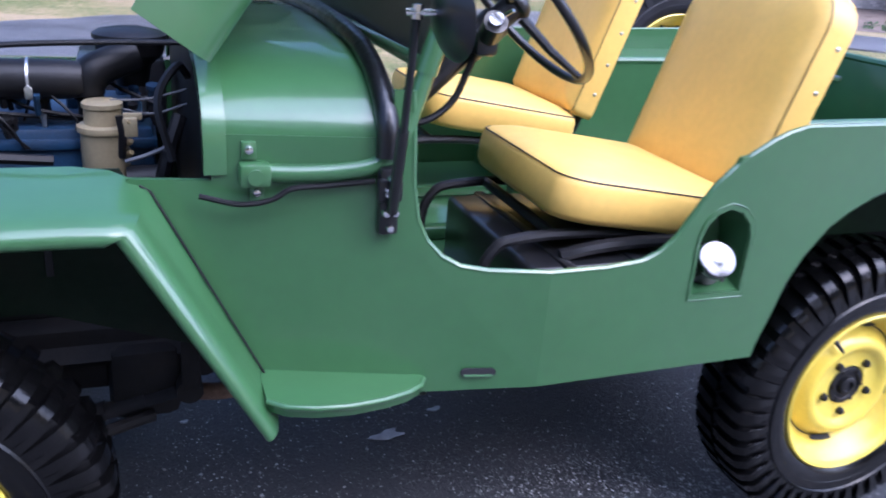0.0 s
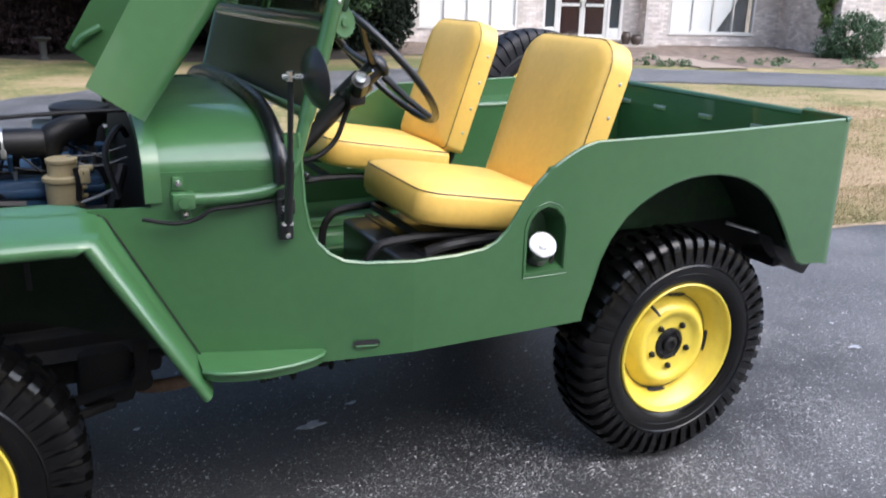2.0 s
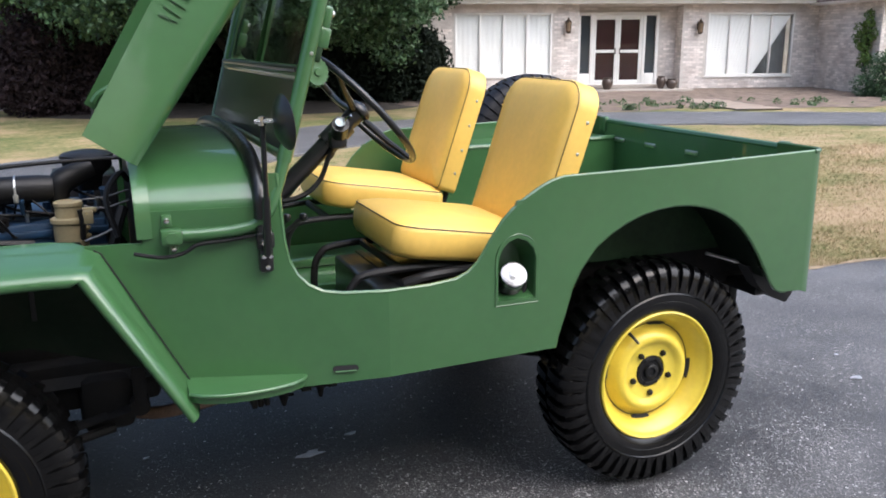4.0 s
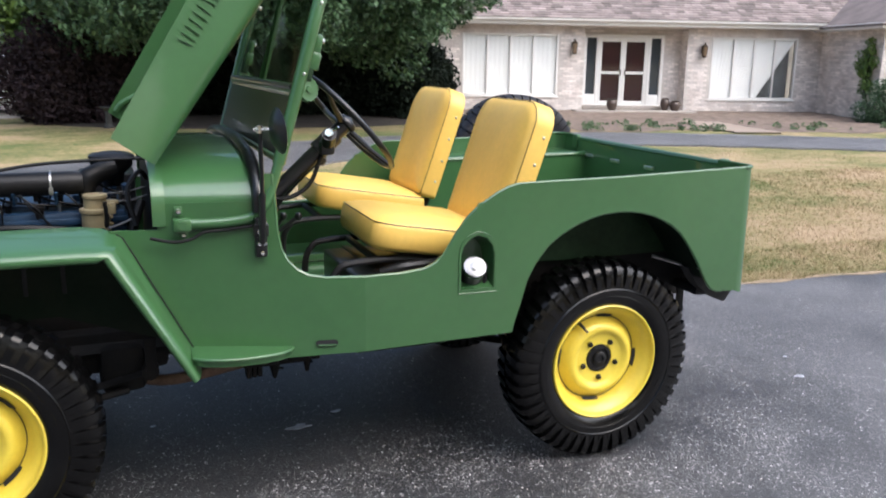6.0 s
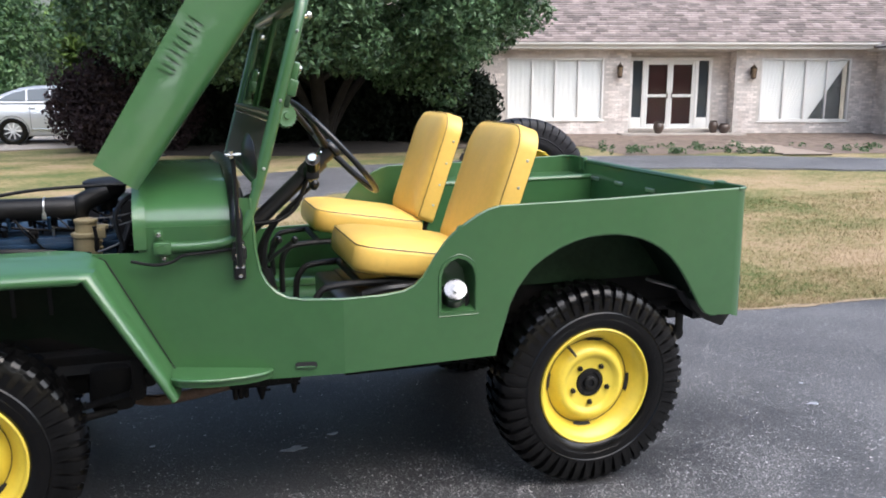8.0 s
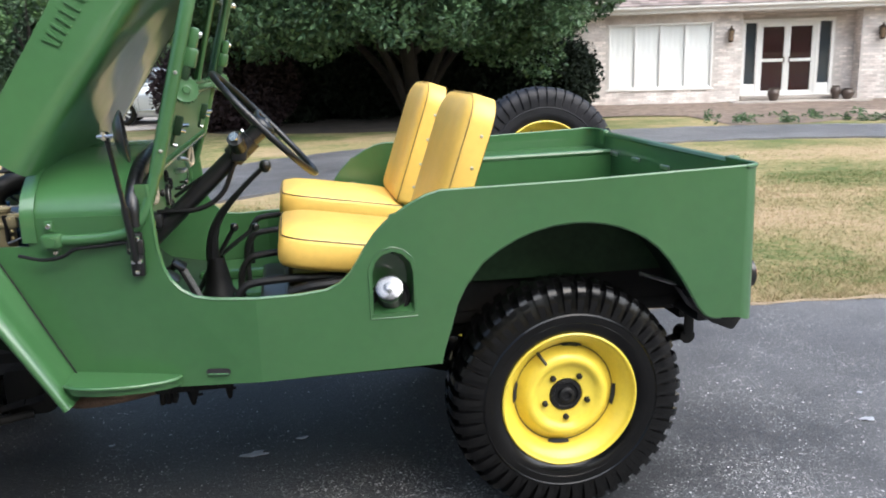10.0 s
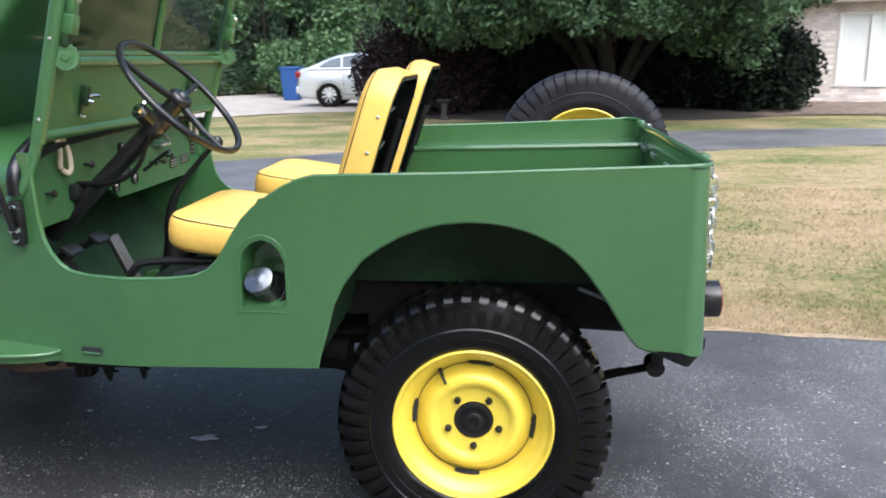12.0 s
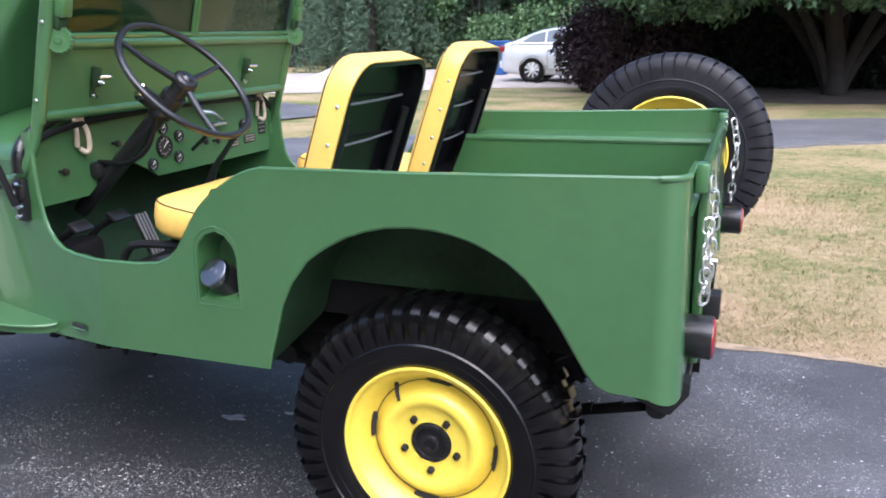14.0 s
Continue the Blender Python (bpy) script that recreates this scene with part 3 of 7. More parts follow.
# floors, bulkheads, wheelhouses
bm = NB()
ring = [(-1.33, 0.125), (-0.90, 0.025), (-0.45, 0.025), (-0.45, W - 0.025), (-0.90, W - 0.025), (-1.33, W - 0.125)]
a = [bm.verts.new((x, y, 0.565)) for x, y in ring]
b = [bm.verts.new((x, y, 0.545)) for x, y in ring]
bm.faces.new(a)
bm.faces.new(b[::-1])
for i in range(len(ring)):
    bm.faces.new((a[i], b[i], b[(i + 1) % len(ring)], a[(i + 1) % len(ring)]))
floor_pan = part("floor_pan", bm, GREEN, jeep)
bm = NB()
bx(bm, (-0.46, 0.03, 0.545), (-0.444, W - 0.03, 0.625))
part("heel_board", bm, GREEN, jeep)
bm = NB()
bx(bm, (-0.444, 0.245, 0.605), (0.585, W - 0.245, 0.625))
part("cargo_floor", bm, GREEN, jeep)
for i in range(9):
    bm = NB()
    bx(bm, (-0.38, 0.30 + i * 0.095, 0.625), (0.56, 0.33 + i * 0.095, 0.632), 0.003)
    part("floor_rib", bm, GREEN, floor_pan)
for y in (0.66, 1.0):
    bm = NB()
    bx(bm, (-1.15, y, 0.565), (-0.5, y + 0.05, 0.60), 0.012)
    part("floor_rib", bm, GREEN, floor_pan)
# toe board in the darkened green, painting in the gloom below the dash
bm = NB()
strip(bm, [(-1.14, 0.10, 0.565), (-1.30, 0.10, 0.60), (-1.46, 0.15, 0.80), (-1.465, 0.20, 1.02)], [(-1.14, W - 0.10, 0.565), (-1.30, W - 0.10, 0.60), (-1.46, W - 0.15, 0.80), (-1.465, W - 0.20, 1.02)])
part("toe_board", thicken(bm, 0.01), SHADE_GREEN, jeep)
for y0, s in ((0.0, 1), (W, -1)):
    bm = NB()
    # pressed box over the wheel: inner wall, flat top, sloped front end
    for x0, x1 in ((-0.27, 0.578),):
        prof = [(-0.41, 0.625), (x0, 0.962), (x1, 0.972), (x1, 0.615), (-0.30, 0.615), (-0.38, 0.615)]
        slab(bm, prof, lambda x, z: y0 + s * 0.262, s * -0.008)
        strip(bm, [(-0.41, y0 + s * 0.012, 0.625), (x0, y0 + s * 0.012, 0.962), (x1, y0 + s * 0.012, 0.972)], [(-0.41, y0 + s * 0.262, 0.625), (x0, y0 + s * 0.262, 0.962), (x1, y0 + s * 0.262, 0.972)])
    tube(bm, [(-0.27, y0 + s * 0.256, 0.961), (0.578, y0 + s * 0.256, 0.970)], 0.012, 8)
    part("wheelhouse", bm, GREEN, jeep, smooth=30)
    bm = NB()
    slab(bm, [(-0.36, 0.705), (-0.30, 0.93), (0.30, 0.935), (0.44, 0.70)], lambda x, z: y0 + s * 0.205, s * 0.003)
    part("arch_liner", bm, SHADE_GREEN, jeep, smooth=30)
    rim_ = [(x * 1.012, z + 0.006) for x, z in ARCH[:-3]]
    # liner in two dark tones, arch shade painted deeper on the rear strip
    for nm, run, skin in (("liner_front", rim_[:8], SHADE_GREEN), ("liner_rear", rim_[7:], ARCH_SHADE)):
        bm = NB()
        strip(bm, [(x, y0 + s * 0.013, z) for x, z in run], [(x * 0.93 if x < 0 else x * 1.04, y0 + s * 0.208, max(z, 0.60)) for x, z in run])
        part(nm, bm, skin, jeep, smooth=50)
    bm = NB()
    slab(bm, [(-0.46, 0.70), (0.56, 0.70), (0.56, 0.60), (-0.46, 0.60)], lambda x, z: y0 + s * 0.235, s * 0.004)
    part("inner_sill", bm, CHASSIS, jeep)
    bm = NB()
    bx(bm, (-0.30, y0 + s * 0.24, 0.56) if s > 0 else (-0.30, y0 - 0.27, 0.56), (0.58, y0 + 0.27, 0.60) if s > 0 else (0.58, y0 - 0.24, 0.60), 0.004)
    part("floor_sill", bm, CHASSIS, jeep)

# tailgate with pressed slots, chains and hooks
bm = NB()
bx(bm, (0.592, 0.178, 0.60), (0.612, W - 0.178, 1.035), 0.006)
tube(bm, [(0.602, 0.178, 1.035), (0.602, W - 0.178, 1.035)], 0.013, 8)
tailgate = part("tailgate", bm, GREEN, jeep, loc=(-0.014, 0, 0))
for y in (0.36, 0.62, 0.88, 1.10):
    bm = NB()
    bx(bm, (0.586, y - 0.035, 0.955), (0.594, y + 0.035, 0.972), 0.003)
    part("tailgate_slot", bm, ZINC, tailgate)
for y0, s in ((0.165, 1), (W - 0.165, -1)):
    bm = NB()
    bx(bm, (0.583, y0 - 0.026, 0.99), (0.613, y0 + 0.022, 1.056), 0.010)
    part("corner_bracket", bm, GREEN, tailgate)
    bm = NB()
    cyl(bm, (0.619, y0, 1.028), (0.621, y0, 1.028), 0.010, n=14)
    part("bracket_hole", bm, INTERIOR, tailgate)


def chain(pts, link=0.036):
    """A hanging run of welded links."""
    p = smooth_path(pts, 12)
    need, last = 0.0, p[0]
    links = []
    for q in p[1:]:
        seg = (q - last).length
        while need <= seg and seg > 0:
            links.append((last + (q - last) * (need / seg), (q - last).normalized()))
            need += link * 0.74
        need -= seg
        last = q
    out = []
    for i, (c, t) in enumerate(links):
        bm = NB()
        q = t.to_track_quat("Z", "Y").to_matrix().to_4x4() @ pose(0, 0, 0, 0, 0, 90 * (i % 2) + 25)
        mm = Matrix.Translation(c) @ q
        h, w_ = link / 2, link * 0.30
        loop = [mm @ Vector((w_ * math.cos(a), 0, (h - w_) * (1 if math.sin(a) > 0 else -1) + w_ * math.sin(a))) for a in (radians(15 + 30 * j) for j in range(12))]
        tube(bm, loop, link * 0.068, 5, closed=True)
        out.append(bm)
    return out


def hang_chain(pts, parent):
    bms = chain(pts)
    top = part("chain", bms[0], ZINC, parent, "loose galvanised chain")
    for b in bms[1:]:
        part("link", b, ZINC, top)


hang_chain([(0.606, 0.155, 1.01), (0.613, 0.155, 0.948), (0.610, 0.154, 0.881), (0.608, 0.152, 0.806), (0.603, 0.142, 0.758), (0.604, 0.128, 0.805), (0.602, 0.125, 0.879), (0.604, 0.135, 0.93)], jeep)
hang_chain([(0.620, W - 0.165, 1.02), (0.632, W - 0.17, 0.95), (0.628, W - 0.175, 0.86), (0.626, W - 0.17, 0.77)], jeep)
bm = NB()
cyl(bm, (0.615, 0.36, 0.79), (0.635, 0.36, 0.79), 0.008, n=10)
part("tailgate_pin", bm, ZINC, tailgate)
for y, out in ((0.115, 0.0), (W - 0.115, 0.035)):
    bm = NB()
    lathe(bm, [(0.0, 0.555), (0.042, 0.555), (0.046, 0.561), (0.047, 0.624), (0.047, 0.628), (0.044, 0.628)], Matrix.Translation((out, y, 0.69)) @ pose(0, 0, 0, 0, 90, 0), 28)
    lamp = part("tail_lamp", bm, BLACK, jeep)
    bm = NB()
    lathe(bm, [(0.044, 0.624), (0.045, 0.627), (0.043, 0.631), (0.033, 0.635), (0.0, 0.637)], Matrix.Translation((out, y, 0.69)) @ pose(0, 0, 0, 0, 90, 0), 28)
    part("lens", bm, REDLENS, lamp, "red lens")
bm = NB()
bx(bm, (0.60, 0.27, 0.675), (0.636, 0.33, 0.735), 0.006)
bx(bm, (0.596, 0.28, 0.59), (0.612, 0.32, 0.68), 0.004)
part("tow_bracket", bm, SATIN, jeep)

# cowl, with flange, over the body sides
PROF = [(0.125, 0.93), (0.125, 0.98), (0.131, 1.01), (0.150, 1.036), (0.19, 1.064), (0.25, 1.090), (0.34, 1.110), (0.50, 1.121), (0.70, 1.124)]
PROF = [tuple(p) for p in smooth_path([(a, b, 0) for a, b in PROF], 4)]
PROF = [(p[0], p[1]) for p in PROF]
PROF = PROF + [(W - a, b) for a, b in reversed(PROF[:-1])]


def prof_at(x, shrink=0.0):
    k = side_y(x) - side_y(-1.47) - shrink
    return [(x, a + k * (W / 2 - a) / (W / 2 - 0.125), b) for a, b in PROF]


bm = NB()
rows = [prof_at(-1.478 + 0.033 * i) for i in range(10)]
vs = [[bm.verts.new(p) for p in r] for r in rows]
for a, b in zip(vs, vs[1:]):
    for i in range(len(a) - 1):
        bm.faces.new((a[i], a[i + 1], b[i + 1], b[i]))
cowl = part("cowl", thicken(bm, 0.006), GREEN, jeep)
bm = NB()
pr = prof_at(-1.47)


def flange_row(x, off):
    row = []
    for i, (_, a, b) in enumerate(pr):
        p, q = pr[max(i - 1, 0)], pr[min(i + 1, len(pr) - 1)]
        d = Vector((q[1] - p[1], q[2] - p[2])).normalized()
        row.append((x, a - d.y * off, b + d.x * off))
    return row


strip(bm, flange_row(-1.482, 0.013), flange_row(-1.446, 0.012))
strip(bm, flange_row(-1.482, 0.013), flange_row(-1.482, -0.022))
part("cowl_flange", thicken(bm, 0.004), GREEN, cowl)
bm = NB()
strip(bm, [(-1.472, a, b - 0.012) for _, a, b in prof_at(-1.472)], [(-1.472, a, 0.62) for _, a, b in prof_at(-1.472)])
part("firewall", bm, CHASSIS, jeep)
# small plated screws, vent flap and cable on the cowl's side
for x, z in ((-1.412, 0.972), (-1.40, 0.901)):
    bm = NB()
    y = side_y(x) - 0.002
    bx(bm, (x - 0.012, y - 0.006, z - 0.016), (x + 0.012, y + 0.006, z + 0.014), 0.003)
    plate = part("screw_plate", bm, GREEN, cowl)
    bm = NB()
    lathe(bm, [(0.0, 0.008), (0.006, 0.006), (0.008, 0.0)], Matrix.Translation((x, y - 0.006, z)) @ pose(0, 0, 0, 90, 0, 0), 10)
    part("screw", bm, CHROME, plate)
bm = NB()
tube(bm, [(-1.492, 0.098, 0.900), (-1.43, 0.085, 0.888), (-1.38, 0.083, 0.894), (-1.345, 0.082, 0.912), (-1.28, 0.078, 0.917), (-1.21, 0.068, 0.925)], 0.005, 8, k=5)
part("wiper_hose", bm, HOSE, cowl)

# dashboard
bm = NB()
low = [(0.095, 0.862), (0.30, 0.862), (0.335, 0.885), (0.37, 0.93), (0.50, 0.935), (0.58, 0.895), (0.62, 0.87), (0.80, 0.868), (1.305, 0.868)]
up_ = [(a, b) for _, a, b in prof_at(-1.185, -0.004)]
ring = low + [p for p in reversed(up_) if p[1] > 0.93]
f = [bm.verts.new((-1.186, a, b - 0.004)) for a, b in ring]
g = [bm.verts.new((-1.200, a, b - 0.004)) for a, b in ring]
bm.faces.new(f)
bm.faces.new(g[::-1])
for i in range(len(f)):
    bm.faces.new((f[i], g[i], g[(i + 1) % len(f)], f[(i + 1) % len(f)]))
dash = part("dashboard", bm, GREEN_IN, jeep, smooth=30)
bm = NB()
tube(bm, [(-1.184, a, b - 0.004) for a, b in up_], 0.011, 8)
part("dash_edge", bm, GREEN, dash)


def gauge(y, z, r):
    m = Matrix.Translation((-1.186, y, z)) @ pose(0, 0, 0, 0, 90, 0)
    bm = NB()
    lathe(bm, [(r * 0.86, 0.0), (r * 0.9, 0.010), (r, 0.010), (r * 1.06, 0.0)], m, 24)
    ob = part("gauge", bm, BLACK, dash)
    bm = NB()
    lathe(bm, [(0.0, 0.004), (r * 0.88, 0.004)], m, 24)
    face = part("dial", bm, DIAL, ob)
    bm = NB()
    for i in range(12):
        a = radians(30 * i)
        bx(bm, (-0.0008, r * 0.62, 0.0046), (0.0008, r * 0.80, 0.0056), m=m @ pose(0, 0, 0, 0, 0, 30 * i))
    bx(bm, (-0.0012, -r * 0.15, 0.0048), (0.0012, r * 0.7, 0.0066), m=m @ pose(0, 0, 0, 0, 0, 40))
    part("marks", bm, WHITE, ob)


gauge(0.655, 0.960, 0.036)
for y, z in ((0.655, 1.022), (0.590, 0.908), (0.734, 0.986), (0.724, 0.915)):
    gauge(y, z, 0.020)
for y, z, w_, h in ((1.06, 0.922, 0.07, 0.035), (1.165, 0.926, 0.08, 0.034), (1.255, 0.96, 0.05, 0.055)):
    bm = NB()
    bx(bm, (-1.186, y - w_ / 2, z - h / 2), (-1.1835, y + w_ / 2, z + h / 2), 0.001)
    plate = part("data_plate", bm, DIAL, dash, "black plate with pale worn lines")
    bm = NB()
    for i in range(3):
        bx(bm, (-1.1835, y - w_ * 0.4, z - h * 0.3 + i * h * 0.28), (-1.1828, y + w_ * 0.4, z - h * 0.3 + i * h * 0.28 + 0.003))
    part("text_bar", bm, ZINC, plate)
for y, z in ((0.20, 0.947), (0.42, 1.0), (0.86, 0.95), (0.93, 0.945), (1.0, 0.955)):
    bm = NB()
    cyl(bm, (-1.186, y, z), (-1.165, y, z), 0.005, n=8)
    lathe(bm, [(0.0, 0.032), (0.010, 0.029), (0.012, 0.022), (0.008, 0.018)], Matrix.Translation((-1.186, y, z)) @ pose(0, 0, 0, 0, 90, 0), 12)
    part("pull_knob", bm, BLACK, dash)
bm = NB()
bx(bm, (-1.186, 0.90, 1.0), (-1.15, 0.98, 1.012), 0.004)
tube(bm, [(-1.16, 0.84, 1.06), (-1.14, 0.88, 1.05), (-1.14, 0.93, 1.02)], 0.008, 8, k=4)
part("grab_handle", bm, ZINC, dash)
for y in (0.28, 1.225):
    bm = NB()
    tube(bm, [(-1.176, y - 0.004, 1.004), (-1.166, y + 0.012, 0.992), (-1.160, y + 0.020, 1.010), (-1.162, y + 0.018, 1.055), (-1.168, y + 0.002, 1.090), (-1.184, y - 0.010, 1.100)], 0.0075, 8, k=5)
    tube(bm, [(-1.174, y - 0.014, 1.010), (-1.166, y - 0.018, 1.060), (-1.172, y - 0.014, 1.092)], 0.0075, 8, k=5)
    bx(bm, (-1.184, y - 0.022, 1.082), (-1.160, y + 0.014, 1.106), 0.006)
    part("hold_down_clip", bm, BEIGE, dash, "faded beige hold-down clip")

# windshield: solid lower panel, two panes, legs that turn forward to the pivots
def wsx(z):
    return -1.138 + 0.283 * (z - 1.051)


YN, YF = 0.092, W - 0.092
ws = part("windshield", tube(NB(), [(wsx(1.10), YN, 1.10), (wsx(1.45), YN, 1.45), (wsx(1.63), YN + 0.004, 1.63), (wsx(1.652), YN + 0.02, 1.652), (wsx(1.66), YN + 0.05, 1.66), (wsx(1.66), YF - 0.05, 1.66), (wsx(1.652), YF - 0.02, 1.652), (wsx(1.63), YF - 0.004, 1.63), (wsx(1.45), YF, 1.45), (wsx(1.10), YF, 1.10)], 0.019, 10), GREEN, jeep)
bm = NB()
for z, r in ((1.115, 0.016), (1.305, 0.018)):
    tube(bm, [(wsx(z), YN, z), (wsx(z), YF, z)], r, 10)
part("crossbar", bm, GREEN, ws)
bm = NB()
strip(bm, [(wsx(1.115), YN, 1.115), (wsx(1.115), YF, 1.115)], [(wsx(1.305), YN, 1.305), (wsx(1.305), YF, 1.305)])
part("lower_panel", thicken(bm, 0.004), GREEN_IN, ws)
# black sheet added before the green panel, for shade from the raised hood
bm = NB()
strip(bm, [(wsx(1.115) - 0.009, YN + 0.012, 1.115), (wsx(1.115) - 0.009, YF - 0.012, 1.115)], [(wsx(1.325) - 0.009, YN + 0.012, 1.325), (wsx(1.325) - 0.009, YF - 0.012, 1.325)])
tube(bm, [(wsx(1.322) - 0.016, YN + 0.01, 1.322), (wsx(1.322) - 0.016, YF - 0.01, 1.322)], 0.008, 8)
part("front_skin", thicken(bm, 0.003), BLACK, ws, "glossy black sheet added for shade on the windshield panel front")
bm = NB()
tube(bm, [(wsx(1.31), W / 2, 1.31), (wsx(1.65), W / 2, 1.65)], 0.010, 8)
for y0, y1 in ((YN + 0.02, W / 2 - 0.012), (W / 2 + 0.012, YF - 0.02)):
    tube(bm, [(wsx(1.325) + 0.004, y0, 1.325), (wsx(1.325) + 0.004, y1, 1.325), (wsx(1.64) + 0.004, y1, 1.64), (wsx(1.64) + 0.004, y0, 1.64)], 0.009, 6, closed=True)
part("pane_frame", bm, GREEN, ws)
for y0, y1 in ((YN + 0.02, W / 2 - 0.012), (W / 2 + 0.012, YF - 0.02)):
    bm = NB()
    bx(bm, (-0.0025, y0, 0), (0.0025, y1, 0.328), m=Matrix.Translation((wsx(1.322), 0, 1.322)) @ pose(0, 0, 0, 0, math.degrees(math.atan(0.283)), 0))
    pane = part("pane", bm, GLASS, ws, "clear glass pane")
    pane.visible_shadow = False
for y, s in ((YN, 1), (YF, -1)):
    bm = NB()
    tube(bm, [(wsx(1.12), y, 1.12), (-1.145, y - s * 0.008, 1.04), (-1.170, y - s * 0.016, 0.985), (-1.205, y - s * 0.014, 0.951), (-1.26, y - s * 0.006, 0.938), (-1.33, y + s * 0.002, 0.934), (-1.385, y + s * 0.010, 0.934)], 0.0155, 10, k=5)
    part("leg", bm, GREEN, ws)
    bm = NB()
    bx(bm, (-1.430, min(y - s * 0.012, y + s * 0.03), 0.914), (-1.378, max(y - s * 0.012, y + s * 0.03), 0.954), 0.009)
    cyl(bm, (-1.405, y - s * 0.016, 0.934), (-1.405, y - s * 0.010, 0.934), 0.013, n=14)
    part("pivot_block", bm, GREEN, ws)
    # ventilator arm: a milled knob, a dark joint and a flat tongue with a screw at its end
    bm = NB()
    m = Matrix.Translation((-1.030, y + s * 0.016, 1.314)) @ Vector((0.38, -0.92, 0.06)).to_track_quat("Z", "Y").to_matrix().to_4x4()
    prof = [(0.0, 0.013), (0.009, 0.013), (0.011, 0.009), (0.022, 0.008), (0.032, 0.009), (0.034, 0.005), (0.034, -0.009), (0.0, -0.009)]
    lathe(bm, prof, m, 24)
    knob = part("arm_knob", bm, GREEN, ws)
    for i in range(18):
        bm = NB()
        bx(bm, (-0.003, -0.0028, -0.008), (0.0028, 0.0028, 0.006), 0.0012, m=m @ pose(0, 0, 0, 0, 0, 20 * i) @ Matrix.Translation((0.034, 0, 0)))
        part("knob_tooth", bm, GREEN, knob)
    am = Matrix.Translation((wsx(1.33) + 0.030, y + s * 0.020, 1.340)) @ pose(0, 0, 0, 0, 15, 0)
    bm = NB()
    bx(bm, (-0.012, -0.016, 0.0), (0.010, 0.016, 0.040), 0.005, m=am)
    part("arm_joint", bm, SHADE_GREEN, ws)
    bm = NB()
    bx(bm, (-0.012, -0.019, 0.034), (0.022, 0.019, 0.086), 0.007, m=am)
    bx(bm, (-0.008, -0.016, 0.076), (0.017, 0.016, 0.138), 0.008, m=am)
    part("vent_arm", bm, GREEN, ws)
    bm = NB()
    lathe(bm, [(0.0, 0.008), (0.006, 0.007), (0.0085, 0.003), (0.0085, 0.0)], am @ Matrix.Translation((0.016, 0, 0.122)) @ pose(0, 0, 0, 0, 90, 0), 12)
    part("arm_screw", bm, ZINC, ws)
    for z in (1.16, 1.36, 1.56):
        bm = NB()
        lathe(bm, [(0.0, 0.005), (0.004, 0.0035), (0.0055, 0.0)], Matrix.Translation((wsx(z) + 0.004, y - s * 0.018, z)) @ pose(0, 0, 0, 90 * s, 0, 0), 8)
        part("screw", bm, ZINC, ws)
    bm = NB()
    lathe(bm, [(0.0, 0.030), (0.010, 0.028), (0.012, 0.018), (0.006, 0.016), (0.006, 0.0)], Matrix.Translation((wsx(1.60) + 0.01, y, 1.60)) @ pose(0, 0, 0, 0, 74, 0), 10)
    part("top_bolt", bm, ZINC, ws)
for y in (0.27, 1.02):
    wm = Matrix.Translation((wsx(1.2), y, 1.2)) @ pose(0, 0, 0, 0, 15.8, 0)
    bm = NB()
    bx(bm, (0.002, -0.011, -0.012), (0.026, 0.011, 0.044), 0.005, m=wm)
    bx(bm, (0.002, -0.007, -0.045), (0.012, 0.007, -0.010), 0.003, m=wm)
    # shadow on the motor is given by the darkened green
    w_ob = part("wiper_motor", bm, SHADE_GREEN, ws)
    bm = NB()
    cyl(bm, wm @ Vector((0.020, 0.006, 0.016)), wm @ Vector((0.036, 0.034, 0.020)), 0.007, 0.006, 10)
    cyl(bm, wm @ Vector((0.020, 0.0, 0.004)), wm @ Vector((0.034, 0.012, 0.002)), 0.006, 0.005, 10)
    part("wiper_lever", bm, CHROME, w_ob)
    bm = NB()
    cyl(bm, wm @ Vector((0.006, 0.0, -0.040)), wm @ Vector((0.022, 0.002, -0.042)), 0.007, 0.006, 10)
    part("hose_union", bm, CHROME, w_ob)
# weather strip between windshield and cowl
bm = NB()
tube(bm, [(-1.190 + 0.012 * (1 - abs(a - 0.7) / 0.6), a + (-0.012 if a < 0.3 else 0.012 if a > 1.1 else 0), b + 0.010) for _, a, b in prof_at(-1.190) if b > 0.95], 0.0195, 10)
part("weather_strip", bm, STRIP, ws, "black rubber weather strip")
bm = NB()
tube(bm, [(-1.168, 0.112, 1.045), (-1.167, 0.17, 1.062), (-1.166, 0.30, 1.078), (-1.164, 0.54, 1.087), (-1.163, 0.85, 1.092), (-1.165, 1.16, 1.082), (-1.168, 1.28, 1.045)], 0.010, 8, k=4)
part("inner_strip", bm, HOSE, ws)
# black hinge bracket with plated bolts, mirror arm and round mirror
bm = NB()
bx(bm, (-1.206, 0.048, 0.832), (-1.170, 0.075, 0.952), 0.008)
bx(bm, (-1.211, 0.042, 0.892), (-1.166, 0.062, 0.935), 0.008)
bracket = part("hinge_bracket", bm, BLACK, jeep)
for x, z in ((-1.188, 0.848), (-1.196, 0.876), (-1.180, 0.876), (-1.196, 0.912), (-1.180, 0.938), (-1.190, 0.936)):
    bm = NB()
    lathe(bm, [(0.0, 0.012), (0.006, 0.011), (0.0075, 0.006), (0.008, 0.0)], Matrix.Translation((x, 0.041 if z > 0.89 else 0.047, z)) @ pose(0, 0, 0, 90, 0, 0), 8)
    part("bolt", bm, CHROME, bracket)
bm = NB()
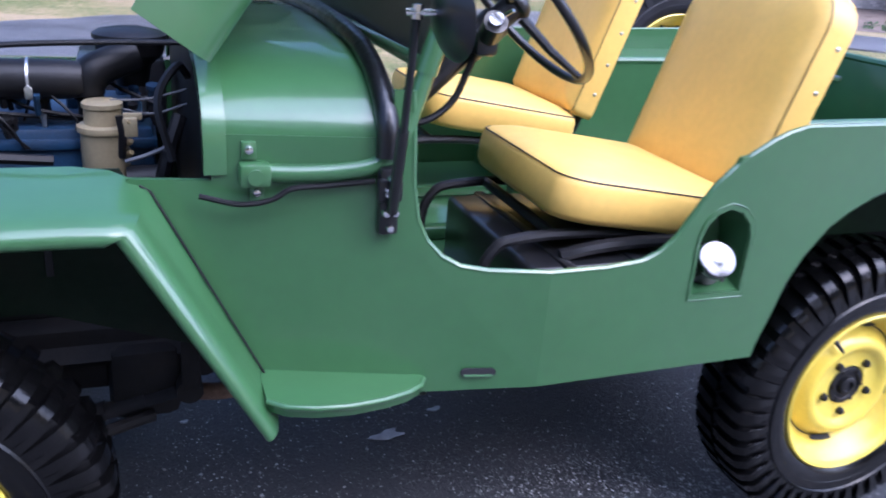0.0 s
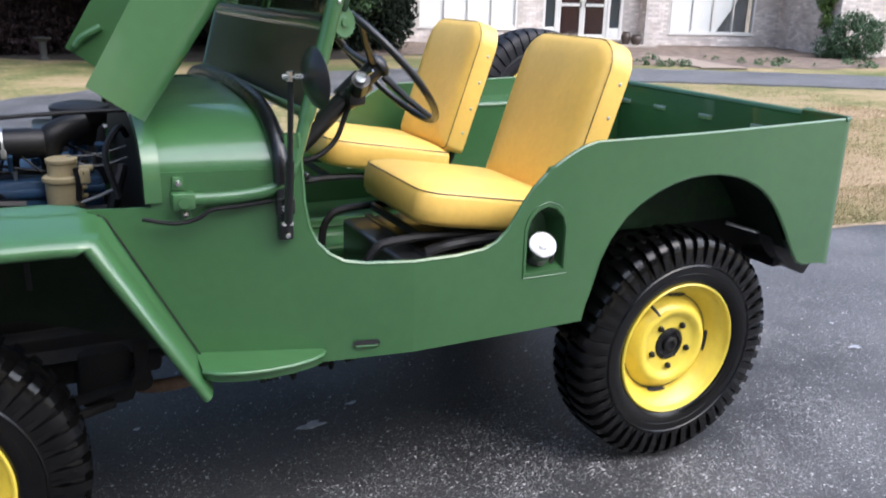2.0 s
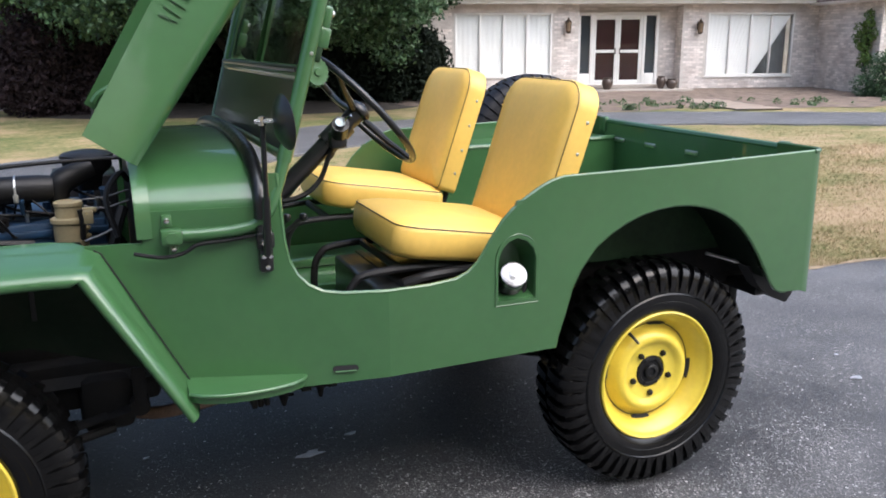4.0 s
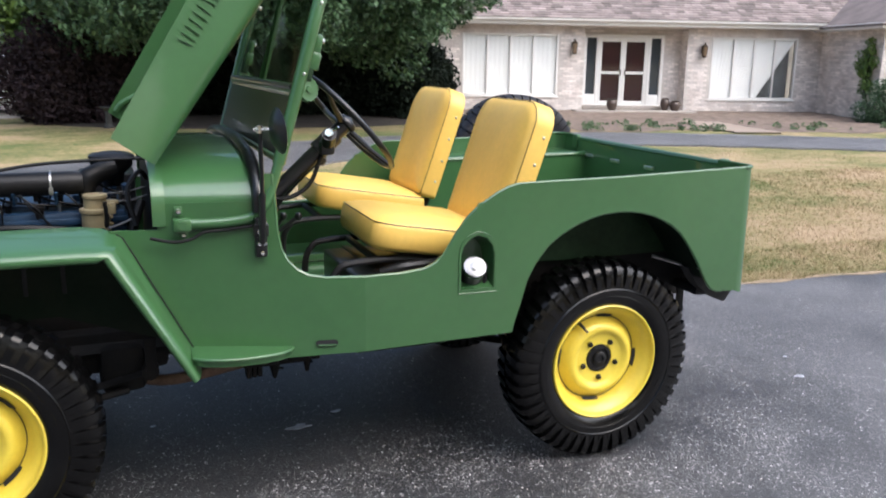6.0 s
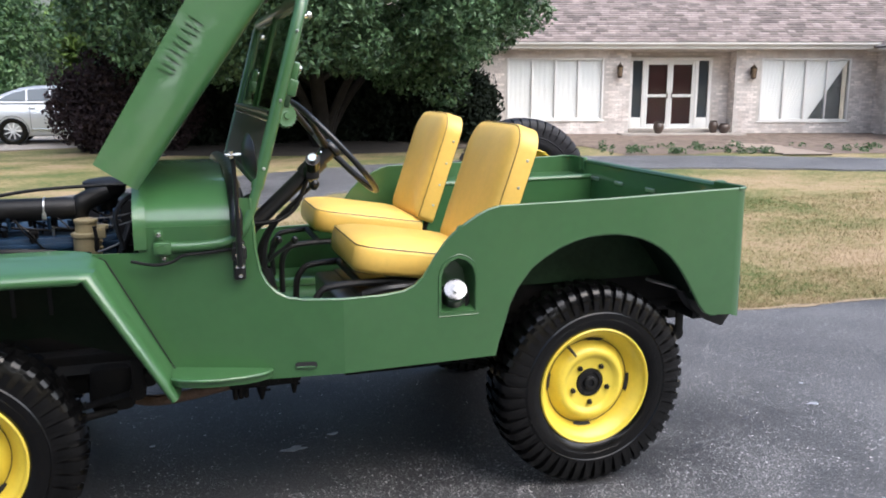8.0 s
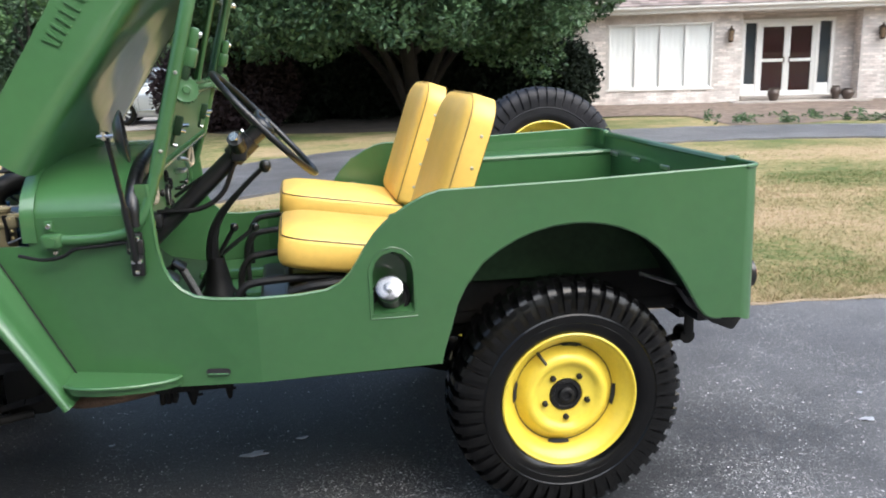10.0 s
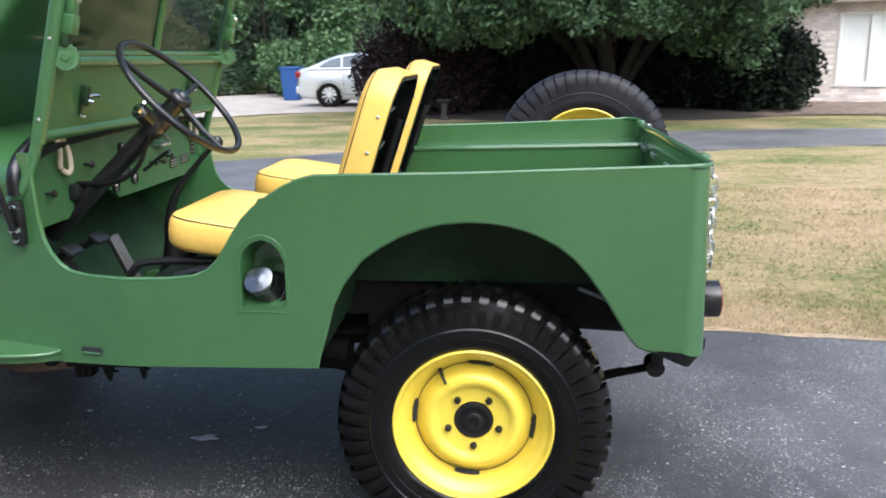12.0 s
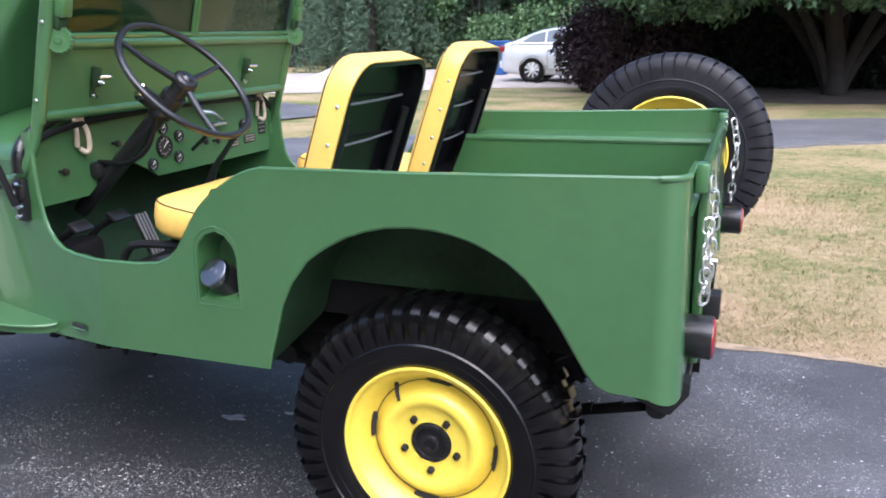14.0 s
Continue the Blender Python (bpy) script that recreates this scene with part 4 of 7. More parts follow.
tube(bm, [(-1.188, 0.035, 0.88), (-1.192, -0.012, 1.03)], 0.0095, 10)
tube(bm, [(-1.191, -0.008, 1.01), (-1.203, -0.078, 1.222)], 0.0065, 8)
mirror = part("side_mirror", bm, BLACK, jeep, "round black mirror on a thin arm")
bm = NB()
cyl(bm, (-1.221, -0.080, 1.216), (-1.16, -0.094, 1.218), 0.005, n=8)
lathe(bm, [(0.0, -0.012), (0.009, -0.010), (0.009, 0.010), (0.0, 0.012)], Matrix.Translation((-1.204, -0.080, 1.217)), 10)
part("clamp", bm, CHROME, mirror)
m = Matrix.Translation((-1.158, -0.098, 1.214)) @ Vector((0.95, 0.12, 0.10)).to_track_quat("Z", "Y").to_matrix().to_4x4()
bm = NB()
lathe(bm, [(0.0, -0.024), (0.036, -0.018), (0.059, -0.004), (0.064, 0.002), (0.061, 0.004)], m, 32)
part("mirror_shell", bm, BLACK, mirror)
bm = NB()
lathe(bm, [(0.0, 0.0045), (0.060, 0.0045)], m, 32)
part("mirror_glass", bm, CHROME, mirror)

# hood, swung back against the windshield
HX, HZ, HA = -1.472, 1.108, radians(54.4)
du, dn = Vector((math.cos(HA), 0, math.sin(HA))), Vector((-math.sin(HA), 0, math.cos(HA)))
HPROF = [(0.0, 0.128), (0.001, 0.06), (0.003, 0.024), (0.010, 0.004), (0.028, -0.010), (0.065, -0.016), (0.16, -0.020), (0.28, -0.022), (0.42, -0.023), (0.565, -0.024)]
HPROF = [(p.x, p.y) for p in smooth_path([(a, b, 0) for a, b in HPROF], 4)]


def hood_pt(u, a, d, far=False):
    half = 0.572 - 0.13 * (u / 0.95)
    y = W / 2 - half + a * half / 0.565
    y = W - y if far else y
    d = d * (1 + 0.62 * u) if d > 0.02 else d
    p = Vector((HX, 0, HZ)) + du * u + dn * d
    return Vector((p.x, y, p.z))


bm = NB()
grid = []
for i in range(13):
    u = 0.95 * i / 12
    row = [hood_pt(u, a, d) for a, d in HPROF] + [hood_pt(u, a, d, True) for a, d in reversed(HPROF[:-1])]
    grid.append([bm.verts.new(p) for p in row])
for a, b in zip(grid, grid[1:]):
    for i in range(len(a) - 1):
        bm.faces.new((a[i], a[i + 1], b[i + 1], b[i]))
hood = part("hood", thicken(bm, 0.004), GREEN, jeep)
# raised pressing on each side panel where the maker's name stands: plain bars
for far in (False, True):
    sg = 1 if far else -1
    for i, k1 in enumerate((0.3, 0.0, 0.0, 0.0, 0.0, 0.0, 0.25, 0.0, 0.0)):
        u0 = 0.330 + i * 0.0225
        bm = NB()
        c = [hood_pt(u, 0.002, d, far) for u, d in ((u0, 0.106), (u0 + 0.010, 0.106), (u0 + 0.010 + 0.03 * k1, 0.068), (u0 + 0.03 * k1, 0.068))]
        a = [bm.verts.new(p) for p in c]
        b = [bm.verts.new(p + Vector((0, sg * 0.007, 0))) for p in c]
        bm.faces.new(a)
        bm.faces.new(b[::-1])
        for k in range(4):
            bm.faces.new((a[k], a[(k + 1) % 4], b[(k + 1) % 4], b[k]))
        bmesh.ops.bevel(bm, geom=list(bm.edges), offset=0.0022, segments=2, affect="EDGES")
        part("raised_bar", bm, GREEN, hood)
for y in (0.42, 0.98):
    bm = NB()
    c = hood_pt(0.80, 0.565, -0.015)
    bx(bm, (c.x - 0.02, y - 0.03, c.z - 0.03), (c.x + 0.03, y + 0.03, c.z + 0.02), 0.008)
    part("hood_bumper_block", bm, SATIN, hood)
bm = NB()
for y in (0.30, 0.70, 1.10):
    cyl(bm, (HX + 0.004, y - 0.05, HZ + 0.012), (HX + 0.004, y + 0.05, HZ + 0.012), 0.008, n=8)
part("hood_hinge", bm, GREEN, hood)
bm = NB()
tube(bm, [hood_pt(0.62, 0.02, 0.10, True), hood_pt(0.63, 0.03, 0.16, True)], 0.012, 8)
part("hood_catch", bm, SATIN, hood)
bm = NB()
tube(bm, [hood_pt(0.02, 0.0, 0.105, True) + Vector((0, -0.012, 0)), hood_pt(0.06, 0.0, 0.10, True) + Vector((0, -0.014, 0)), hood_pt(0.12, 0.0, 0.07, True) + Vector((0, -0.012, 0))], 0.012, 8, k=4)
part("hood_stiffener", bm, GREEN, hood)


# front fenders: flat top, rounded outer edge, long sloping rear leg
def fender(y0, s):
    fy = lambda y: y0 + s * y
    line = [(-2.62, 0.70), (-2.60, 0.85), (-2.55, 0.910), (-2.48, 0.928), (-1.68, 0.923), (-1.625, 0.921), (-1.568, 0.905), (-1.366, 0.514)]
    prof = [(0.03, -0.083), (0.002, -0.082), (-0.012, -0.077), (-0.018, -0.067), (-0.018, -0.056), (-0.012, -0.044), (0.0, -0.034), (0.02, -0.026), (0.06, -0.017), (0.12, -0.007)]
    bm = NB()
    rows = []
    for i, (x, z) in enumerate(line):
        a, b = line[max(i - 1, 0)], line[min(i + 1, len(line) - 1)]
        t = Vector((b[0] - a[0], 0, b[1] - a[1])).normalized()
        nrm = Vector((-t.z, 0, t.x))
        inner = 0.20 if i < 5 else (0.18 if i == 5 else 0.15)
        if i == len(line) - 1:
            inner = 0.125
        row = [bm.verts.new(Vector((x, fy(y), z)) + nrm * d * (0.75 if i < 6 else 0.78 if i == 6 else 0.56)) for y, d in prof]
        row.append(bm.verts.new(Vector((x, fy(inner), z)) + nrm * 0.002))
        rows.append(row)
    for a, b in zip(rows, rows[1:]):
        for i in range(len(a) - 1):
            bm.faces.new((a[i], a[i + 1], b[i + 1], b[i]))
    ob = part("front_fender", thicken(bm, 0.004), GREEN, jeep, smooth=50)
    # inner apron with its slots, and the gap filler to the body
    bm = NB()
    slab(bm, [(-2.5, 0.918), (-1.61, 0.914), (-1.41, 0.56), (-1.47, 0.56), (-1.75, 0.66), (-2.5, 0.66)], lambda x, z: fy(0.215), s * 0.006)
    # apron colour darkened as the shade inside the front wheel arch
    apron = part("inner_apron", bm, ARCH_SHADE, ob)
    for x in (-1.93, -1.83, -1.73):
        bm = NB()
        bx(bm, (x - 0.006, fy(0.210) - 0.002, 0.73), (x + 0.006, fy(0.210) + 0.002, 0.83), 0.002)
        part("vent_slot", bm, INTERIOR, apron)
    bm = NB()
    cyl(bm, (-1.82, fy(0.18), 0.855), (-1.82, fy(0.21), 0.855), 0.009, n=8)
    part("bolt", bm, CHROME, apron)
    # black beading in the joint
    bm = NB()
    tube(bm, [(-1.580, fy(0.134), 0.910), (-1.564, fy(0.134), 0.899), (-1.366, fy(0.0965), 0.513)], 0.0022, 6)
    part("joint_beading", bm, HOSE, ob)
    return ob


fender(0.0, 1)
fender(W, -1)

# steps under the body sides
for y0, s in ((0.0, 1), (W, -1)):
    bm = NB()
    out = [(-1.40, 0.13), (-1.40, 0.01), (-1.37, -0.016), (-1.32, -0.028), (-1.26, -0.029), (-1.20, -0.019), (-1.15, -0.002), (-1.12, 0.018), (-1.108, 0.040), (-1.108, 0.13)]
    top = [bm.verts.new((x, y0 + s * y, 0.562 - 0.05 * max(0, (x + 1.37)))) for x, y in out]
    bot = [bm.verts.new((x, y0 + s * (y + 0.006 if y < 0.05 else y), 0.562 - 0.05 * max(0, (x + 1.37)) - 0.026)) for x, y in out]
    bm.faces.new(top)
    bm.faces.new(bot[::-1])
    for i in range(len(out)):
        j = (i + 1) % len(out)
        bm.faces.new((top[i], bot[i], bot[j], top[j]))
    tube(bm, [(x, y0 + s * y, 0.5585 - 0.05 * max(0, x + 1.37)) for x, y in out[1:-1]], 0.006, 8)
    part("step", bm, GREEN, jeep, smooth=50)
    bm = NB()
    for x in (-1.16, -1.10, -1.03):
        bx(bm, (x - 0.014, min(y0 + s * 0.07, y0 + s * 0.12), 0.488 + 0.01 * (x + 1.1)), (x + 0.014, max(y0 + s * 0.07, y0 + s * 0.12), 0.545), 0.004)
    bx(bm, (-1.22, min(y0 + s * 0.09, y0 + s * 0.13), 0.51), (-0.98, max(y0 + s * 0.09, y0 + s * 0.13), 0.53), 0.003)
    part("step_bracket", bm, CHASSIS, jeep)


# ---------------------------------------------------------------- wheels
def wheel(name, parent, loc, turn=0.0, face=1, rubber=None, broad=1.0):
    """A steel wheel with a bar-tread tyre; face +1 shows the dish towards -y."""
    base = pose(0, 0, 0, 90, 0, 0) if face > 0 else pose(0, 0, 0, -90, 0, 0)
    RZ = base @ Matrix.Scale(0.967, 4)
    rubber = rubber or RUBBER
    R = 0.375
    bm = NB()
    lathe(bm, [(0.0, -0.14), (0.11, -0.14), (0.125, -0.13), (0.125, -0.075), (0.0, -0.075)], RZ, 28)
    hub = part(name, bm, CHASSIS, parent, loc=loc)
    hub.rotation_euler = (0, radians(turn), 0)
    # local height: 0 at hub face, outer sidewall about +0.03, inner about -0.16
    c = -0.062
    bm = NB()
    tp = [(0.214, c + 0.070), (0.222, c + 0.080), (0.245, c + 0.089), (0.275, c + 0.091), (0.300, c + 0.087), (0.335, c + 0.080), (0.355, c + 0.073), (0.363, c + 0.05), (0.365, c)]
    tp = tp + [(r, 2 * c - h) for r, h in reversed(tp[:-1])]
    lathe(bm, tp, RZ, 72, close=True)
    part("tyre", bm, rubber, hub, "black bar-tread tyre")
    bm = NB()
    N = 48
    for i in range(N):
        for sd in (1, -1):
            a = 2 * math.pi * (i + (0.5 if sd < 0 else 0)) / N
            pts = []
            # bar from the middle of the tread over the shoulder and a little down the wall
            for hh, r0, r1, skew in ((0.004, 0.352, R, 0.0), (0.040, 0.352, R, 0.018), (0.072, 0.344, R - 0.005, 0.030), (0.090, 0.322, 0.350, 0.036), (0.0930, 0.302, 0.318, 0.038), (0.0900, 0.280, 0.286, 0.038)):
                for rr in (r0, r1):
                    for da in (-0.5, 0.5):
                        ang = a + (skew * sd * 1.2) + da * broad * (0.066 if hh < 0.08 else 0.070 if hh < 0.092 else 0.066)
                        pts.append(bm.verts.new(RZ @ Vector((rr * math.cos(ang), rr * math.sin(ang), c + sd * hh))))
            for k in range(5):
                o = pts[4 * k:4 * k + 4]
                q = pts[4 * k + 4:4 * k + 8]
                bm.faces.new((o[2], o[3], q[3], q[2]))
                bm.faces.new((o[0], o[2], q[2], q[0]))
                bm.faces.new((o[1], q[1], q[3], o[3]))
            bm.faces.new((pts[0], pts[1], pts[3], pts[2]))
            bm.faces.new((pts[20], pts[22], pts[23], pts[21]))
    tagged(part("tread_bar", bm, rubber, hub, smooth=58), kind="stuff")
    # raised ring on the side wall
    bm = NB()
    lathe(bm, [(0.276, c + 0.0905), (0.279, c + 0.0945), (0.283, c + 0.0905)], RZ, 72)
    lathe(bm, [(0.252, c + 0.0885), (0.254, c + 0.0902), (0.256, c + 0.0895)], RZ, 72)
    part("wall_ring", bm, rubber, hub)
    bm = NB()
    rim = [(0.2185, c + 0.072), (0.2185, c + 0.080), (0.214, c + 0.083), (0.209, c + 0.080), (0.206, c + 0.071), (0.202, c + 0.064), (0.194, c + 0.058), (0.182, c + 0.042), (0.170, c + 0.022), (0.164, c + 0.014), (0.159, c + 0.013), (0.152, c + 0.019), (0.142, c + 0.034), (0.132, c + 0.046), (0.121, c + 0.052), (0.110, c + 0.050), (0.100, c + 0.041), (0.091, c + 0.036), (0.056, c + 0.036), (0.052, c + 0.030)]
    lathe(bm, rim, RZ, 72)
    lathe(bm, [(0.2185, c + 0.074), (0.205, c + 0.05), (0.178, c + 0.0), (0.178, c - 0.03), (0.205, c - 0.06), (0.2185, c - 0.08)], RZ, 48)
    part("rim", bm, YELLOW, hub, "bright yellow steel rim")
    bm = NB()
    lathe(bm, [(0.1630, c + 0.0150), (0.1615, c + 0.0142), (0.1600, c + 0.0142)], RZ, 72)
    part("rim_seam", bm, PIPING, hub)
    # four long slots between dish and rim
    for i in range(4):
        bm = NB()
        a0 = 90 * i - 19
        arc_ = range(a0, a0 + 25, 4)
        strip(bm, [RZ @ Vector((0.1700 * math.cos(radians(a)), 0.1700 * math.sin(radians(a)), c + 0.0245)) for a in arc_], [RZ @ Vector(((0.1585 if a0 < a < a0 + 24 else 0.165) * math.cos(radians(a)), (0.1585 if a0 < a < a0 + 24 else 0.165) * math.sin(radians(a)), c + 0.0168)) for a in arc_])
        part("rim_slot", thicken(bm, 0.002), INTERIOR, hub)
    bm = NB()
    lathe(bm, [(0.053, c + 0.020), (0.053, c + 0.034), (0.050, c + 0.038), (0.040, c + 0.039), (0.037, c + 0.034), (0.026, c + 0.034), (0.025, c + 0.044), (0.021, c + 0.047), (0.014, c + 0.047), (0.012, c + 0.041), (0.0, c + 0.041)], RZ, 28)
    for i in range(6):
        a = radians(60 * i)
        cyl(bm, RZ @ Vector((0.044 * math.cos(a), 0.044 * math.sin(a), c + 0.036)), RZ @ Vector((0.044 * math.cos(a), 0.044 * math.sin(a), c + 0.043)), 0.005, n=6)
    part("hub_cap", bm, SATIN, hub, "black hub end")
    for i in range(5):
        a = radians(72 * i - 90 if face > 0 else 72 * i)
        bm = NB()
        p = Vector((0.073 * math.cos(a), 0.073 * math.sin(a), 0))
        lathe(bm, [(0.0, c + 0.051), (0.006, c + 0.050), (0.0095, c + 0.046), (0.0105, c + 0.034)], RZ @ Matrix.Translation(p), 6)
        part("lug_nut", bm, SATIN, hub)
    bm = NB()
    a = radians(122)
    tube(bm, [RZ @ Vector((0.172 * math.cos(a), 0.172 * math.sin(a), c + 0.03)), RZ @ Vector((0.155 * math.cos(a), 0.155 * math.sin(a), c + 0.050)), RZ @ Vector((0.136 * math.cos(a), 0.136 * math.sin(a), c + 0.062))], [0.006, 0.005, 0.004], 8)
    part("valve_stem", bm, SATIN, hub)
    return hub


HY = 0.036
wheel("wheel", jeep, (0.006, HY, 0.363), 0)
wheel("wheel", jeep, (-2.008, HY, 0.363), 38)
wheel("wheel", jeep, (0.0, W - HY, 0.363), 70, -1)
wheel("wheel", jeep, (-2.02, W - HY, 0.363), 10, -1)
wheel("spare_wheel", jeep, (0.392, W + 0.105, 0.875), 15, 1, DUSTY, 1.55)
bm = NB()
cyl(bm, (0.40, W - 0.01, 0.875), (0.40, W + 0.09, 0.875), 0.05, n=14)
part("spare_carrier", bm, SATIN, jeep)

# ---------------------------------------------------------------- chassis
bm = NB()
for y in (0.36, W - 0.36):
    tube(bm, [(-2.6, y, 0.50), (-1.5, y, 0.50), (-1.0, y, 0.50), (-0.35, y, 0.51), (-0.1, y, 0.56), (0.2, y, 0.57), (0.60, y, 0.55)], 0.045, 4)
for x in (-1.2, -0.5, 0.55):
    bx(bm, (x - 0.03, 0.36, 0.47), (x + 0.03, W - 0.36, 0.54), 0.005)
part("frame", bm, CHASSIS, jeep)
for y in (0.30, W - 0.30):
    for xc in (0.0, -2.02):
        bm = NB()
        for k in range(5):
            L = 0.50 - 0.075 * k
            tube(bm, [(xc - L, y, 0.445 - 0.013 * k + 0.0), (xc - L * 0.5, y, 0.375 - 0.011 * k), (xc, y, 0.345 - 0.010 * k), (xc + L * 0.5, y, 0.375 - 0.011 * k), (xc + L, y, 0.43 - 0.013 * k)], 0.030, 4, k=4, flat=0.30)
        cyl(bm, (xc + 0.51, y - 0.03, 0.435), (xc + 0.51, y + 0.03, 0.435), 0.026, n=14)
        cyl(bm, (xc - 0.51, y - 0.03, 0.445), (xc - 0.51, y + 0.03, 0.445), 0.030, n=14)
        bx(bm, (xc + 0.495, y - 0.034, 0.44), (xc + 0.53, y - 0.026, 0.55), 0.003)
        bx(bm, (xc - 0.06, y - 0.03, 0.30), (xc + 0.06, y + 0.03, 0.36), 0.005)
        part("leaf_spring", bm, CHASSIS, jeep)
for xc, yd in ((0.0, 0.80), (-2.02, 0.80)):
    bm = NB()
    cyl(bm, (xc, 0.16, 0.368), (xc, W - 0.16, 0.368), 0.036, n=14)
    lathe(bm, [(0.0, -0.12), (0.06, -0.11), (0.12, -0.04), (0.13, 0.0), (0.12, 0.05), (0.07, 0.10), (0.0, 0.11)], Matrix.Translation((xc, yd, 0.368)) @ pose(0, 0, 0, 90, 0, 0), 20)
    part("axle", bm, CHASSIS, jeep)
bm = NB()
cyl(bm, (-0.08, 0.80, 0.40), (-0.75, 0.80, 0.46), 0.03, n=10)
bx(bm, (-1.2, 0.5, 0.36), (-0.75, 0.95, 0.52), 0.03)
cyl(bm, (-1.2, 0.8, 0.44), (-1.95, 0.8, 0.40), 0.025, n=10)
part("drive_line", bm, CHASSIS, jeep)
bm = NB()
tube(bm, [(-1.66, 0.46, 0.46), (-1.60, 0.43, 0.40), (-1.50, 0.40, 0.360), (-1.38, 0.38, 0.365), (-1.15, 0.38, 0.40), (-0.8, 0.40, 0.44)], 0.019, 10, k=5)
part("exhaust_pipe", bm, RUST, jeep)
bm = NB()
cyl(bm, (-0.82, 0.36, 0.44), (-0.38, 0.36, 0.44), 0.055, n=16)
part("muffler", bm, CHASSIS, jeep)
bm = NB()
tube(bm, [(-2.02, 0.20, 0.40), (-1.75, 0.24, 0.375), (-1.58, 0.30, 0.375)], 0.013, 8, k=4)
bx(bm, (-1.66, 0.30, 0.36), (-1.52, 0.40, 0.52), 0.03)
bx(bm, (-1.95, 0.34, 0.42), (-1.45, 0.42, 0.56), 0.02)
part("steering_link", bm, CHASSIS, jeep)
bm = NB()
bx(bm, (0.45, 0.10, 0.545), (0.585, 0.34, 0.578), 0.006)
slab(bm, [(0.37, 0.67), (0.42, 0.60), (0.48, 0.552), (0.545, 0.524), (0.556, 0.526), (0.592, 0.575), (0.592, 0.60), (0.48, 0.64)], lambda x, z: 0.062, 0.05)
part("rear_bumperette", bm, SATIN, jeep)
bm = NB()
bx(bm, (0.45, W - 0.34, 0.545), (0.585, W - 0.10, 0.578), 0.006)
part("rear_bumperette", bm, SATIN, jeep)
bm = NB()
tube(bm, [(0.28, 0.16, 0.70), (0.46, 0.10, 0.645)], 0.006, 6)
part("brake_line", bm, ZINC, jeep)

# ---------------------------------------------------------------- seats
def seat(name, y0, y1, up=0.0, drop=0.03):
    """Bucket seat: crowned cushion, leaning back, tube frame, black back panel."""
    yc = (y0 + y1) / 2
    # cushion
    mc = Matrix.Translation((-0.596, yc, 0.822 + up * 0.5)) @ pose(0, 0, 0, 0, 9.0, 0)
    hw, hl = (y1 - y0) / 2, 0.235

    def cush(u, v, z):
        return mc @ Vector((u, v, z))

    def outline(inset=0.0):
        """Rounded plan with cut front corners."""
        pts = []
        r = 0.05
        for cx, cy, a0, rr in ((hl - 0.03, hw - 0.03, 0, 0.03), (-hl + 0.09, hw - r * 1.1, 90, 0.075), (-hl + 0.09, -hw + r * 1.1, 180, 0.075), (hl - 0.03, -hw + 0.03, 270, 0.03)):
            for j in range(6):
                a = radians(a0 + 18 * j)
                x = cx + rr * math.cos(a) * (1.15 if cx < 0 else 1)
                y = cy + (rr if cx > 0 else r * 1.1) * math.sin(a)
                pts.append((x * (1 - inset / hl), y * (1 - inset / hw)))
        return pts

    bm = NB()
    levels = [(0.045, -0.050), (0.012, -0.045), (0.003, -0.030), (0.0, 0.0), (0.001, 0.028), (0.005, 0.041), (0.014, 0.049), (0.045, 0.060), (0.09, 0.068), (0.15, 0.073)]
    rings = [[bm.verts.new(cush(u, v, z)) for u, v in outline(ins)] for ins, z in levels]
    for a, b in zip(rings, rings[1:]):
        for j in range(len(a)):
            bm.faces.new((a[j], a[(j + 1) % len(a)], b[(j + 1) % len(a)], b[j]))
    bm.faces.new(rings[0][::-1])
    bm.faces.new(rings[-1])
    cushion = part("cushion", bm, VINYL, None, smooth=60)
    bm = NB()
    # tube frame under and behind
    for y in (y0 + 0.05, y1 - 0.05):
        tube(bm, [(-0.958, y, 0.57), (-0.957, y, 0.69), (-0.935, y, 0.742), (-0.89, y, 0.764), (-0.72, y, 0.768), (-0.42, y, 0.745), (-0.36, y, 0.78), (-0.325, y, 0.86), (-0.235, y, 1.12)], 0.0118, 8, k=4)
        tube(bm, [(-0.42, y, 0.745), (-0.42, y, 0.60)], 0.012, 8)
    tube(bm, [(-0.80, y0 + 0.05, 0.768), (-0.80, y1 - 0.05, 0.768)], 0.012, 8)
    tube(bm, [(-0.40, y0 + 0.05, 0.745), (-0.40, y1 - 0.05, 0.745)], 0.012, 8)
    frame_ob = part(name, bm, SATIN, jeep)
    cushion.parent = frame_ob
    bm = NB()
    tube(bm, [cush(u, v, 0.0425) for u, v in outline(0.005)], 0.0019, 6, closed=True)
    part("seat_piping", bm, PIPING, frame_ob)
    # back: a padded panel
    mb = Matrix.Translation((-0.387 - drop * 0.33, yc, 0.860 + up - drop * 0.95)) @ pose(0, 0, 0, 0, 18.8, 0)
    H, T = 0.442 + drop, 0.074

    def panel(inset):
        pts = []
        for cy, cz, a0, rr in ((hw - 0.085, H - 0.085, 0, 0.085), (-hw + 0.085, H - 0.085, 90, 0.085), (-hw + 0.02, 0.02, 180, 0.02), (hw - 0.02, 0.02, 270, 0.02)):
            for j in range(6):
                a = radians(a0 + 18 * j)
                pts.append((cy + rr * math.cos(a), cz + rr * math.sin(a)))
        return [(y * (1 - inset / hw), H / 2 + (z - H / 2) * (1 - inset / (H / 2))) for y, z in pts]

    bm = NB()
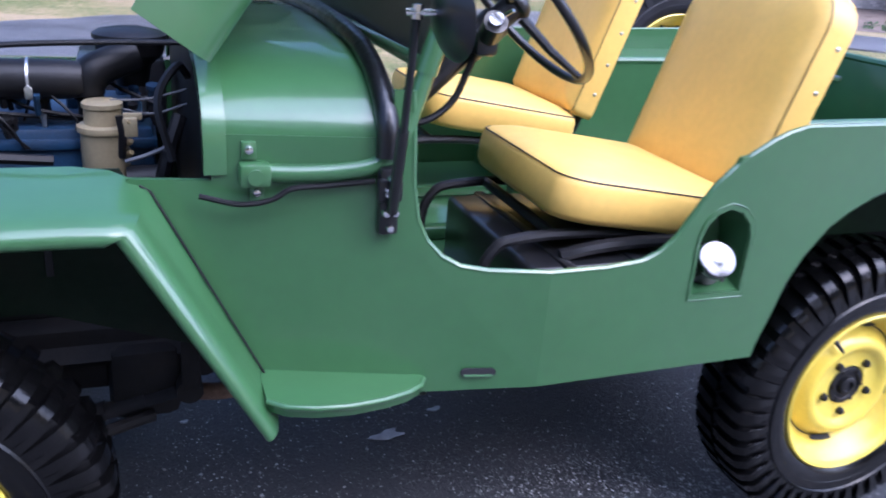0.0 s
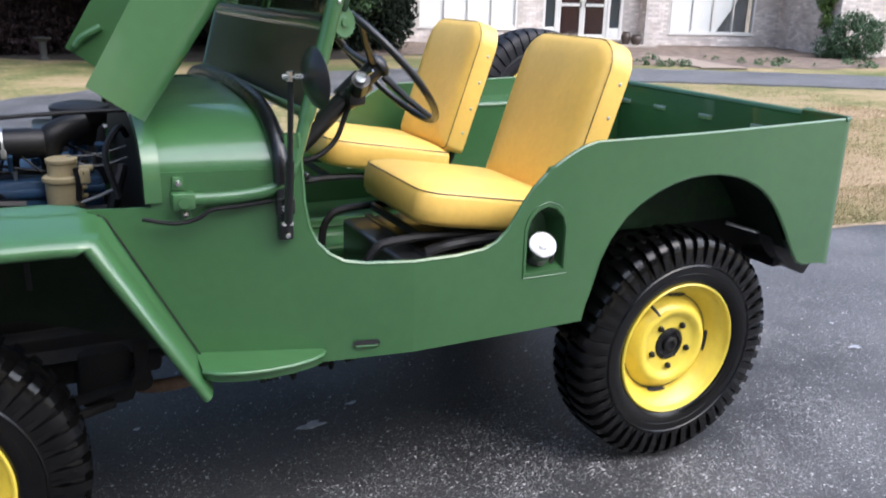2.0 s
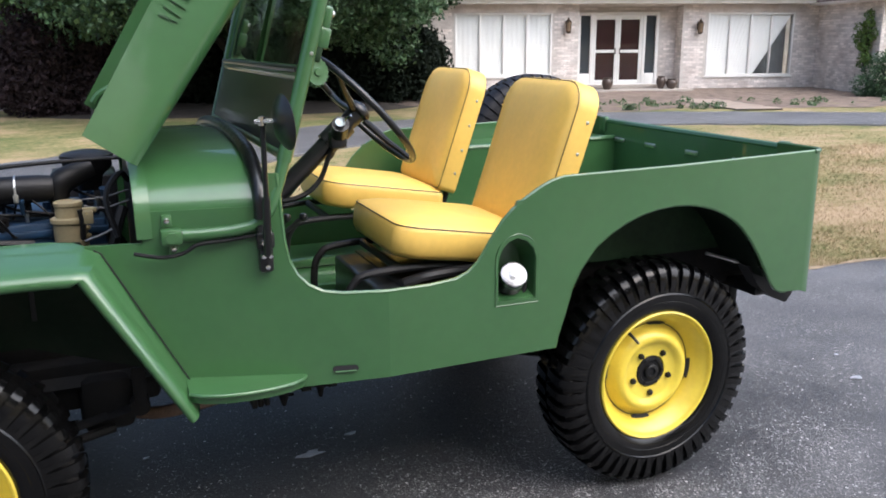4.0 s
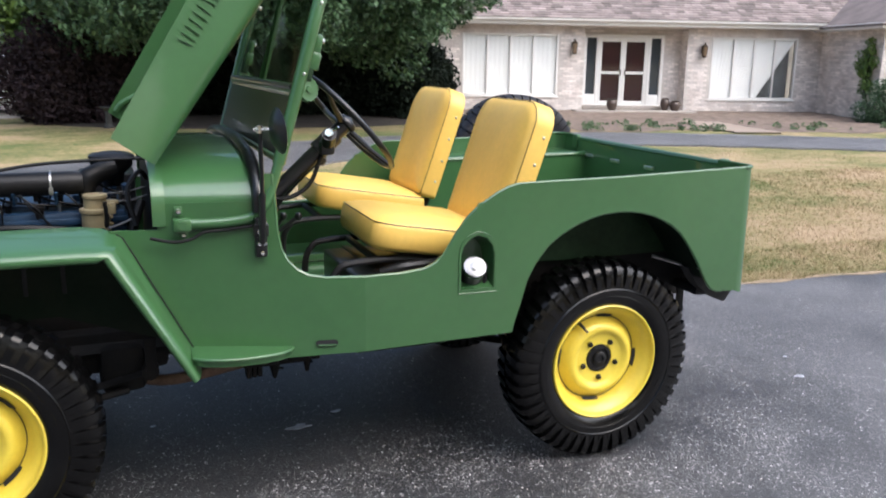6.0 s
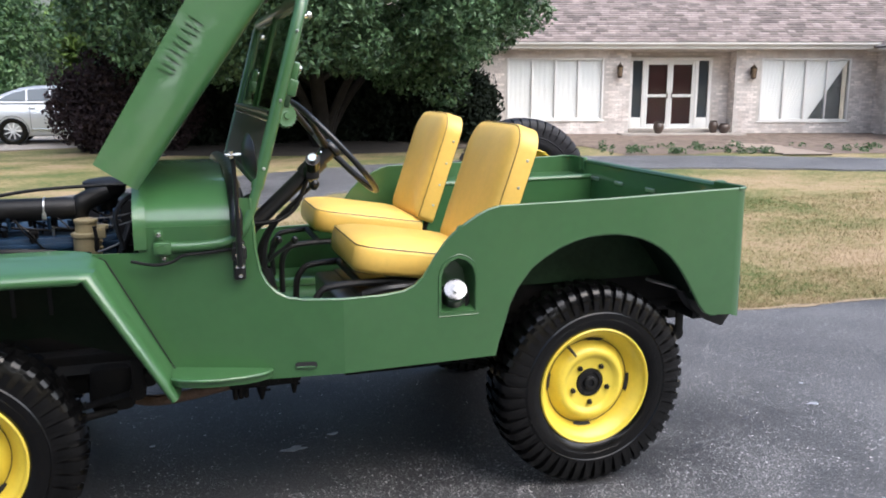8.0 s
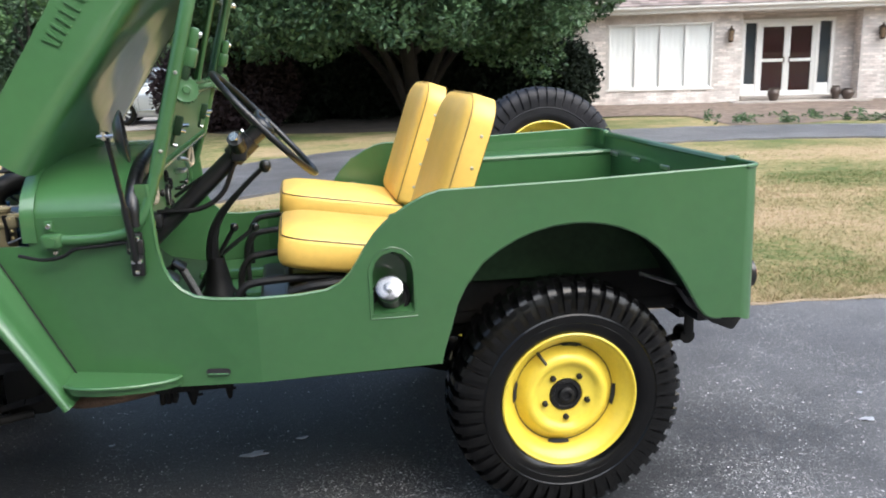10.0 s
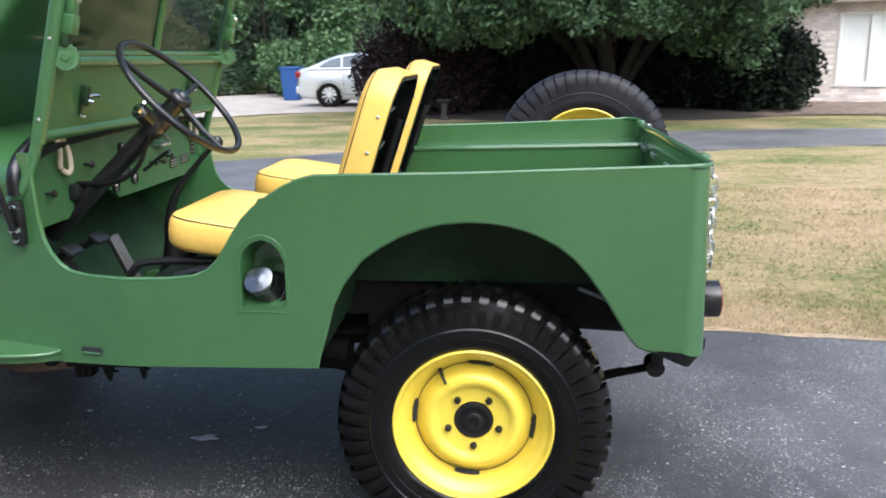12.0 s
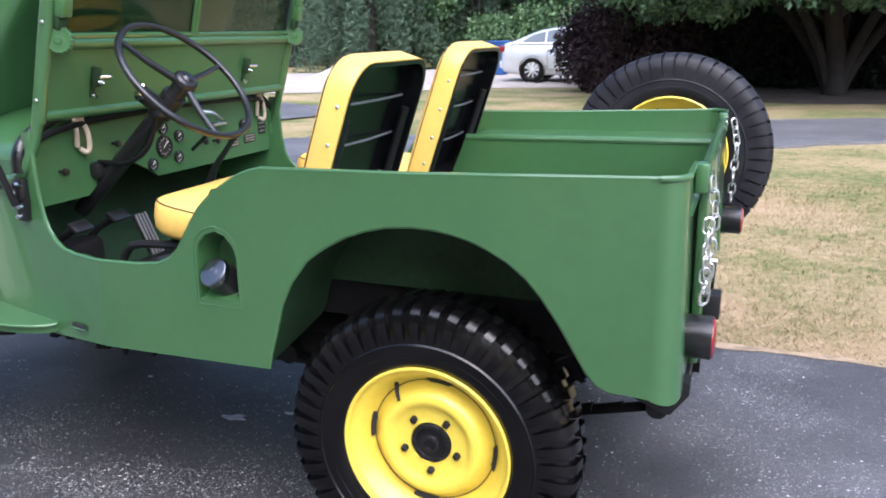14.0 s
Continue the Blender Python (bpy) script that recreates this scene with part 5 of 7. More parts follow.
    lv = [(0.13, -0.019), (0.07, -0.016), (0.03, -0.010), (0.010, 0.0), (0.0, 0.014), (0.0, T), (0.010, T + 0.002), (0.012, T - 0.012)]
    rings = [[bm.verts.new(mb @ Vector((x, y, z))) for y, z in panel(ins)] for ins, x in lv]
    for a, b in zip(rings, rings[1:]):
        for j in range(len(a)):
            bm.faces.new((a[j], a[(j + 1) % len(a)], b[(j + 1) % len(a)], b[j]))
    bm.faces.new(rings[0])
    part("backrest", bm, VINYL, frame_ob, smooth=60)
    bm = NB()
    tube(bm, [mb @ Vector((0.006, y * 1.002, z)) for y, z in panel(0.004)], 0.0013, 6, closed=True)
    part("back_piping", bm, PIPING, frame_ob)
    bm = NB()
    tray = [[bm.verts.new(mb @ Vector((x, y, z))) for y, z in panel(ins)] for ins, x in ((0.002, T + 0.0025), (0.014, T + 0.003), (0.017, T - 0.042), (0.030, T - 0.046))]
    for a, b in zip(tray, tray[1:]):
        for j in range(len(a)):
            bm.faces.new((a[j], a[(j + 1) % len(a)], b[(j + 1) % len(a)], b[j]))
    bm.faces.new(tray[-1])
    part("back_panel", bm, BACKING, frame_ob, "black back panel with pressed ribs")
    for z in (0.13, 0.25, 0.36):
        bm = NB()
        tube(bm, [mb @ Vector((T - 0.040, -hw + 0.035, z)), mb @ Vector((T - 0.028, 0, z + 0.004)), mb @ Vector((T - 0.040, hw - 0.035, z))], 0.0035, 6, k=5)
        part("back_rib", bm, RIBGREY, frame_ob)
    for sgn in (-1, 1):
        for z in (0.05 + drop, 0.14 + drop, 0.235 + drop, 0.33 + drop):
            bm = NB()
            lathe(bm, [(0.0, 0.004), (0.0035, 0.003), (0.0055, 0.0)], mb @ Matrix.Translation((T - 0.022, sgn * hw, z)) @ pose(0, 0, 0, -90 * sgn, 0, 0), 10)
            part("stud", bm, ZINC, frame_ob)
    return frame_ob


seat("driver_seat", 0.110, 0.570, 0.0, 0.038)
seat("passenger_seat", 0.862, 1.285, 0.016, 0.025)

# fuel tank under the driver's seat
bm = NB()
bx(bm, (-0.885, 0.085, 0.57), (-0.47, 0.55, 0.728), 0.014, 3)
for x in (-0.80, -0.64):
    bx(bm, (x - 0.012, 0.080, 0.60), (x + 0.012, 0.555, 0.733), 0.004)
tank = part("fuel_tank", bm, BLACK, jeep, "black fuel tank under the seat")
bm = NB()
cyl(bm, (-0.56, 0.20, 0.69), (-0.535, 0.09, 0.74), 0.036, n=14)
tube(bm, [(-0.80, 0.13, 0.735), (-0.73, 0.12, 0.752), (-0.62, 0.12, 0.757), (-0.50, 0.11, 0.758)], 0.014, 8, k=4)
part("filler_hose", bm, BLACK, tank)

# ---------------------------------------------------------------- controls
ax = Vector((-0.737, 0, -0.676))
hubp = Vector((-0.839, 0.362, 1.199))
q = (-ax).to_track_quat("Z", "Y").to_matrix().to_4x4()
ms = Matrix.Translation(hubp) @ q
bm = NB()
tube(bm, [ms @ Vector((0.206 * math.cos(a), 0.206 * math.sin(a), 0.0)) for a in (2 * math.pi * i / 56 for i in range(56))], 0.0098, 10, closed=True)
swheel = part("steering_wheel", bm, BLACK, jeep, "thin-rimmed black three-spoke steering wheel")
for i in range(3):
    a = radians(12 + 120 * i)
    bm = NB()
    tube(bm, [ms @ Vector((0.03 * math.cos(a), 0.03 * math.sin(a), -0.016)), ms @ Vector((0.12 * math.cos(a), 0.12 * math.sin(a), -0.012)), ms @ Vector((0.204 * math.cos(a), 0.204 * math.sin(a), 0.0))], [0.011, 0.009, 0.007], 8)
    part("spoke", bm, BLACK, swheel)
bm = NB()
lathe(bm, [(0.0, 0.016), (0.013, 0.0155), (0.016, 0.012), (0.019, 0.009), (0.026, 0.009), (0.032, 0.005), (0.037, -0.004), (0.036, -0.012), (0.028, -0.018), (0.026, -0.05)], ms, 28)
part("horn_button", bm, BLACK, swheel)
bm = NB()
cyl(bm, hubp + ax * 0.04, hubp + ax * 0.60, 0.026, n=16)
cyl(bm, hubp + ax * 0.06, hubp + ax * 0.14, 0.034, n=16)
column = part("steering_column", bm, BLACK, jeep)
bm = NB()
cyl(bm, (-0.918, 0.312, 1.138), (-0.925, 0.270, 1.168), 0.024, n=14)
bx(bm, (-0.945, 0.305, 1.095), (-0.895, 0.36, 1.145), 0.012)
sw = part("signal_switch", bm, BLACK, column)
bm = NB()
cyl(bm, (-0.923, 0.274, 1.164), (-0.928, 0.260, 1.175), 0.014, n=14)
tube(bm, [(-0.92, 0.28, 1.172), (-0.90, 0.25, 1.192)], 0.004, 6)
part("switch_lever", bm, CHROME, sw)
bm = NB()
tube(bm, [(-1.17, 0.34, 0.955), (-1.05, 0.325, 0.96), (-0.98, 0.33, 1.0), (-0.945, 0.335, 1.07), (-0.925, 0.325, 1.125)], 0.0075, 8, k=5)
part("wire_loom", bm, HOSE, column)
bm = NB()
bx(bm, (-1.20, 0.315, 0.905), (-1.155, 0.375, 0.955), 0.012)
part("column_clamp", bm, BLACK, column)
# gear lever with boot, two short levers, parking brake handle
bm = NB()
tube(bm, [(-1.05, 0.70, 0.60), (-1.06, 0.70, 0.75), (-1.03, 0.695, 0.86), (-0.94, 0.675, 0.965), (-0.868, 0.66, 1.032)], [0.026, 0.022, 0.014, 0.009, 0.008], 8, k=6)
shift = part("gear_lever", bm, BLACK, jeep)
bm = NB()
lathe(bm, [(0.0, 0.022), (0.013, 0.018), (0.020, 0.006), (0.020, -0.006), (0.012, -0.018), (0.008, -0.022)], Matrix.Translation((-0.858, 0.658, 1.04)), 14)
part("knob", bm, BLACK, shift)
bm = NB()
lathe(bm, [(0.075, 0.0), (0.070, 0.02), (0.050, 0.05), (0.040, 0.10), (0.027, 0.16)], Matrix.Translation((-1.05, 0.70, 0.565)), 18)
part("boot", bm, HOSE, shift)
for y, top in ((0.77, (-0.985, 0.76, 0.815)), (0.83, (-0.915, 0.82, 0.80))):
    bm = NB()
    tube(bm, [(-1.13, y, 0.58), (-1.07, y, 0.68), top], 0.008, 8, k=4)
    lev = part("transfer_lever", bm, BLACK, jeep)
    bm = NB()
    lathe(bm, [(0.0, 0.016), (0.010, 0.013), (0.015, 0.004), (0.014, -0.006), (0.007, -0.014)], Matrix.Translation(top), 12)
    part("knob", bm, BLACK, lev)
bm = NB()
tube(bm, [(-1.18, 0.80, 0.93), (-1.10, 0.78, 0.985), (-1.07, 0.77, 1.0)], 0.007, 8, k=3)
part("brake_handle", bm, BLACK, jeep)
for y, nm in ((0.19, "clutch_pedal"), (0.345, "brake_pedal")):
    bm = NB()
    tube(bm, [(-1.30, y, 0.60), (-1.24, y, 0.72), (-1.14, y, 0.785)], 0.011, 8, k=3)
    arm = part(nm, bm, SATIN, jeep)
    bm = NB()
    bx(bm, (-0.022, -0.036, -0.008), (0.022, 0.036, 0.008), 0.007, m=Matrix.Translation((-1.125, y, 0.79)) @ pose(0, 0, 0, 0, 35, 0))
    part("pedal_pad", bm, BLACK, arm)
bm = NB()
mp = Matrix.Translation((-1.11, 0.453, 0.695)) @ pose(0, 0, 0, 0, 66, 0)
bx(bm, (-0.085, -0.028, -0.006), (0.085, 0.028, 0.006), 0.004, m=mp)
gas = part("accelerator_pedal", bm, SATIN, jeep, "ribbed black pedal with worn pale ribs")
for k in range(4):
    bm = NB()
    bx(bm, (-0.083, -0.025 + k * 0.0145, 0.006), (0.083, -0.0185 + k * 0.0145, 0.010), 0.001, m=mp)
    part("pedal_rib", bm, RIBGREY, gas)
bm = NB()
bx(bm, (-1.30, 0.18, 0.60), (-1.20, 0.36, 0.72), 0.02)
cyl(bm, (-1.22, 0.25, 0.66), (-1.08, 0.25, 0.62), 0.035, n=14)
bx(bm, (-1.20, 0.13, 0.565), (-1.02, 0.30, 0.60), 0.01)
cyl(bm, (-1.10, 0.17, 0.60), (-1.10, 0.17, 0.625), 0.04, n=14)
part("brake_cylinder", bm, SATIN, jeep)

# ---------------------------------------------------------------- engine bay
bm = NB()
bx(bm, (-2.10, 0.52, 0.60), (-1.56, 0.82, 0.90), 0.02)
bx(bm, (-2.10, 0.50, 0.895), (-1.56, 0.72, 0.945), 0.012)
for i in range(6):
    cyl(bm, (-2.05 + i * 0.09, 0.54, 0.94), (-2.05 + i * 0.09, 0.54, 0.965), 0.012, n=8)
    cyl(bm, (-2.05 + i * 0.09, 0.67, 0.94), (-2.05 + i * 0.09, 0.67, 0.965), 0.012, n=8)
bx(bm, (-2.10, 0.455, 0.78), (-1.545, 0.56, 0.925), 0.012)
bx(bm, (-2.10, 0.445, 0.885), (-1.54, 0.56, 0.905), 0.004)
engine = part("engine", bm, BLUE, jeep, "grimy blue-painted four-cylinder engine")
bm = NB()
lathe(bm, [(0.038, 0.840), (0.042, 0.850), (0.042, 0.926), (0.047, 0.929), (0.048, 0.934), (0.047, 0.940), (0.034, 0.943), (0.033, 0.972), (0.036, 0.974), (0.036, 0.982), (0.031, 0.985), (0.0, 0.986)], Matrix.Translation((-1.634, 0.42, 0)), 28)
bx(bm, (-1.605, 0.376, 0.925), (-1.575, 0.404, 0.962), 0.004)
bx(bm, (-1.600, 0.384, 0.955), (-1.566, 0.398, 0.968), 0.003)
part("oil_filter", bm, TAN, engine, "tan canister oil filter")
bm = NB()
tube(bm, [(-1.606, 0.382, 0.965), (-1.602, 0.382, 0.93), (-1.606, 0.39, 0.885)], 0.008, 6, k=4)
part("filter_clamp", bm, BLACK, engine)
for z in (0.893, 0.915, 0.952):
    bm = NB()
    lathe(bm, [(0.0, 0.010), (0.005, 0.009), (0.0065, 0.0)], Matrix.Translation((-1.592, 0.384, z)) @ pose(0, 0, 0, 60, 0, 30), 8)
    part("filter_bolt", bm, BRASS, engine)
bm = NB()
tube(bm, [(-1.655, 0.47, 0.985), (-1.656, 0.472, 1.005), (-1.646, 0.475, 1.026), (-1.615, 0.485, 1.042), (-1.570, 0.50, 1.056)], [0.028, 0.032, 0.034, 0.032, 0.030], 14, k=5)
cyl(bm, (-1.655, 0.49, 0.995), (-1.655, 0.49, 0.93), 0.024, n=16)
part("intake_elbow", bm, HOSE, engine)
bm = NB()
lathe(bm, [(0.0, -2.30), (0.030, -2.30), (0.037, -2.29), (0.037, -1.70), (0.033, -1.665), (0.0, -1.660)], Matrix.Translation((0, 0.47, 1.014)) @ pose(0, 0, 0, 0, 90, 0), 20)
part("crossover_pipe", bm, SATIN, engine)
bm = NB()
lathe(bm, [(0.030, -0.07), (0.038, -0.03), (0.058, -0.012), (0.064, -0.004), (0.066, 0.018), (0.070, 0.022), (0.070, 0.030), (0.060, 0.036), (0.03, 0.042), (0.0, 0.043)], Matrix.Translation((-1.578, 0.56, 1.058)), 24)
part("air_cleaner", bm, SATIN, engine)
for x in (-1.755, -2.0):
    bm = NB()
    lathe(bm, [(0.037, -0.003), (0.0395, -0.002), (0.0395, 0.002), (0.037, 0.003)], Matrix.Translation((x, 0.47, 1.014)) @ pose(0, 0, 0, 0, 90, 0), 20)
    bx(bm, (x - 0.006, 0.424, 0.985), (x + 0.007, 0.434, 1.008), 0.003)
    cyl(bm, (x, 0.420, 1.004), (x, 0.428, 1.004), 0.006, n=8)
    part("hose_clip", bm, ZINC, engine)
bm = NB()
for k, (a, b, c, r) in enumerate((((-1.62, 0.42, 0.985), (-1.55, 0.45, 0.982), (-1.48, 0.50, 0.99), 0.0026), ((-1.62, 0.42, 0.975), (-1.55, 0.44, 0.955), (-1.48, 0.48, 0.965), 0.0026), ((-1.60, 0.36, 0.885), (-1.56, 0.35, 0.90), (-1.52, 0.34, 0.92), 0.004))):
    tube(bm, [a, b, c], r, 6, k=6)
part("fuel_line", bm, RIBGREY, engine)
bm = NB()
for i in range(4):
    x = -2.02 + i * 0.11
    tube(bm, [(x, 0.60, 0.96), (x + 0.02, 0.55, 1.02), (x + 0.09, 0.50, 0.99), (x + 0.16, 0.46, 0.96), (-1.60, 0.48, 0.93)], 0.0042, 6, k=6)
tube(bm, [(-1.52, 0.30, 0.90), (-1.54, 0.34, 1.0), (-1.50, 0.42, 1.05), (-1.478, 0.48, 1.02)], 0.008, 6, k=6)
tube(bm, [(-1.55, 0.36, 0.78), (-1.53, 0.36, 0.88), (-1.50, 0.40, 0.96)], 0.014, 8, k=4)
tube(bm, [(-2.0, 0.36, 0.90), (-1.85, 0.34, 0.905), (-1.72, 0.36, 0.89)], 0.010, 6, k=6)
part("wiring", bm, HOSE, engine)
bm = NB()
bx(bm, (-1.99, 0.40, 0.93), (-1.90, 0.49, 0.985), 0.01)
cyl(bm, (-1.945, 0.445, 0.985), (-1.945, 0.445, 1.01), 0.03, n=14)
part("carburettor", bm, mat("pale_casting", (0.09, 0.11, 0.12), 0.5, vary=0.2, scale=20), engine)
bm = NB()
cyl(bm, (-1.95, 0.37, 0.80), (-1.76, 0.37, 0.80), 0.05, n=16)
part("generator", bm, SATIN, engine)
bm = NB()
cyl(bm, (-1.60, 0.40, 0.83), (-1.54, 0.40, 0.83), 0.035, n=14)
part("starter_motor", bm, SATIN, engine)
rng_e = random.Random(21)
for k in range(34):
    bm = NB()
    x, y, z = rng_e.uniform(-2.06, -1.52), rng_e.uniform(0.44, 0.56), rng_e.uniform(0.925, 0.985)
    if abs(x + 1.645) < 0.06:
        continue
    r = rng_e.uniform(0.006, 0.014)
    cyl(bm, (x, y, z - 0.02), (x, y - 0.012, z + 0.012), r * 0.7, n=8)
    cyl(bm, (x, y - 0.012, z + 0.012), (x, y - 0.014, z + 0.020), r, n=6)
    part("fitting", bm, (ZINC, SATIN, SATIN, BLUE)[k % 4], engine)
for k in range(5):
    bm = NB()
    x = rng_e.uniform(-2.0, -1.62)
    tube(bm, [(x, 0.50, 0.93), (x + 0.03, 0.46, 0.985 + 0.02 * rng_e.random()), (x + rng_e.uniform(0.05, 0.10), 0.43, 0.95), (x + rng_e.uniform(0.05, 0.14), 0.44, 0.89)], 0.0028, 5, k=5)
    part("wire", bm, HOSE, engine)
bm = NB()
bx(bm, (-2.32, 0.50, 0.40), (-1.60, 0.88, 0.62), 0.03)
part("oil_pan", bm, CHASSIS, engine)
bm = NB()
bx(bm, (-2.34, 0.28, 0.62), (-2.26, W - 0.28, 1.06), 0.02)
part("radiator", bm, SATIN, jeep)
bm = NB()
tube(bm, [(-2.27, 0.45, 0.985), (-2.08, 0.45, 1.026), (-1.926, 0.45, 1.056), (-1.80, 0.45, 1.076), (-1.65, 0.45, 1.085), (-1.50, 0.45, 1.088), (-1.452, 0.45, 1.086)], 0.0055, 8, k=4)
part("support_rod", bm, SATIN, jeep)
# brackets that hang under the frame below the step
bm = NB()
bx(bm, (-1.225, 0.27, 0.405), (-0.995, 0.33, 0.50), 0.008)
part("frame_bracket", bm, CHASSIS, jeep)
bm = NB()
for x in (-1.214, -1.196, -1.178):
    bx(bm, (x, 0.275, 0.368 + 0.1 * (x + 1.214)), (x + 0.016, 0.325, 0.42), 0.004)
part("frame_bracket", bm, CHASSIS, jeep)
for x, z, w_ in ((-1.118, 0.352, 0.030), (-1.008, 0.362, 0.020)):
    bm = NB()
    lathe(bm, [(0.004, z), (0.007, z + 0.004), (w_ * 0.75, 0.41), (w_ * 0.75, 0.43), (0.0, 0.43)], Matrix.Translation((x, 0.30, 0)), 10)
    bx(bm, (x - 0.004, 0.296, z + 0.028), (x + w_, 0.304, z + 0.036), 0.002)
    part("frame_bracket", bm, CHASSIS, jeep)
bm = NB()
bx(bm, (-1.70, 0.90, 0.80), (-1.50, 1.12, 0.98), 0.012)
part("battery", bm, BLACK, jeep)


# ---------------------------------------------------------------- the house
HOUSE = pose(12.31, 20.0, -0.17, 0, 0, -17)
house = thing("house", "long low whitewashed brick house with a brown shingle roof", "house")
house.matrix_world = HOUSE
H0, H1, TOP = -13.0, 7.55, 2.80
WINDOWS = ((-3.90, -0.92, 0.54, 2.40), (3.96, 6.76, 0.50, 2.40))
ALC = (-0.11, 3.17)


def wall_bricks(name, origin, along, length, zs, holes, parent):
    """Courses of single bricks standing proud of the mortar, joined."""
    V, F = [], []
    rng = random.Random(7)
    o, d = Vector(origin), Vector(along)
    nrm = Vector((d.y, -d.x, 0))
    bl, bh, g = 0.205, 0.066, 0.010
    rows = int((zs[1] - zs[0]) / (bh + g))
    for r in range(rows):
        z = zs[0] + r * (bh + g)
        s = -(r % 2) * (bl + g) / 2
        while s < length:
            a, b = max(s, 0), min(s + bl, length)
            s += bl + g
            if b - a < 0.03 or any(a < h[1] and b > h[0] and z < h[3] and z + bh > h[2] for h in holes):
                continue
            p = 0.006 + rng.random() * 0.007
            i = len(V)
            e = 0.004
            for (aa, zz, out) in ((a, z, 0), (b, z, 0), (b, z + bh, 0), (a, z + bh, 0), (a + e, z + e, p), (b - e, z + e, p), (b - e, z + bh - e, p), (a + e, z + bh - e, p)):
                V.append(tuple(o + d * aa + nrm * out + Vector((0, 0, zz))))
            F += [(i + 4, i + 5, i + 6, i + 7), (i, i + 1, i + 5, i + 4), (i + 1, i + 2, i + 6, i + 5), (i + 2, i + 3, i + 7, i + 6), (i + 3, i, i + 4, i + 7)]
    return tagged(raw(name, V, F, BRICK, parent), kind="stuff")


# main front wall as panels round its openings
bm = NB()
cuts = [H0, WINDOWS[0][0], WINDOWS[0][1], ALC[0], ALC[1], WINDOWS[1][0], WINDOWS[1][1], H1]
for a, b in zip(cuts, cuts[1:]):
    w = [q for q in WINDOWS if abs(q[0] - a) < 0.01]
    if w:
        bx(bm, (a, 0, -0.4), (b, 0.25, w[0][2]))
        bx(bm, (a, 0, w[0][3]), (b, 0.25, TOP))
    elif abs(a - ALC[0]) < 0.01:
        bx(bm, (a, 0.55, -0.4), (b, 0.8, TOP))
        bx(bm, (a, 0.0, 2.62), (b, 0.55, TOP))
    else:
        bx(bm, (a, 0, -0.4), (b, 0.25, TOP))
bx(bm, (ALC[0] - 0.25, 0.25, -0.4), (ALC[0], 0.8, TOP))
bx(bm, (ALC[1], 0.25, -0.4), (ALC[1] + 0.25, 0.8, TOP))
bx(bm, (H0, 0.25, -0.4), (H0 + 0.25, 9.0, TOP))
bx(bm, (H0, 8.8, -0.4), (H1 + 8.0, 9.0, TOP))
bx(bm, (H0 + 0.25, 3.2, -0.4), (H1, 3.4, TOP))
part("wall", bm, MORTAR, house, smooth=0)
holes = [(w[0] - H0, w[1] - H0, w[2], w[3]) for w in WINDOWS] + [(ALC[0] - H0, ALC[1] - H0, -1, 2.62)]
wall_bricks("brickwork", (H0, 0, -0.1), (1, 0, 0), H1 - H0, (0.0, TOP + 0.08), [(a, b, c + 0.1, d + 0.1) for a, b, c, d in holes], house)
wall_bricks("brickwork", (ALC[0], 0.55, 0.0), (1, 0, 0), ALC[1] - ALC[0], (0.0, 2.6), [(0.02, 2.76, -1, 2.5)], house)
wall_bricks("brickwork", (ALC[1], 0.55, 0.0), (0, -1, 0), 0.55, (0.0, 2.6), [], house)
wall_bricks("brickwork", (ALC[0], 0.0, 0.0), (0, 1, 0), 0.55, (0.0, 2.6), [], house)


def big_window(s0, s1, z0, z1, drape):
    bm = NB()
    f = 0.06
    bx(bm, (s0, -0.015, z0), (s0 + f, 0.10, z1), 0.008)
    bx(bm, (s1 - f, -0.015, z0), (s1, 0.10, z1), 0.008)
    bx(bm, (s0 + f, -0.015, z1 - f), (s1 - f, 0.10, z1), 0.008)
    bx(bm, (s0 + f, -0.015, z0), (s1 - f, 0.10, z0 + f), 0.008)
    win = part("window", bm, WHITE, house, "white four-light picture window")
    n = 4
    w = (s1 - s0 - 2 * f) / n
    for i in range(n):
        a = s0 + f + i * w
        if i:
            bm = NB()
            bx(bm, (a - 0.025, -0.008, z0 + f), (a + 0.025, 0.09, z1 - f), 0.006)
            part("mullion", bm, WHITE, win)
        bm = NB()
        bx(bm, (a + 0.02, 0.04, z0 + f), (a + w - 0.02, 0.046, z1 - f))
        pane = part("pane", bm, PANE, win)
        pane.visible_shadow = False
    bm = NB()
    bx(bm, (s0 - 0.05, -0.05, z0 - 0.05), (s1 + 0.05, 0.05, z0), 0.008)
    part("sill", bm, WHITE, win)
    # pleated drapes behind the glass
    bm = NB()
    m = 90
    top, bot = [], []
    for i in range(m + 1):
        k = i / m
        y = 0.060 + 0.003 * math.sin(i * 1.35)
        top.append((s0 + 0.05 + k * (s1 - s0 - 0.1), y, z1 - 0.02))
        bot.append((s0 + 0.05 + k * (s1 - s0 - 0.1) * drape, y, z0 + 0.02))
    strip(bm, top, bot)
    part("drape", bm, CURTAIN, win, "white drape")
    # grey sheet behind the drape, seen where a slanted drape leaves it bare
    bm = NB()
    bx(bm, (s0, 0.5, z0), (s1, 0.52, z1))
    part("room_shade", bm, REFLECTION_GREY, win)


big_window(*WINDOWS[0], 1.0)
# drape cut on a slant; the grey behind imitates a dark diagonal reflection
big_window(*WINDOWS[1], 0.56)
# soldier course over the windows
for w in WINDOWS:
    bm = NB()
    bx(bm, (w[0] - 0.10, -0.022, w[3] + 0.02), (w[1] + 0.10, 0.0, w[3] + 0.24), 0.006)
    part("lintel", bm, BRICK, house)

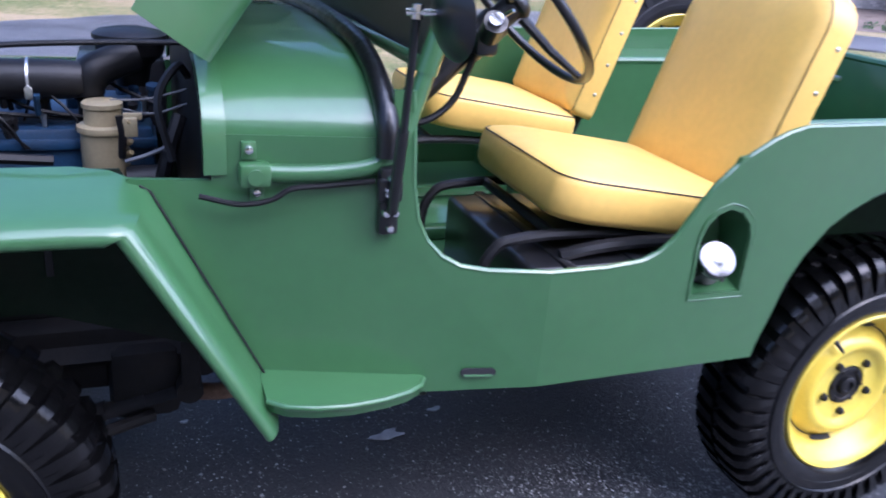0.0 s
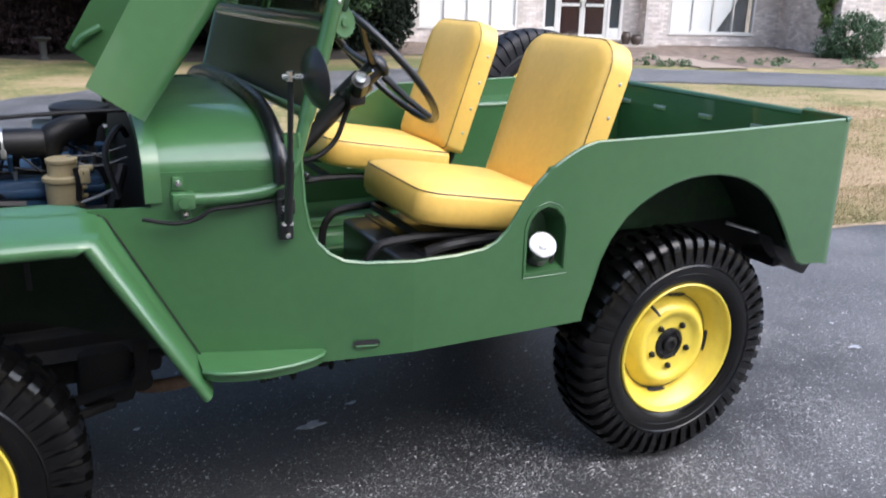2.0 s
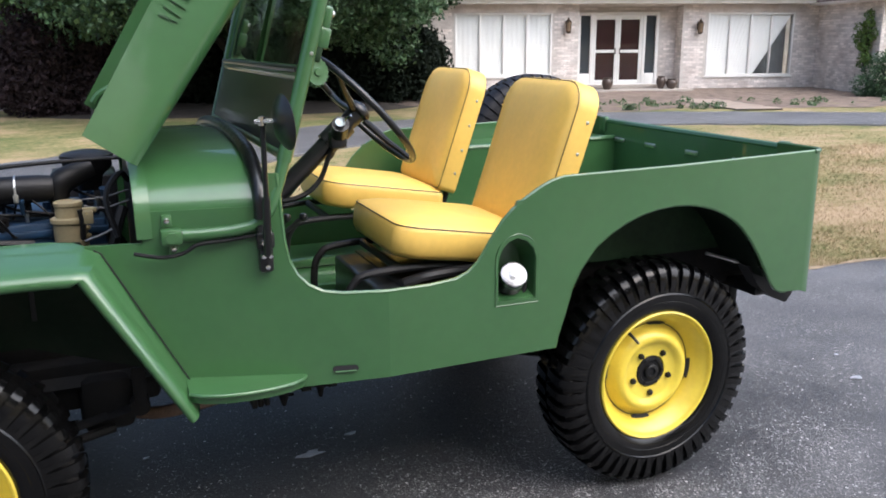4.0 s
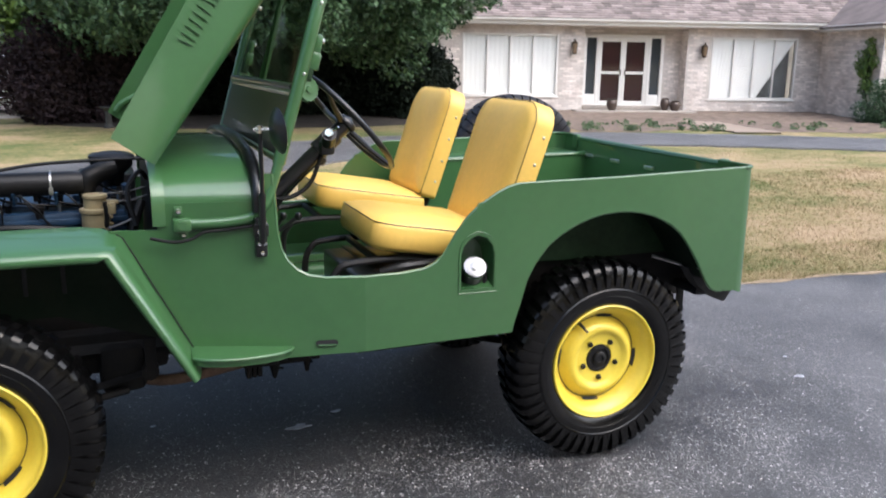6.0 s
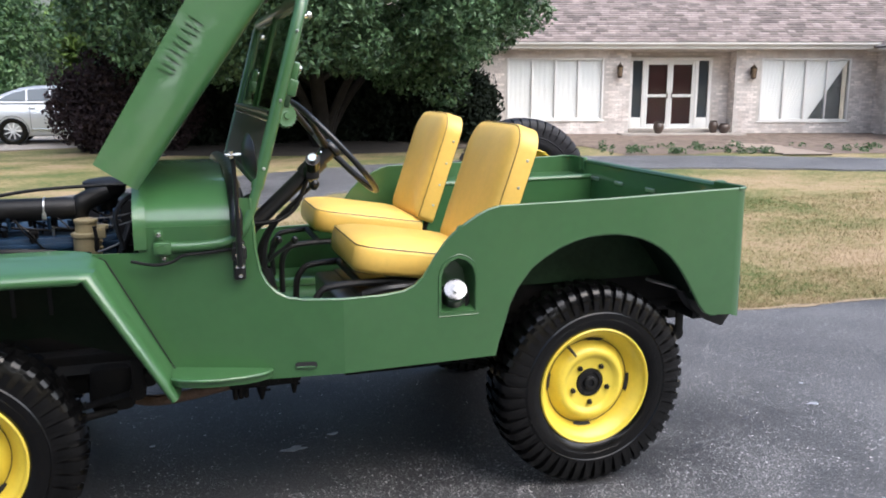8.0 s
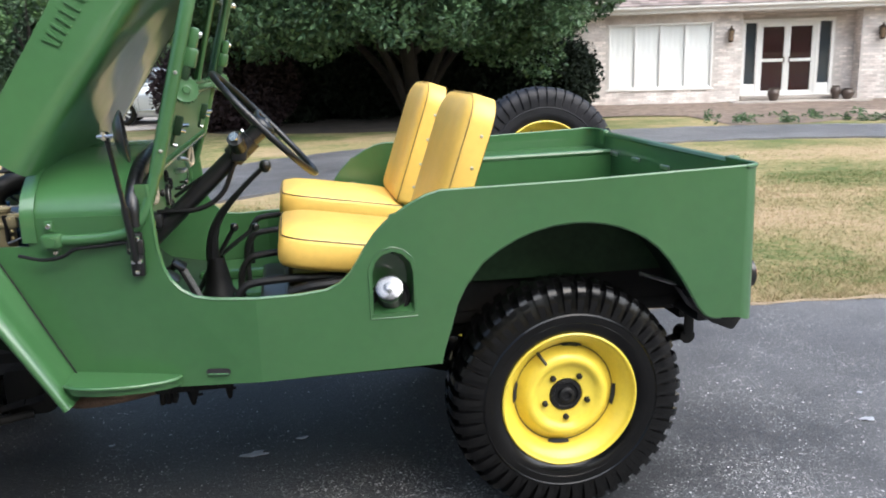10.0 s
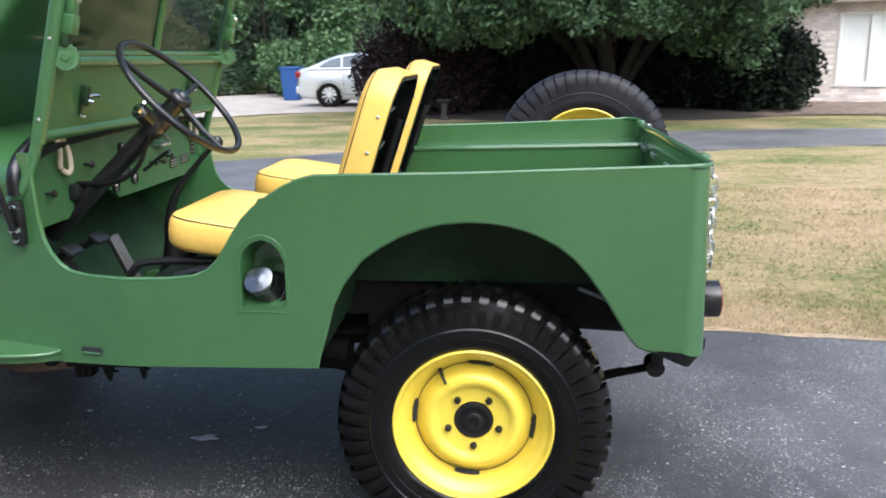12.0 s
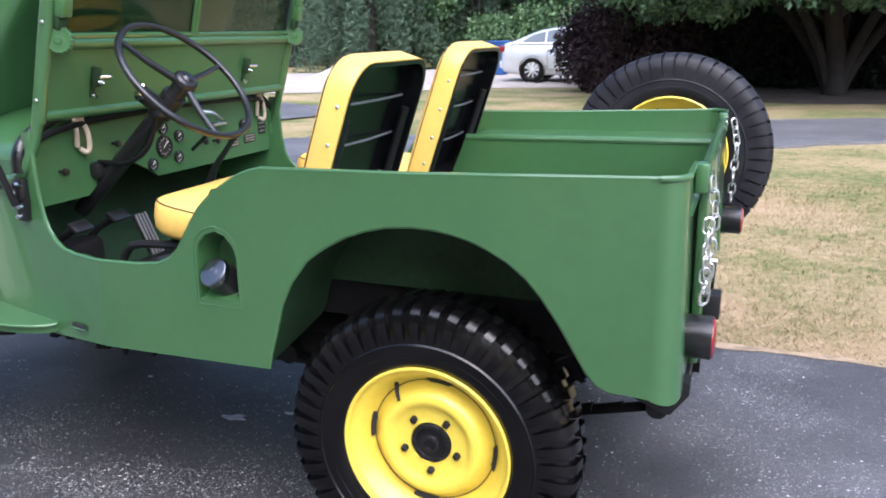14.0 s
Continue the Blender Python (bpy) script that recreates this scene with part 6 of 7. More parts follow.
# entry: white surround, two storm doors, side lights
d0, d1, dz0, dz1 = 0.0, 2.58, 0.27, 2.44
bm = NB()
bx(bm, (d0, 0.43, dz1 - 0.10), (d1, 0.58, dz1), 0.008)
surround = part("door_surround", bm, WHITE, house)
for nm, lo, hi in (("jamb", (d0, 0.44, dz0), (d0 + 0.09, 0.58, dz1 - 0.1)), ("jamb", (d1 - 0.09, 0.44, dz0), (d1, 0.58, dz1 - 0.1)), ("post", (0.40, 0.45, dz0), (0.50, 0.57, dz1 - 0.1)), ("post", (2.06, 0.45, dz0), (2.17, 0.57, dz1 - 0.1)), ("side_panel", (d0 + 0.09, 0.46, dz0), (0.40, 0.56, dz0 + 0.32)), ("side_panel", (2.17, 0.46, dz0), (d1 - 0.09, 0.56, dz0 + 0.32)), ("threshold", (d0, 0.40, dz0 - 0.04), (d1, 0.58, dz0))):
    bm = NB()
    bx(bm, lo, hi, 0.006)
    part(nm, bm, WHITE, surround)
for a, b in ((0.09, 0.40), (2.17, 2.49)):
    bm = NB()
    bx(bm, (a, 0.52, dz0 + 0.32), (b, 0.53, dz1 - 0.1))
    part("side_light", bm, CARGLASS, surround)
for a, b, hx in ((0.50, 1.28, 1.21), (1.28, 2.06, 1.35)):
    bm = NB()
    bx(bm, (a, 0.47, dz0), (a + 0.09, 0.51, dz1 - 0.10), 0.006)
    bx(bm, (b - 0.09, 0.47, dz0), (b, 0.51, dz1 - 0.10), 0.006)
    for z0, z1 in ((dz0, dz0 + 0.12), (1.22, 1.31), (dz1 - 0.22, dz1 - 0.10)):
        bx(bm, (a + 0.09, 0.47, z0), (b - 0.09, 0.51, z1), 0.004)
    leaf = part("door", bm, WHITE, house, "white storm door")
    bm = NB()
    bx(bm, (a + 0.09, 0.53, dz0), (b - 0.09, 0.545, dz1 - 0.1))
    part("inner_door", bm, DOORWOOD, leaf, "dark red inner door")
    for z0, z1 in ((dz0 + 0.12, 1.22), (1.31, dz1 - 0.22)):
        bm = NB()
        bx(bm, (a + 0.085, 0.488, z0), (b - 0.085, 0.492, z1))
        part("pane", bm, DOORPANE, leaf)
    bm = NB()
    bx(bm, (hx - 0.015, 0.44, 1.18), (hx + 0.015, 0.475, 1.36), 0.006)
    part("door_handle", bm, LAMPMETAL, leaf)

# eaves, gutter, roof
bm = NB()
bx(bm, (H0 - 0.4, -0.50, 2.66), (H1 - 0.02, 0.02, 2.70))
bx(bm, (H0 - 0.4, -0.52, 2.68), (H1 - 0.02, -0.48, 2.84))
part("soffit", bm, WHITE, house)
bm = NB()
gp = [(-0.52, 2.86), (-0.64, 2.86), (-0.645, 2.80), (-0.60, 2.755), (-0.52, 2.75)]
A = [bm.verts.new((H0 - 0.4, y, z)) for y, z in gp]
B = [bm.verts.new((H1 + 0.45, y, z)) for y, z in gp]
for i in range(len(gp) - 1):
    bm.faces.new((A[i], A[i + 1], B[i + 1], B[i]))
bm.faces.new(A)
bm.faces.new(B[::-1])
bx(bm, (H1 - 0.06, -0.40, 2.50), (H1 + 0.02, -0.32, 2.76), 0.01)
part("gutter", bm, WHITE, house, "white gutter")
PITCH = 0.62
bm = NB()
RIDGE = 4.6
prof = [(-0.60, 2.80), (RIDGE, 2.80 + PITCH * (RIDGE + 0.6)), (9.8, 2.80)]
for (ya, za), (yb, zb) in zip(prof, prof[1:]):
    bm.faces.new([bm.verts.new(p) for p in ((H0 - 0.5, ya, za), (H1 + (0.45 if ya < 0 else 5.6), ya, za), (H1 + 5.6, yb, zb), (H0 - 0.5, yb, zb))])
part("roof", thicken(bm, 0.05), SHINGLE, house, "weathered brown shingle roof", smooth=0)


def shingles(x0, x1, y0, z0, run, parent, hip=0.0):
    """Overlapping tabs laid in courses up the slope, joined."""
    V, F = [], []
    rng = random.Random(5)
    L = math.hypot(1, PITCH)
    ex = 0.145
    n = int(run * L / ex)
    for r in range(n):
        t = r * ex / L
        s = x0 - rng.random() * 0.3
        xe = x1 - hip * t
        while s < xe:
            w = 0.22 + rng.random() * 0.16
            a, b = max(s, x0), min(s + w - 0.012, xe)
            s += w
            if b - a < 0.04:
                continue
            lift = 0.012 + rng.random() * 0.014
            y1, y2 = y0 + t, y0 + t + (ex * 1.12) / L
            za, zb = z0 + PITCH * t, z0 + PITCH * (t + (ex * 1.12) / L)
            i = len(V)
            V += [(a, y1, za + lift + 0.012), (b, y1, za + lift + 0.012), (b, y2, zb + 0.008), (a, y2, zb + 0.008), (a, y1, za), (b, y1, za)]
            F += [(i, i + 1, i + 2, i + 3), (i + 4, i + 5, i + 1, i)]
    return tagged(raw("shingle", V, F, SHINGLE, parent), kind="stuff")


shingles(H0 - 0.5, H1 + 0.5, -0.66, 2.85, 5.2, house, -0.95)

# projecting wing on the right, with its own eaves
WP = -3.2
bm = NB()
bx(bm, (H1, WP, -0.4), (H1 + 8.0, WP + 0.25, TOP - 0.1))
bx(bm, (H1, WP + 0.25, -0.4), (H1 + 0.25, 0.25, TOP - 0.1))
part("wing_wall", bm, MORTAR, house, smooth=0)
wall_bricks("brickwork", (H1, WP, -0.1), (1, 0, 0), 8.0, (0.0, TOP), [], house)
wall_bricks("brickwork", (H1, 0.0, -0.1), (0, -1, 0), -WP, (0.0, TOP), [], house)
bm = NB()
bx(bm, (H1 - 0.35, WP - 0.45, 2.60), (H1 + 8.4, 0.0, 2.66))
bx(bm, (H1 - 0.40, WP - 0.50, 2.62), (H1 + 8.4, WP - 0.44, 2.76), 0.01)
bx(bm, (H1 - 0.42, WP - 0.50, 2.62), (H1 - 0.36, -0.66, 2.76), 0.01)
part("wing_soffit", bm, WHITE, house)
bm = NB()
wz = 2.72 + PITCH * 4.2
w0, w1 = bm.verts.new((H1 - 0.45, WP - 0.55, 2.72)), bm.verts.new((H1 + 7.95, WP - 0.55, 2.72))
w2, w3 = bm.verts.new((H1 + 3.75, WP + 3.65, wz)), bm.verts.new((H1 + 3.75, 4.0, wz))
w4, w5 = bm.verts.new((H1 - 0.45, -0.5, 2.72)), bm.verts.new((H1 + 7.95, 4.0, 2.72))
bm.faces.new((w0, w1, w2))
bm.faces.new((w4, w0, w2, w3))
bm.faces.new((w1, w5, w3, w2))
part("wing_roof", thicken(bm, 0.05), SHINGLE, house, smooth=0)

# porch and its step
bm = NB()
bx(bm, (-0.45, -0.75, 0.0), (3.35, 0.55, 0.14), 0.02)
bx(bm, (d0 - 0.05, 0.1, 0.14), (d1 + 0.05, 0.55, 0.25), 0.02)
part("porch_slab", bm, CONCRETE, house, "worn concrete porch slab")


def wall_lantern(s, z):
    base = thing("wall_lantern", "aged bronze carriage lantern on the brick wall", "lantern", "entry lanterns")
    base.matrix_world = HOUSE @ Matrix.Translation((s, -0.01, z))
    bm = NB()
    bx(bm, (-0.05, -0.02, -0.12), (0.05, 0.0, 0.12), 0.01)
    tube(bm, [(0, -0.01, 0.06), (0, -0.10, 0.16), (0, -0.16, 0.14)], 0.012, 8, k=4)
    part("bracket", bm, LAMPMETAL, base)
    bm = NB()
    lathe(bm, [(0.0, 0.22), (0.02, 0.20), (0.03, 0.16), (0.11, 0.08), (0.10, 0.07)], Matrix.Translation((0, -0.16, 0)), 8)
    lathe(bm, [(0.07, -0.22), (0.09, -0.20), (0.05, -0.25), (0.0, -0.26)], Matrix.Translation((0, -0.16, 0)), 8)
    for i in range(4):
        a = radians(45 + 90 * i)
        tube(bm, [(0.095 * math.cos(a), -0.16 + 0.095 * math.sin(a), 0.075), (0.075 * math.cos(a), -0.16 + 0.075 * math.sin(a), -0.20)], 0.008, 6)
    part("cage", bm, LAMPMETAL, base)
    bm = NB()
    lathe(bm, [(0.085, 0.07), (0.066, -0.20)], Matrix.Translation((0, -0.16, 0)), 8)
    part("lantern_glass", bm, mat("amber_glass", (0.20, 0.14, 0.09), 0.2), base)


wall_lantern(-0.46, 2.06)
wall_lantern(3.66, 2.02)


def pot(s, y, r, h, z):
    base = thing("flower_pot", "round dark glazed pot standing on the porch", "pot", "porch pots")
    base.matrix_world = HOUSE @ Matrix.Translation((s, y, z))
    bm = NB()
    lathe(bm, [(0.0, 0.0), (r * 0.55, 0.0), (r * 0.62, h * 0.06), (r * 0.95, h * 0.42), (r, h * 0.6), (r * 0.82, h * 0.84), (r * 0.66, h * 0.9), (r * 0.8, h), (r * 0.72, h), (r * 0.6, h * 0.88), (0.0, h * 0.85)], None, 24)
    part("pot_body", bm, TERRACOTTA, base)


pot(0.74, -0.40, 0.17, 0.36, 0.14)
pot(2.52, -0.15, 0.15, 0.38, 0.14)
pot(2.80, -0.30, 0.18, 0.30, 0.14)

# bed and path before the house
bm = NB()
for j in range(1):
    L, R = [], []
    for i in range(60):
        s = -7.0 + i * 0.36
        edge = -6.9 + 0.35 * math.sin(s * 1.1) + 0.15 * math.sin(s * 3.7) if s > -2.2 else -4.2 + 0.4 * math.sin(s * 1.3)
        col = []
        for k in range(15):
            y = 0.02 + (edge - 0.02) * k / 14
            q = HOUSE @ Vector((s, y, 0))
            up = 0.10 * max(0.0, 1 + y / 4.5) + 0.035 * (math.sin(s * 5.3 + k * 2.1) * math.sin(s * 2.9 - k * 1.7) if 0 < k < 14 else 0)
            col.append((q.x, q.y, gz(q.y) + up + (-0.012 if k < 14 else -0.02)))
        L.append(col)
    vs = [[bm.verts.new(p) for p in c] for c in L]
    for a, b in zip(vs, vs[1:]):
        for k in range(14):
            bm.faces.new((a[k], b[k], b[k + 1], a[k + 1]))
tagged(part("planting_bed", bm, SOIL), "bare brown mulch bed along the house", "bed", kind="structure")
ribbon("front_path", [tuple((HOUSE @ Vector(p))[:2]) for p in ((2.0, -0.8, 0), (2.05, -2.2, 0), (2.1, -4.0, 0), (2.05, -5.6, 0), (2.05, -7.6, 0))], 1.1, PATHSTONE, "worn tan concrete path to the door", "path", 0.006)

# dark ellipse laid on the lawn as the shade below the spreading tree
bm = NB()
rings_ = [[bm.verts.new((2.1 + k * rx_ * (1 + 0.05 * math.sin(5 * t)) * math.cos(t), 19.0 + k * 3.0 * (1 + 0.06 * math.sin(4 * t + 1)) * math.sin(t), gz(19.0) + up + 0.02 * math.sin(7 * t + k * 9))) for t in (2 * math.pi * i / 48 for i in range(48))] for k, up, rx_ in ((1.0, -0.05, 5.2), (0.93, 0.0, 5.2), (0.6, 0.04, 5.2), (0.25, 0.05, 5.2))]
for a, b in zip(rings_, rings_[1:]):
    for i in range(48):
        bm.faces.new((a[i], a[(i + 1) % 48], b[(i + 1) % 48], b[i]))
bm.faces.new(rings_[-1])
tagged(part("tree_bed", bm, TREE_SHADE), "dark ground patch painted as shade under the spreading tree", "bed", kind="structure")

# ---------------------------------------------------------------- foliage
def leaf_cloud(clumps, count, size, seed, up=0.35, aspect=0.45, skin=0.55, zmin=None):
    """Small folded leaves round a set of clumps (x, y, z, r)."""
    rng = np.random.default_rng(seed)
    c = np.array(clumps, float)
    w = c[:, 3] ** 2
    idx = rng.choice(len(c), count, p=w / w.sum())
    d = rng.normal(size=(count, 3))
    d /= np.linalg.norm(d, axis=1)[:, None]
    rad = c[idx, 3] * (skin + (1 - skin) * rng.random(count) ** 0.5) * (0.86 + 0.3 * rng.random(count))
    p = c[idx, :3] + d * rad[:, None]
    if zmin is not None:
        p = p[p[:, 2] > zmin]
        d = d[: len(p)]
    n = len(p)
    t = rng.normal(size=(n, 3)) + d[:n] * 0.4 + [0, 0, -0.2]
    t /= np.linalg.norm(t, axis=1)[:, None]
    b = np.cross(t, rng.normal(size=(n, 3)) * 0.6 + [0, 0, 1.0 * up + 0.3])
    b /= np.linalg.norm(b, axis=1)[:, None]
    s = size * (0.6 + 0.8 * rng.random(n))[:, None]
    nn = np.cross(t, b)
    v = np.stack([p - t * s * 0.5, p + b * s * aspect * 0.5 + nn * s * 0.08, p + t * s * 0.5, p - b * s * aspect * 0.5 + nn * s * 0.08], 1).reshape(-1, 3)
    f = np.arange(4 * n).reshape(-1, 4)
    return v.tolist(), f.tolist()


def crown_clumps(centre, radii, n, r, seed, flat_bottom=None, fill=0.25, skirt=None):
    rng = np.random.default_rng(seed)
    out = []
    while len(out) < n:
        d = rng.normal(size=3)
        d /= np.linalg.norm(d)
        k = 1.0 if rng.random() > fill else rng.random() ** 0.4
        k *= 0.82 + 0.26 * rng.random()
        p = np.array(centre) + d * np.array(radii) * k
        low = flat_bottom if skirt is None or p[0] < skirt[0] else skirt[1]
        if flat_bottom is not None and p[2] < low + 0.5 * rng.random():
            continue
        out.append((*p, r * (0.6 + 0.8 * rng.random())))
    return out


def tree(name, label, base, trunk_h, trunk_r, centre, radii, n, r, leaves, size, material, seed, flat=None, limbs=7, aspect=0.45, zmin=None, stems=0, skirt=None):
    t = thing(name, label, "tree")
    rng = random.Random(seed)
    b = Vector(base)
    c = Vector(centre)
    bm = NB()
    top = Vector((c.x, c.y, b.z + trunk_h))
    tube(bm, [b - Vector((0, 0, 0.2)), b + (top - b) * 0.3 + Vector((0.06, 0.04, 0)), top, c + Vector((0, 0, radii[2] * 0.5))], [trunk_r * 1.35, trunk_r, trunk_r * 0.8, trunk_r * 0.2], 10, k=4)
    part("trunk", bm, BARK, t)
    for i in range(limbs):
        a = 2 * math.pi * (i + rng.random() * 0.6) / limbs
        st = b + (top - b) * (0.55 + 0.5 * rng.random())
        en = c + Vector((math.cos(a) * radii[0] * 0.75, math.sin(a) * radii[1] * 0.75, radii[2] * (rng.random() - 0.35)))
        md = (st + en) / 2 + Vector((0, 0, 0.35))
        bm = NB()
        tube(bm, [st, md, en], [trunk_r * 0.45, trunk_r * 0.25, trunk_r * 0.06], 7, k=5)
        part("limb", bm, BARK, t)
    for i in range(stems):
        a = 2 * math.pi * (i + 0.3 * rng.random()) / stems
        bm = NB()
        tube(bm, [b - Vector((0, 0, 0.1)), b + Vector((0.5 * math.cos(a), 0.4 * math.sin(a), 0.9)), b + Vector((1.3 * math.cos(a), 1.0 * math.sin(a), 1.9)), b + Vector((2.4 * math.cos(a), 1.8 * math.sin(a), 2.8))], [trunk_r * 0.8, trunk_r * 0.6, trunk_r * 0.45, trunk_r * 0.2], 8, k=4)
        part("stem", bm, BARK, t)
    V, F = leaf_cloud(crown_clumps(centre, radii, n, r, seed, flat, skirt=skirt), leaves, size, seed + 1, aspect=aspect, zmin=zmin)
    tagged(raw("crown", V, F, material, t), kind="stuff")
    return t


def shrub(name, label, centre, radii, n, r, leaves, size, material, seed, group=""):
    t = thing(name, label, "shrub", group)
    z0 = centre[2] - radii[2]
    for i in range(4):
        bm = NB()
        a = 1.57 * i + seed
        tube(bm, [(centre[0], centre[1], z0 - 0.1), (centre[0] + radii[0] * 0.25 * math.cos(a), centre[1] + radii[1] * 0.25 * math.sin(a), centre[2]), (centre[0] + radii[0] * 0.5 * math.cos(a), centre[1] + radii[1] * 0.5 * math.sin(a), centre[2] + radii[2] * 0.5)], [0.05, 0.03, 0.01], 6, k=3)
        part("stem", bm, BARK, t)
    V, F = leaf_cloud(crown_clumps(centre, radii, n, r, seed, None, 0.35), leaves, size, seed + 1, zmin=z0 + 0.02)
    tagged(raw("foliage", V, F, material, t), kind="stuff")
    return t


tree("spreading_tree", "broad dense dark green tree with drooping skirts on the lawn", (2.3, 18.2, -0.13), 2.4, 0.20, (2.0, 17.2, 3.9), (5.25, 4.1, 2.75), 520, 0.50, 190000, 0.135, LEAF_CROWN, 11, flat=1.75, limbs=9, stems=5, aspect=0.5, skirt=(5.0, 1.1))
# near-black shrubs added as the dark shade beneath the crown
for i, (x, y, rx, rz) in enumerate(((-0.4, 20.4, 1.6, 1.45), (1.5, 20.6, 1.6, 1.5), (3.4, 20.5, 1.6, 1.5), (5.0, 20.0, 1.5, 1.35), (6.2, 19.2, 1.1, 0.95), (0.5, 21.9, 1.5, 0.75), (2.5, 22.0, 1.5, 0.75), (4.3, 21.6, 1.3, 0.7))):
    shrub("shade_shrub", "low near-black shrub standing in for deep shade under the tree", (x, y, rz - 0.15), (rx, 1.1, rz), 110, 0.40, 15000, 0.17, SHADE_LEAF, 40 + i, "shaded shrubs")
shrub("barberry_shrub", "dense dark purple-leaved shrub beside the parked car", (-2.2, 19.0, 0.98), (1.5, 1.2, 1.2), 150, 0.36, 30000, 0.12, LEAF_PURPLE, 61)
shrub("hedge_shrub", "rounded green shrub behind the parked car", (-7.0, 27.5, 0.8), (1.9, 1.4, 1.0), 90, 0.42, 9000, 0.17, LEAF_MID, 65)
shrub("corner_shrub", "clipped dark green shrub by the house wing", tuple(HOUSE @ Vector((7.55, -3.85, 0.52))), (0.78, 0.7, 0.62), 60, 0.22, 9000, 0.08, LEAF_DARK, 69)
shrub("climbing_vine", "thin green vine climbing the brick house wing", tuple(HOUSE @ Vector((7.45, -2.75, 1.62))), (0.10, 0.30, 0.85), 34, 0.12, 1900, 0.09, LEAF_LIGHT, 73)
for i, (x, y, h, rr) in enumerate(((-9.5, 32, 7.5, 2.6), (-13.6, 28.5, 7.0, 3.0), (-7.5, 35, 8.0, 2.6), (-20, 33, 8.5, 3.4))):
    t = thing("spruce_tree", "tall dark spruce with drooping branches behind the drive", "tree", "row of spruces")
    bm = NB()
    cyl(bm, (x, y, -0.4), (x, y, h), 0.22, 0.03, 10)
    part("trunk", bm, BARK, t)
    rng = random.Random(80 + i)
    cl = []
    for k in range(24):
        z = 0.9 + (h - 1.2) * k / 24
        R = rr * (1 - k / 24) ** 0.7
        for j in range(9):
            a = 2 * math.pi * (j / 9) + k * 0.7
            for q in (0.45, 0.75, 1.0):
                cl.append((x + math.cos(a) * R * q, y + math.sin(a) * R * q, z - 0.55 * q * R * 0.5 + 0.2 * rng.random(), 0.34))
    V, F = leaf_cloud(cl, 16000, 0.26, 90 + i, aspect=0.22)
    tagged(raw("bough", V, F, NEEDLES, t), kind="stuff")
for i, (x, y, h, rr, mt) in enumerate(((1.5, 36, 7.5, 4.2, LEAF_MID), (-4.2, 41, 5.5, 2.2, LEAF_LIGHT), (-2.0, 39, 6.5, 2.2, LEAF_MID), (-11.8, 38, 7.5, 3.6, LEAF_LIGHT), (6.0, 39, 8, 4.4, LEAF_DARK), (-24, 39, 8.5, 4.6, LEAF_MID), (-17.5, 44, 9, 5, LEAF_DARK), (0.6, 44, 9, 4.6, LEAF_DARK), (-30, 36, 8, 5, LEAF_DARK), (-15, 47, 9.5, 5, LEAF_DARK), (-36, 44, 9.5, 5.5, LEAF_MID))):
    tree("woodland_tree", "leafy deciduous tree in the woods behind the drive", (x, y, -0.16), h * 0.35, 0.22, (x, y, h * 0.56), (rr, rr, h * 0.44), 120, 0.85, 13000, 0.34, mt, 100 + i, limbs=5, aspect=0.6)
tree("drive_tree", "light green leafy tree with low boughs behind the parked car", (-9.9, 31.2, -0.16), 1.6, 0.14, (-9.9, 30.9, 3.0), (4.2, 1.9, 3.0), 95, 0.74, 22000, 0.20, LEAF_MID, 121, flat=0.6, limbs=7, aspect=0.55)
# unseen trees beyond the pavement behind the camera, added to dim the near side
for i, (x, y, h, rr, mt) in enumerate(((-2.8, -10.6, 10, 3.4, LEAF_MID), (-8.6, -13.5, 11, 3.6, LEAF_DARK), (5.6, -13.0, 9, 3.4, LEAF_MID))):
    tree("unseen_tree", "unseen leafy tree beyond the asphalt, added to dim the near side", (x, y, -0.05), h * 0.35, 0.2, (x, y, h * 0.58), (rr, rr * 0.9, h * 0.42), 110, 0.85, 11000, 0.34, mt, 140 + i, limbs=5, aspect=0.6)
# understory that closes the wood
cl = []
rng = random.Random(3)
for i in range(260):
    x = -46 + 62 * rng.random()
    cl.append((x, 46 + 6 * rng.random() - 0.0, 0.3 + 2.6 * rng.random(), 1.0 + 0.6 * rng.random()))
V, F = leaf_cloud(cl, 26000, 0.45, 200, aspect=0.6)
tagged(raw("far_woods", V, F, LEAF_DARK), "dense dark green far woods", "woods", kind="stuff")

# ---------------------------------------------------------------- lawn blades
rng = np.random.default_rng(4)


LOOP_NEAR = [(p.x, p.y - 1.55) for p in smooth_path([(a, b, 0) for a, b in LOOP], 8)]
P = []
for n, x0, x1, y0, y1, bias in ((34000, -1.5, 6.5, 1.55, 2.6, 1.7), (100000, -4.5, 9.0, 1.6, 6.5, 1.3), (24000, -7.0, 10.0, 1.6, 9.5, 1.0)):
    x = rng.uniform(x0, x1, n)
    y = y0 + (y1 - y0) * rng.random(n) ** bias
    e = np.array([near_edge(v) for v in x])
    u = np.interp(x, [p[0] for p in LOOP_NEAR], [p[1] for p in LOOP_NEAR])
    k = (y > e - 0.03 + 0.05 * rng.random(n)) & (y < u + 0.06 * rng.random(n))
    P.append(np.stack([x[k], y[k]], 1))
P = np.concatenate(P)
n = len(P)
z = np.where(P[:, 1] > 2.5, -0.0085 * (P[:, 1] - 2.5), 0.0) - 0.032
far_ = np.clip((P[:, 1] - 1.6) / 5.0, 0, 1)
a = rng.uniform(0, 2 * np.pi, n)
edge_ = P[:, 1] - np.interp(P[:, 0], [-7 + 0.1 * i for i in range(180)], [near_edge(-7 + 0.1 * i) for i in range(180)])
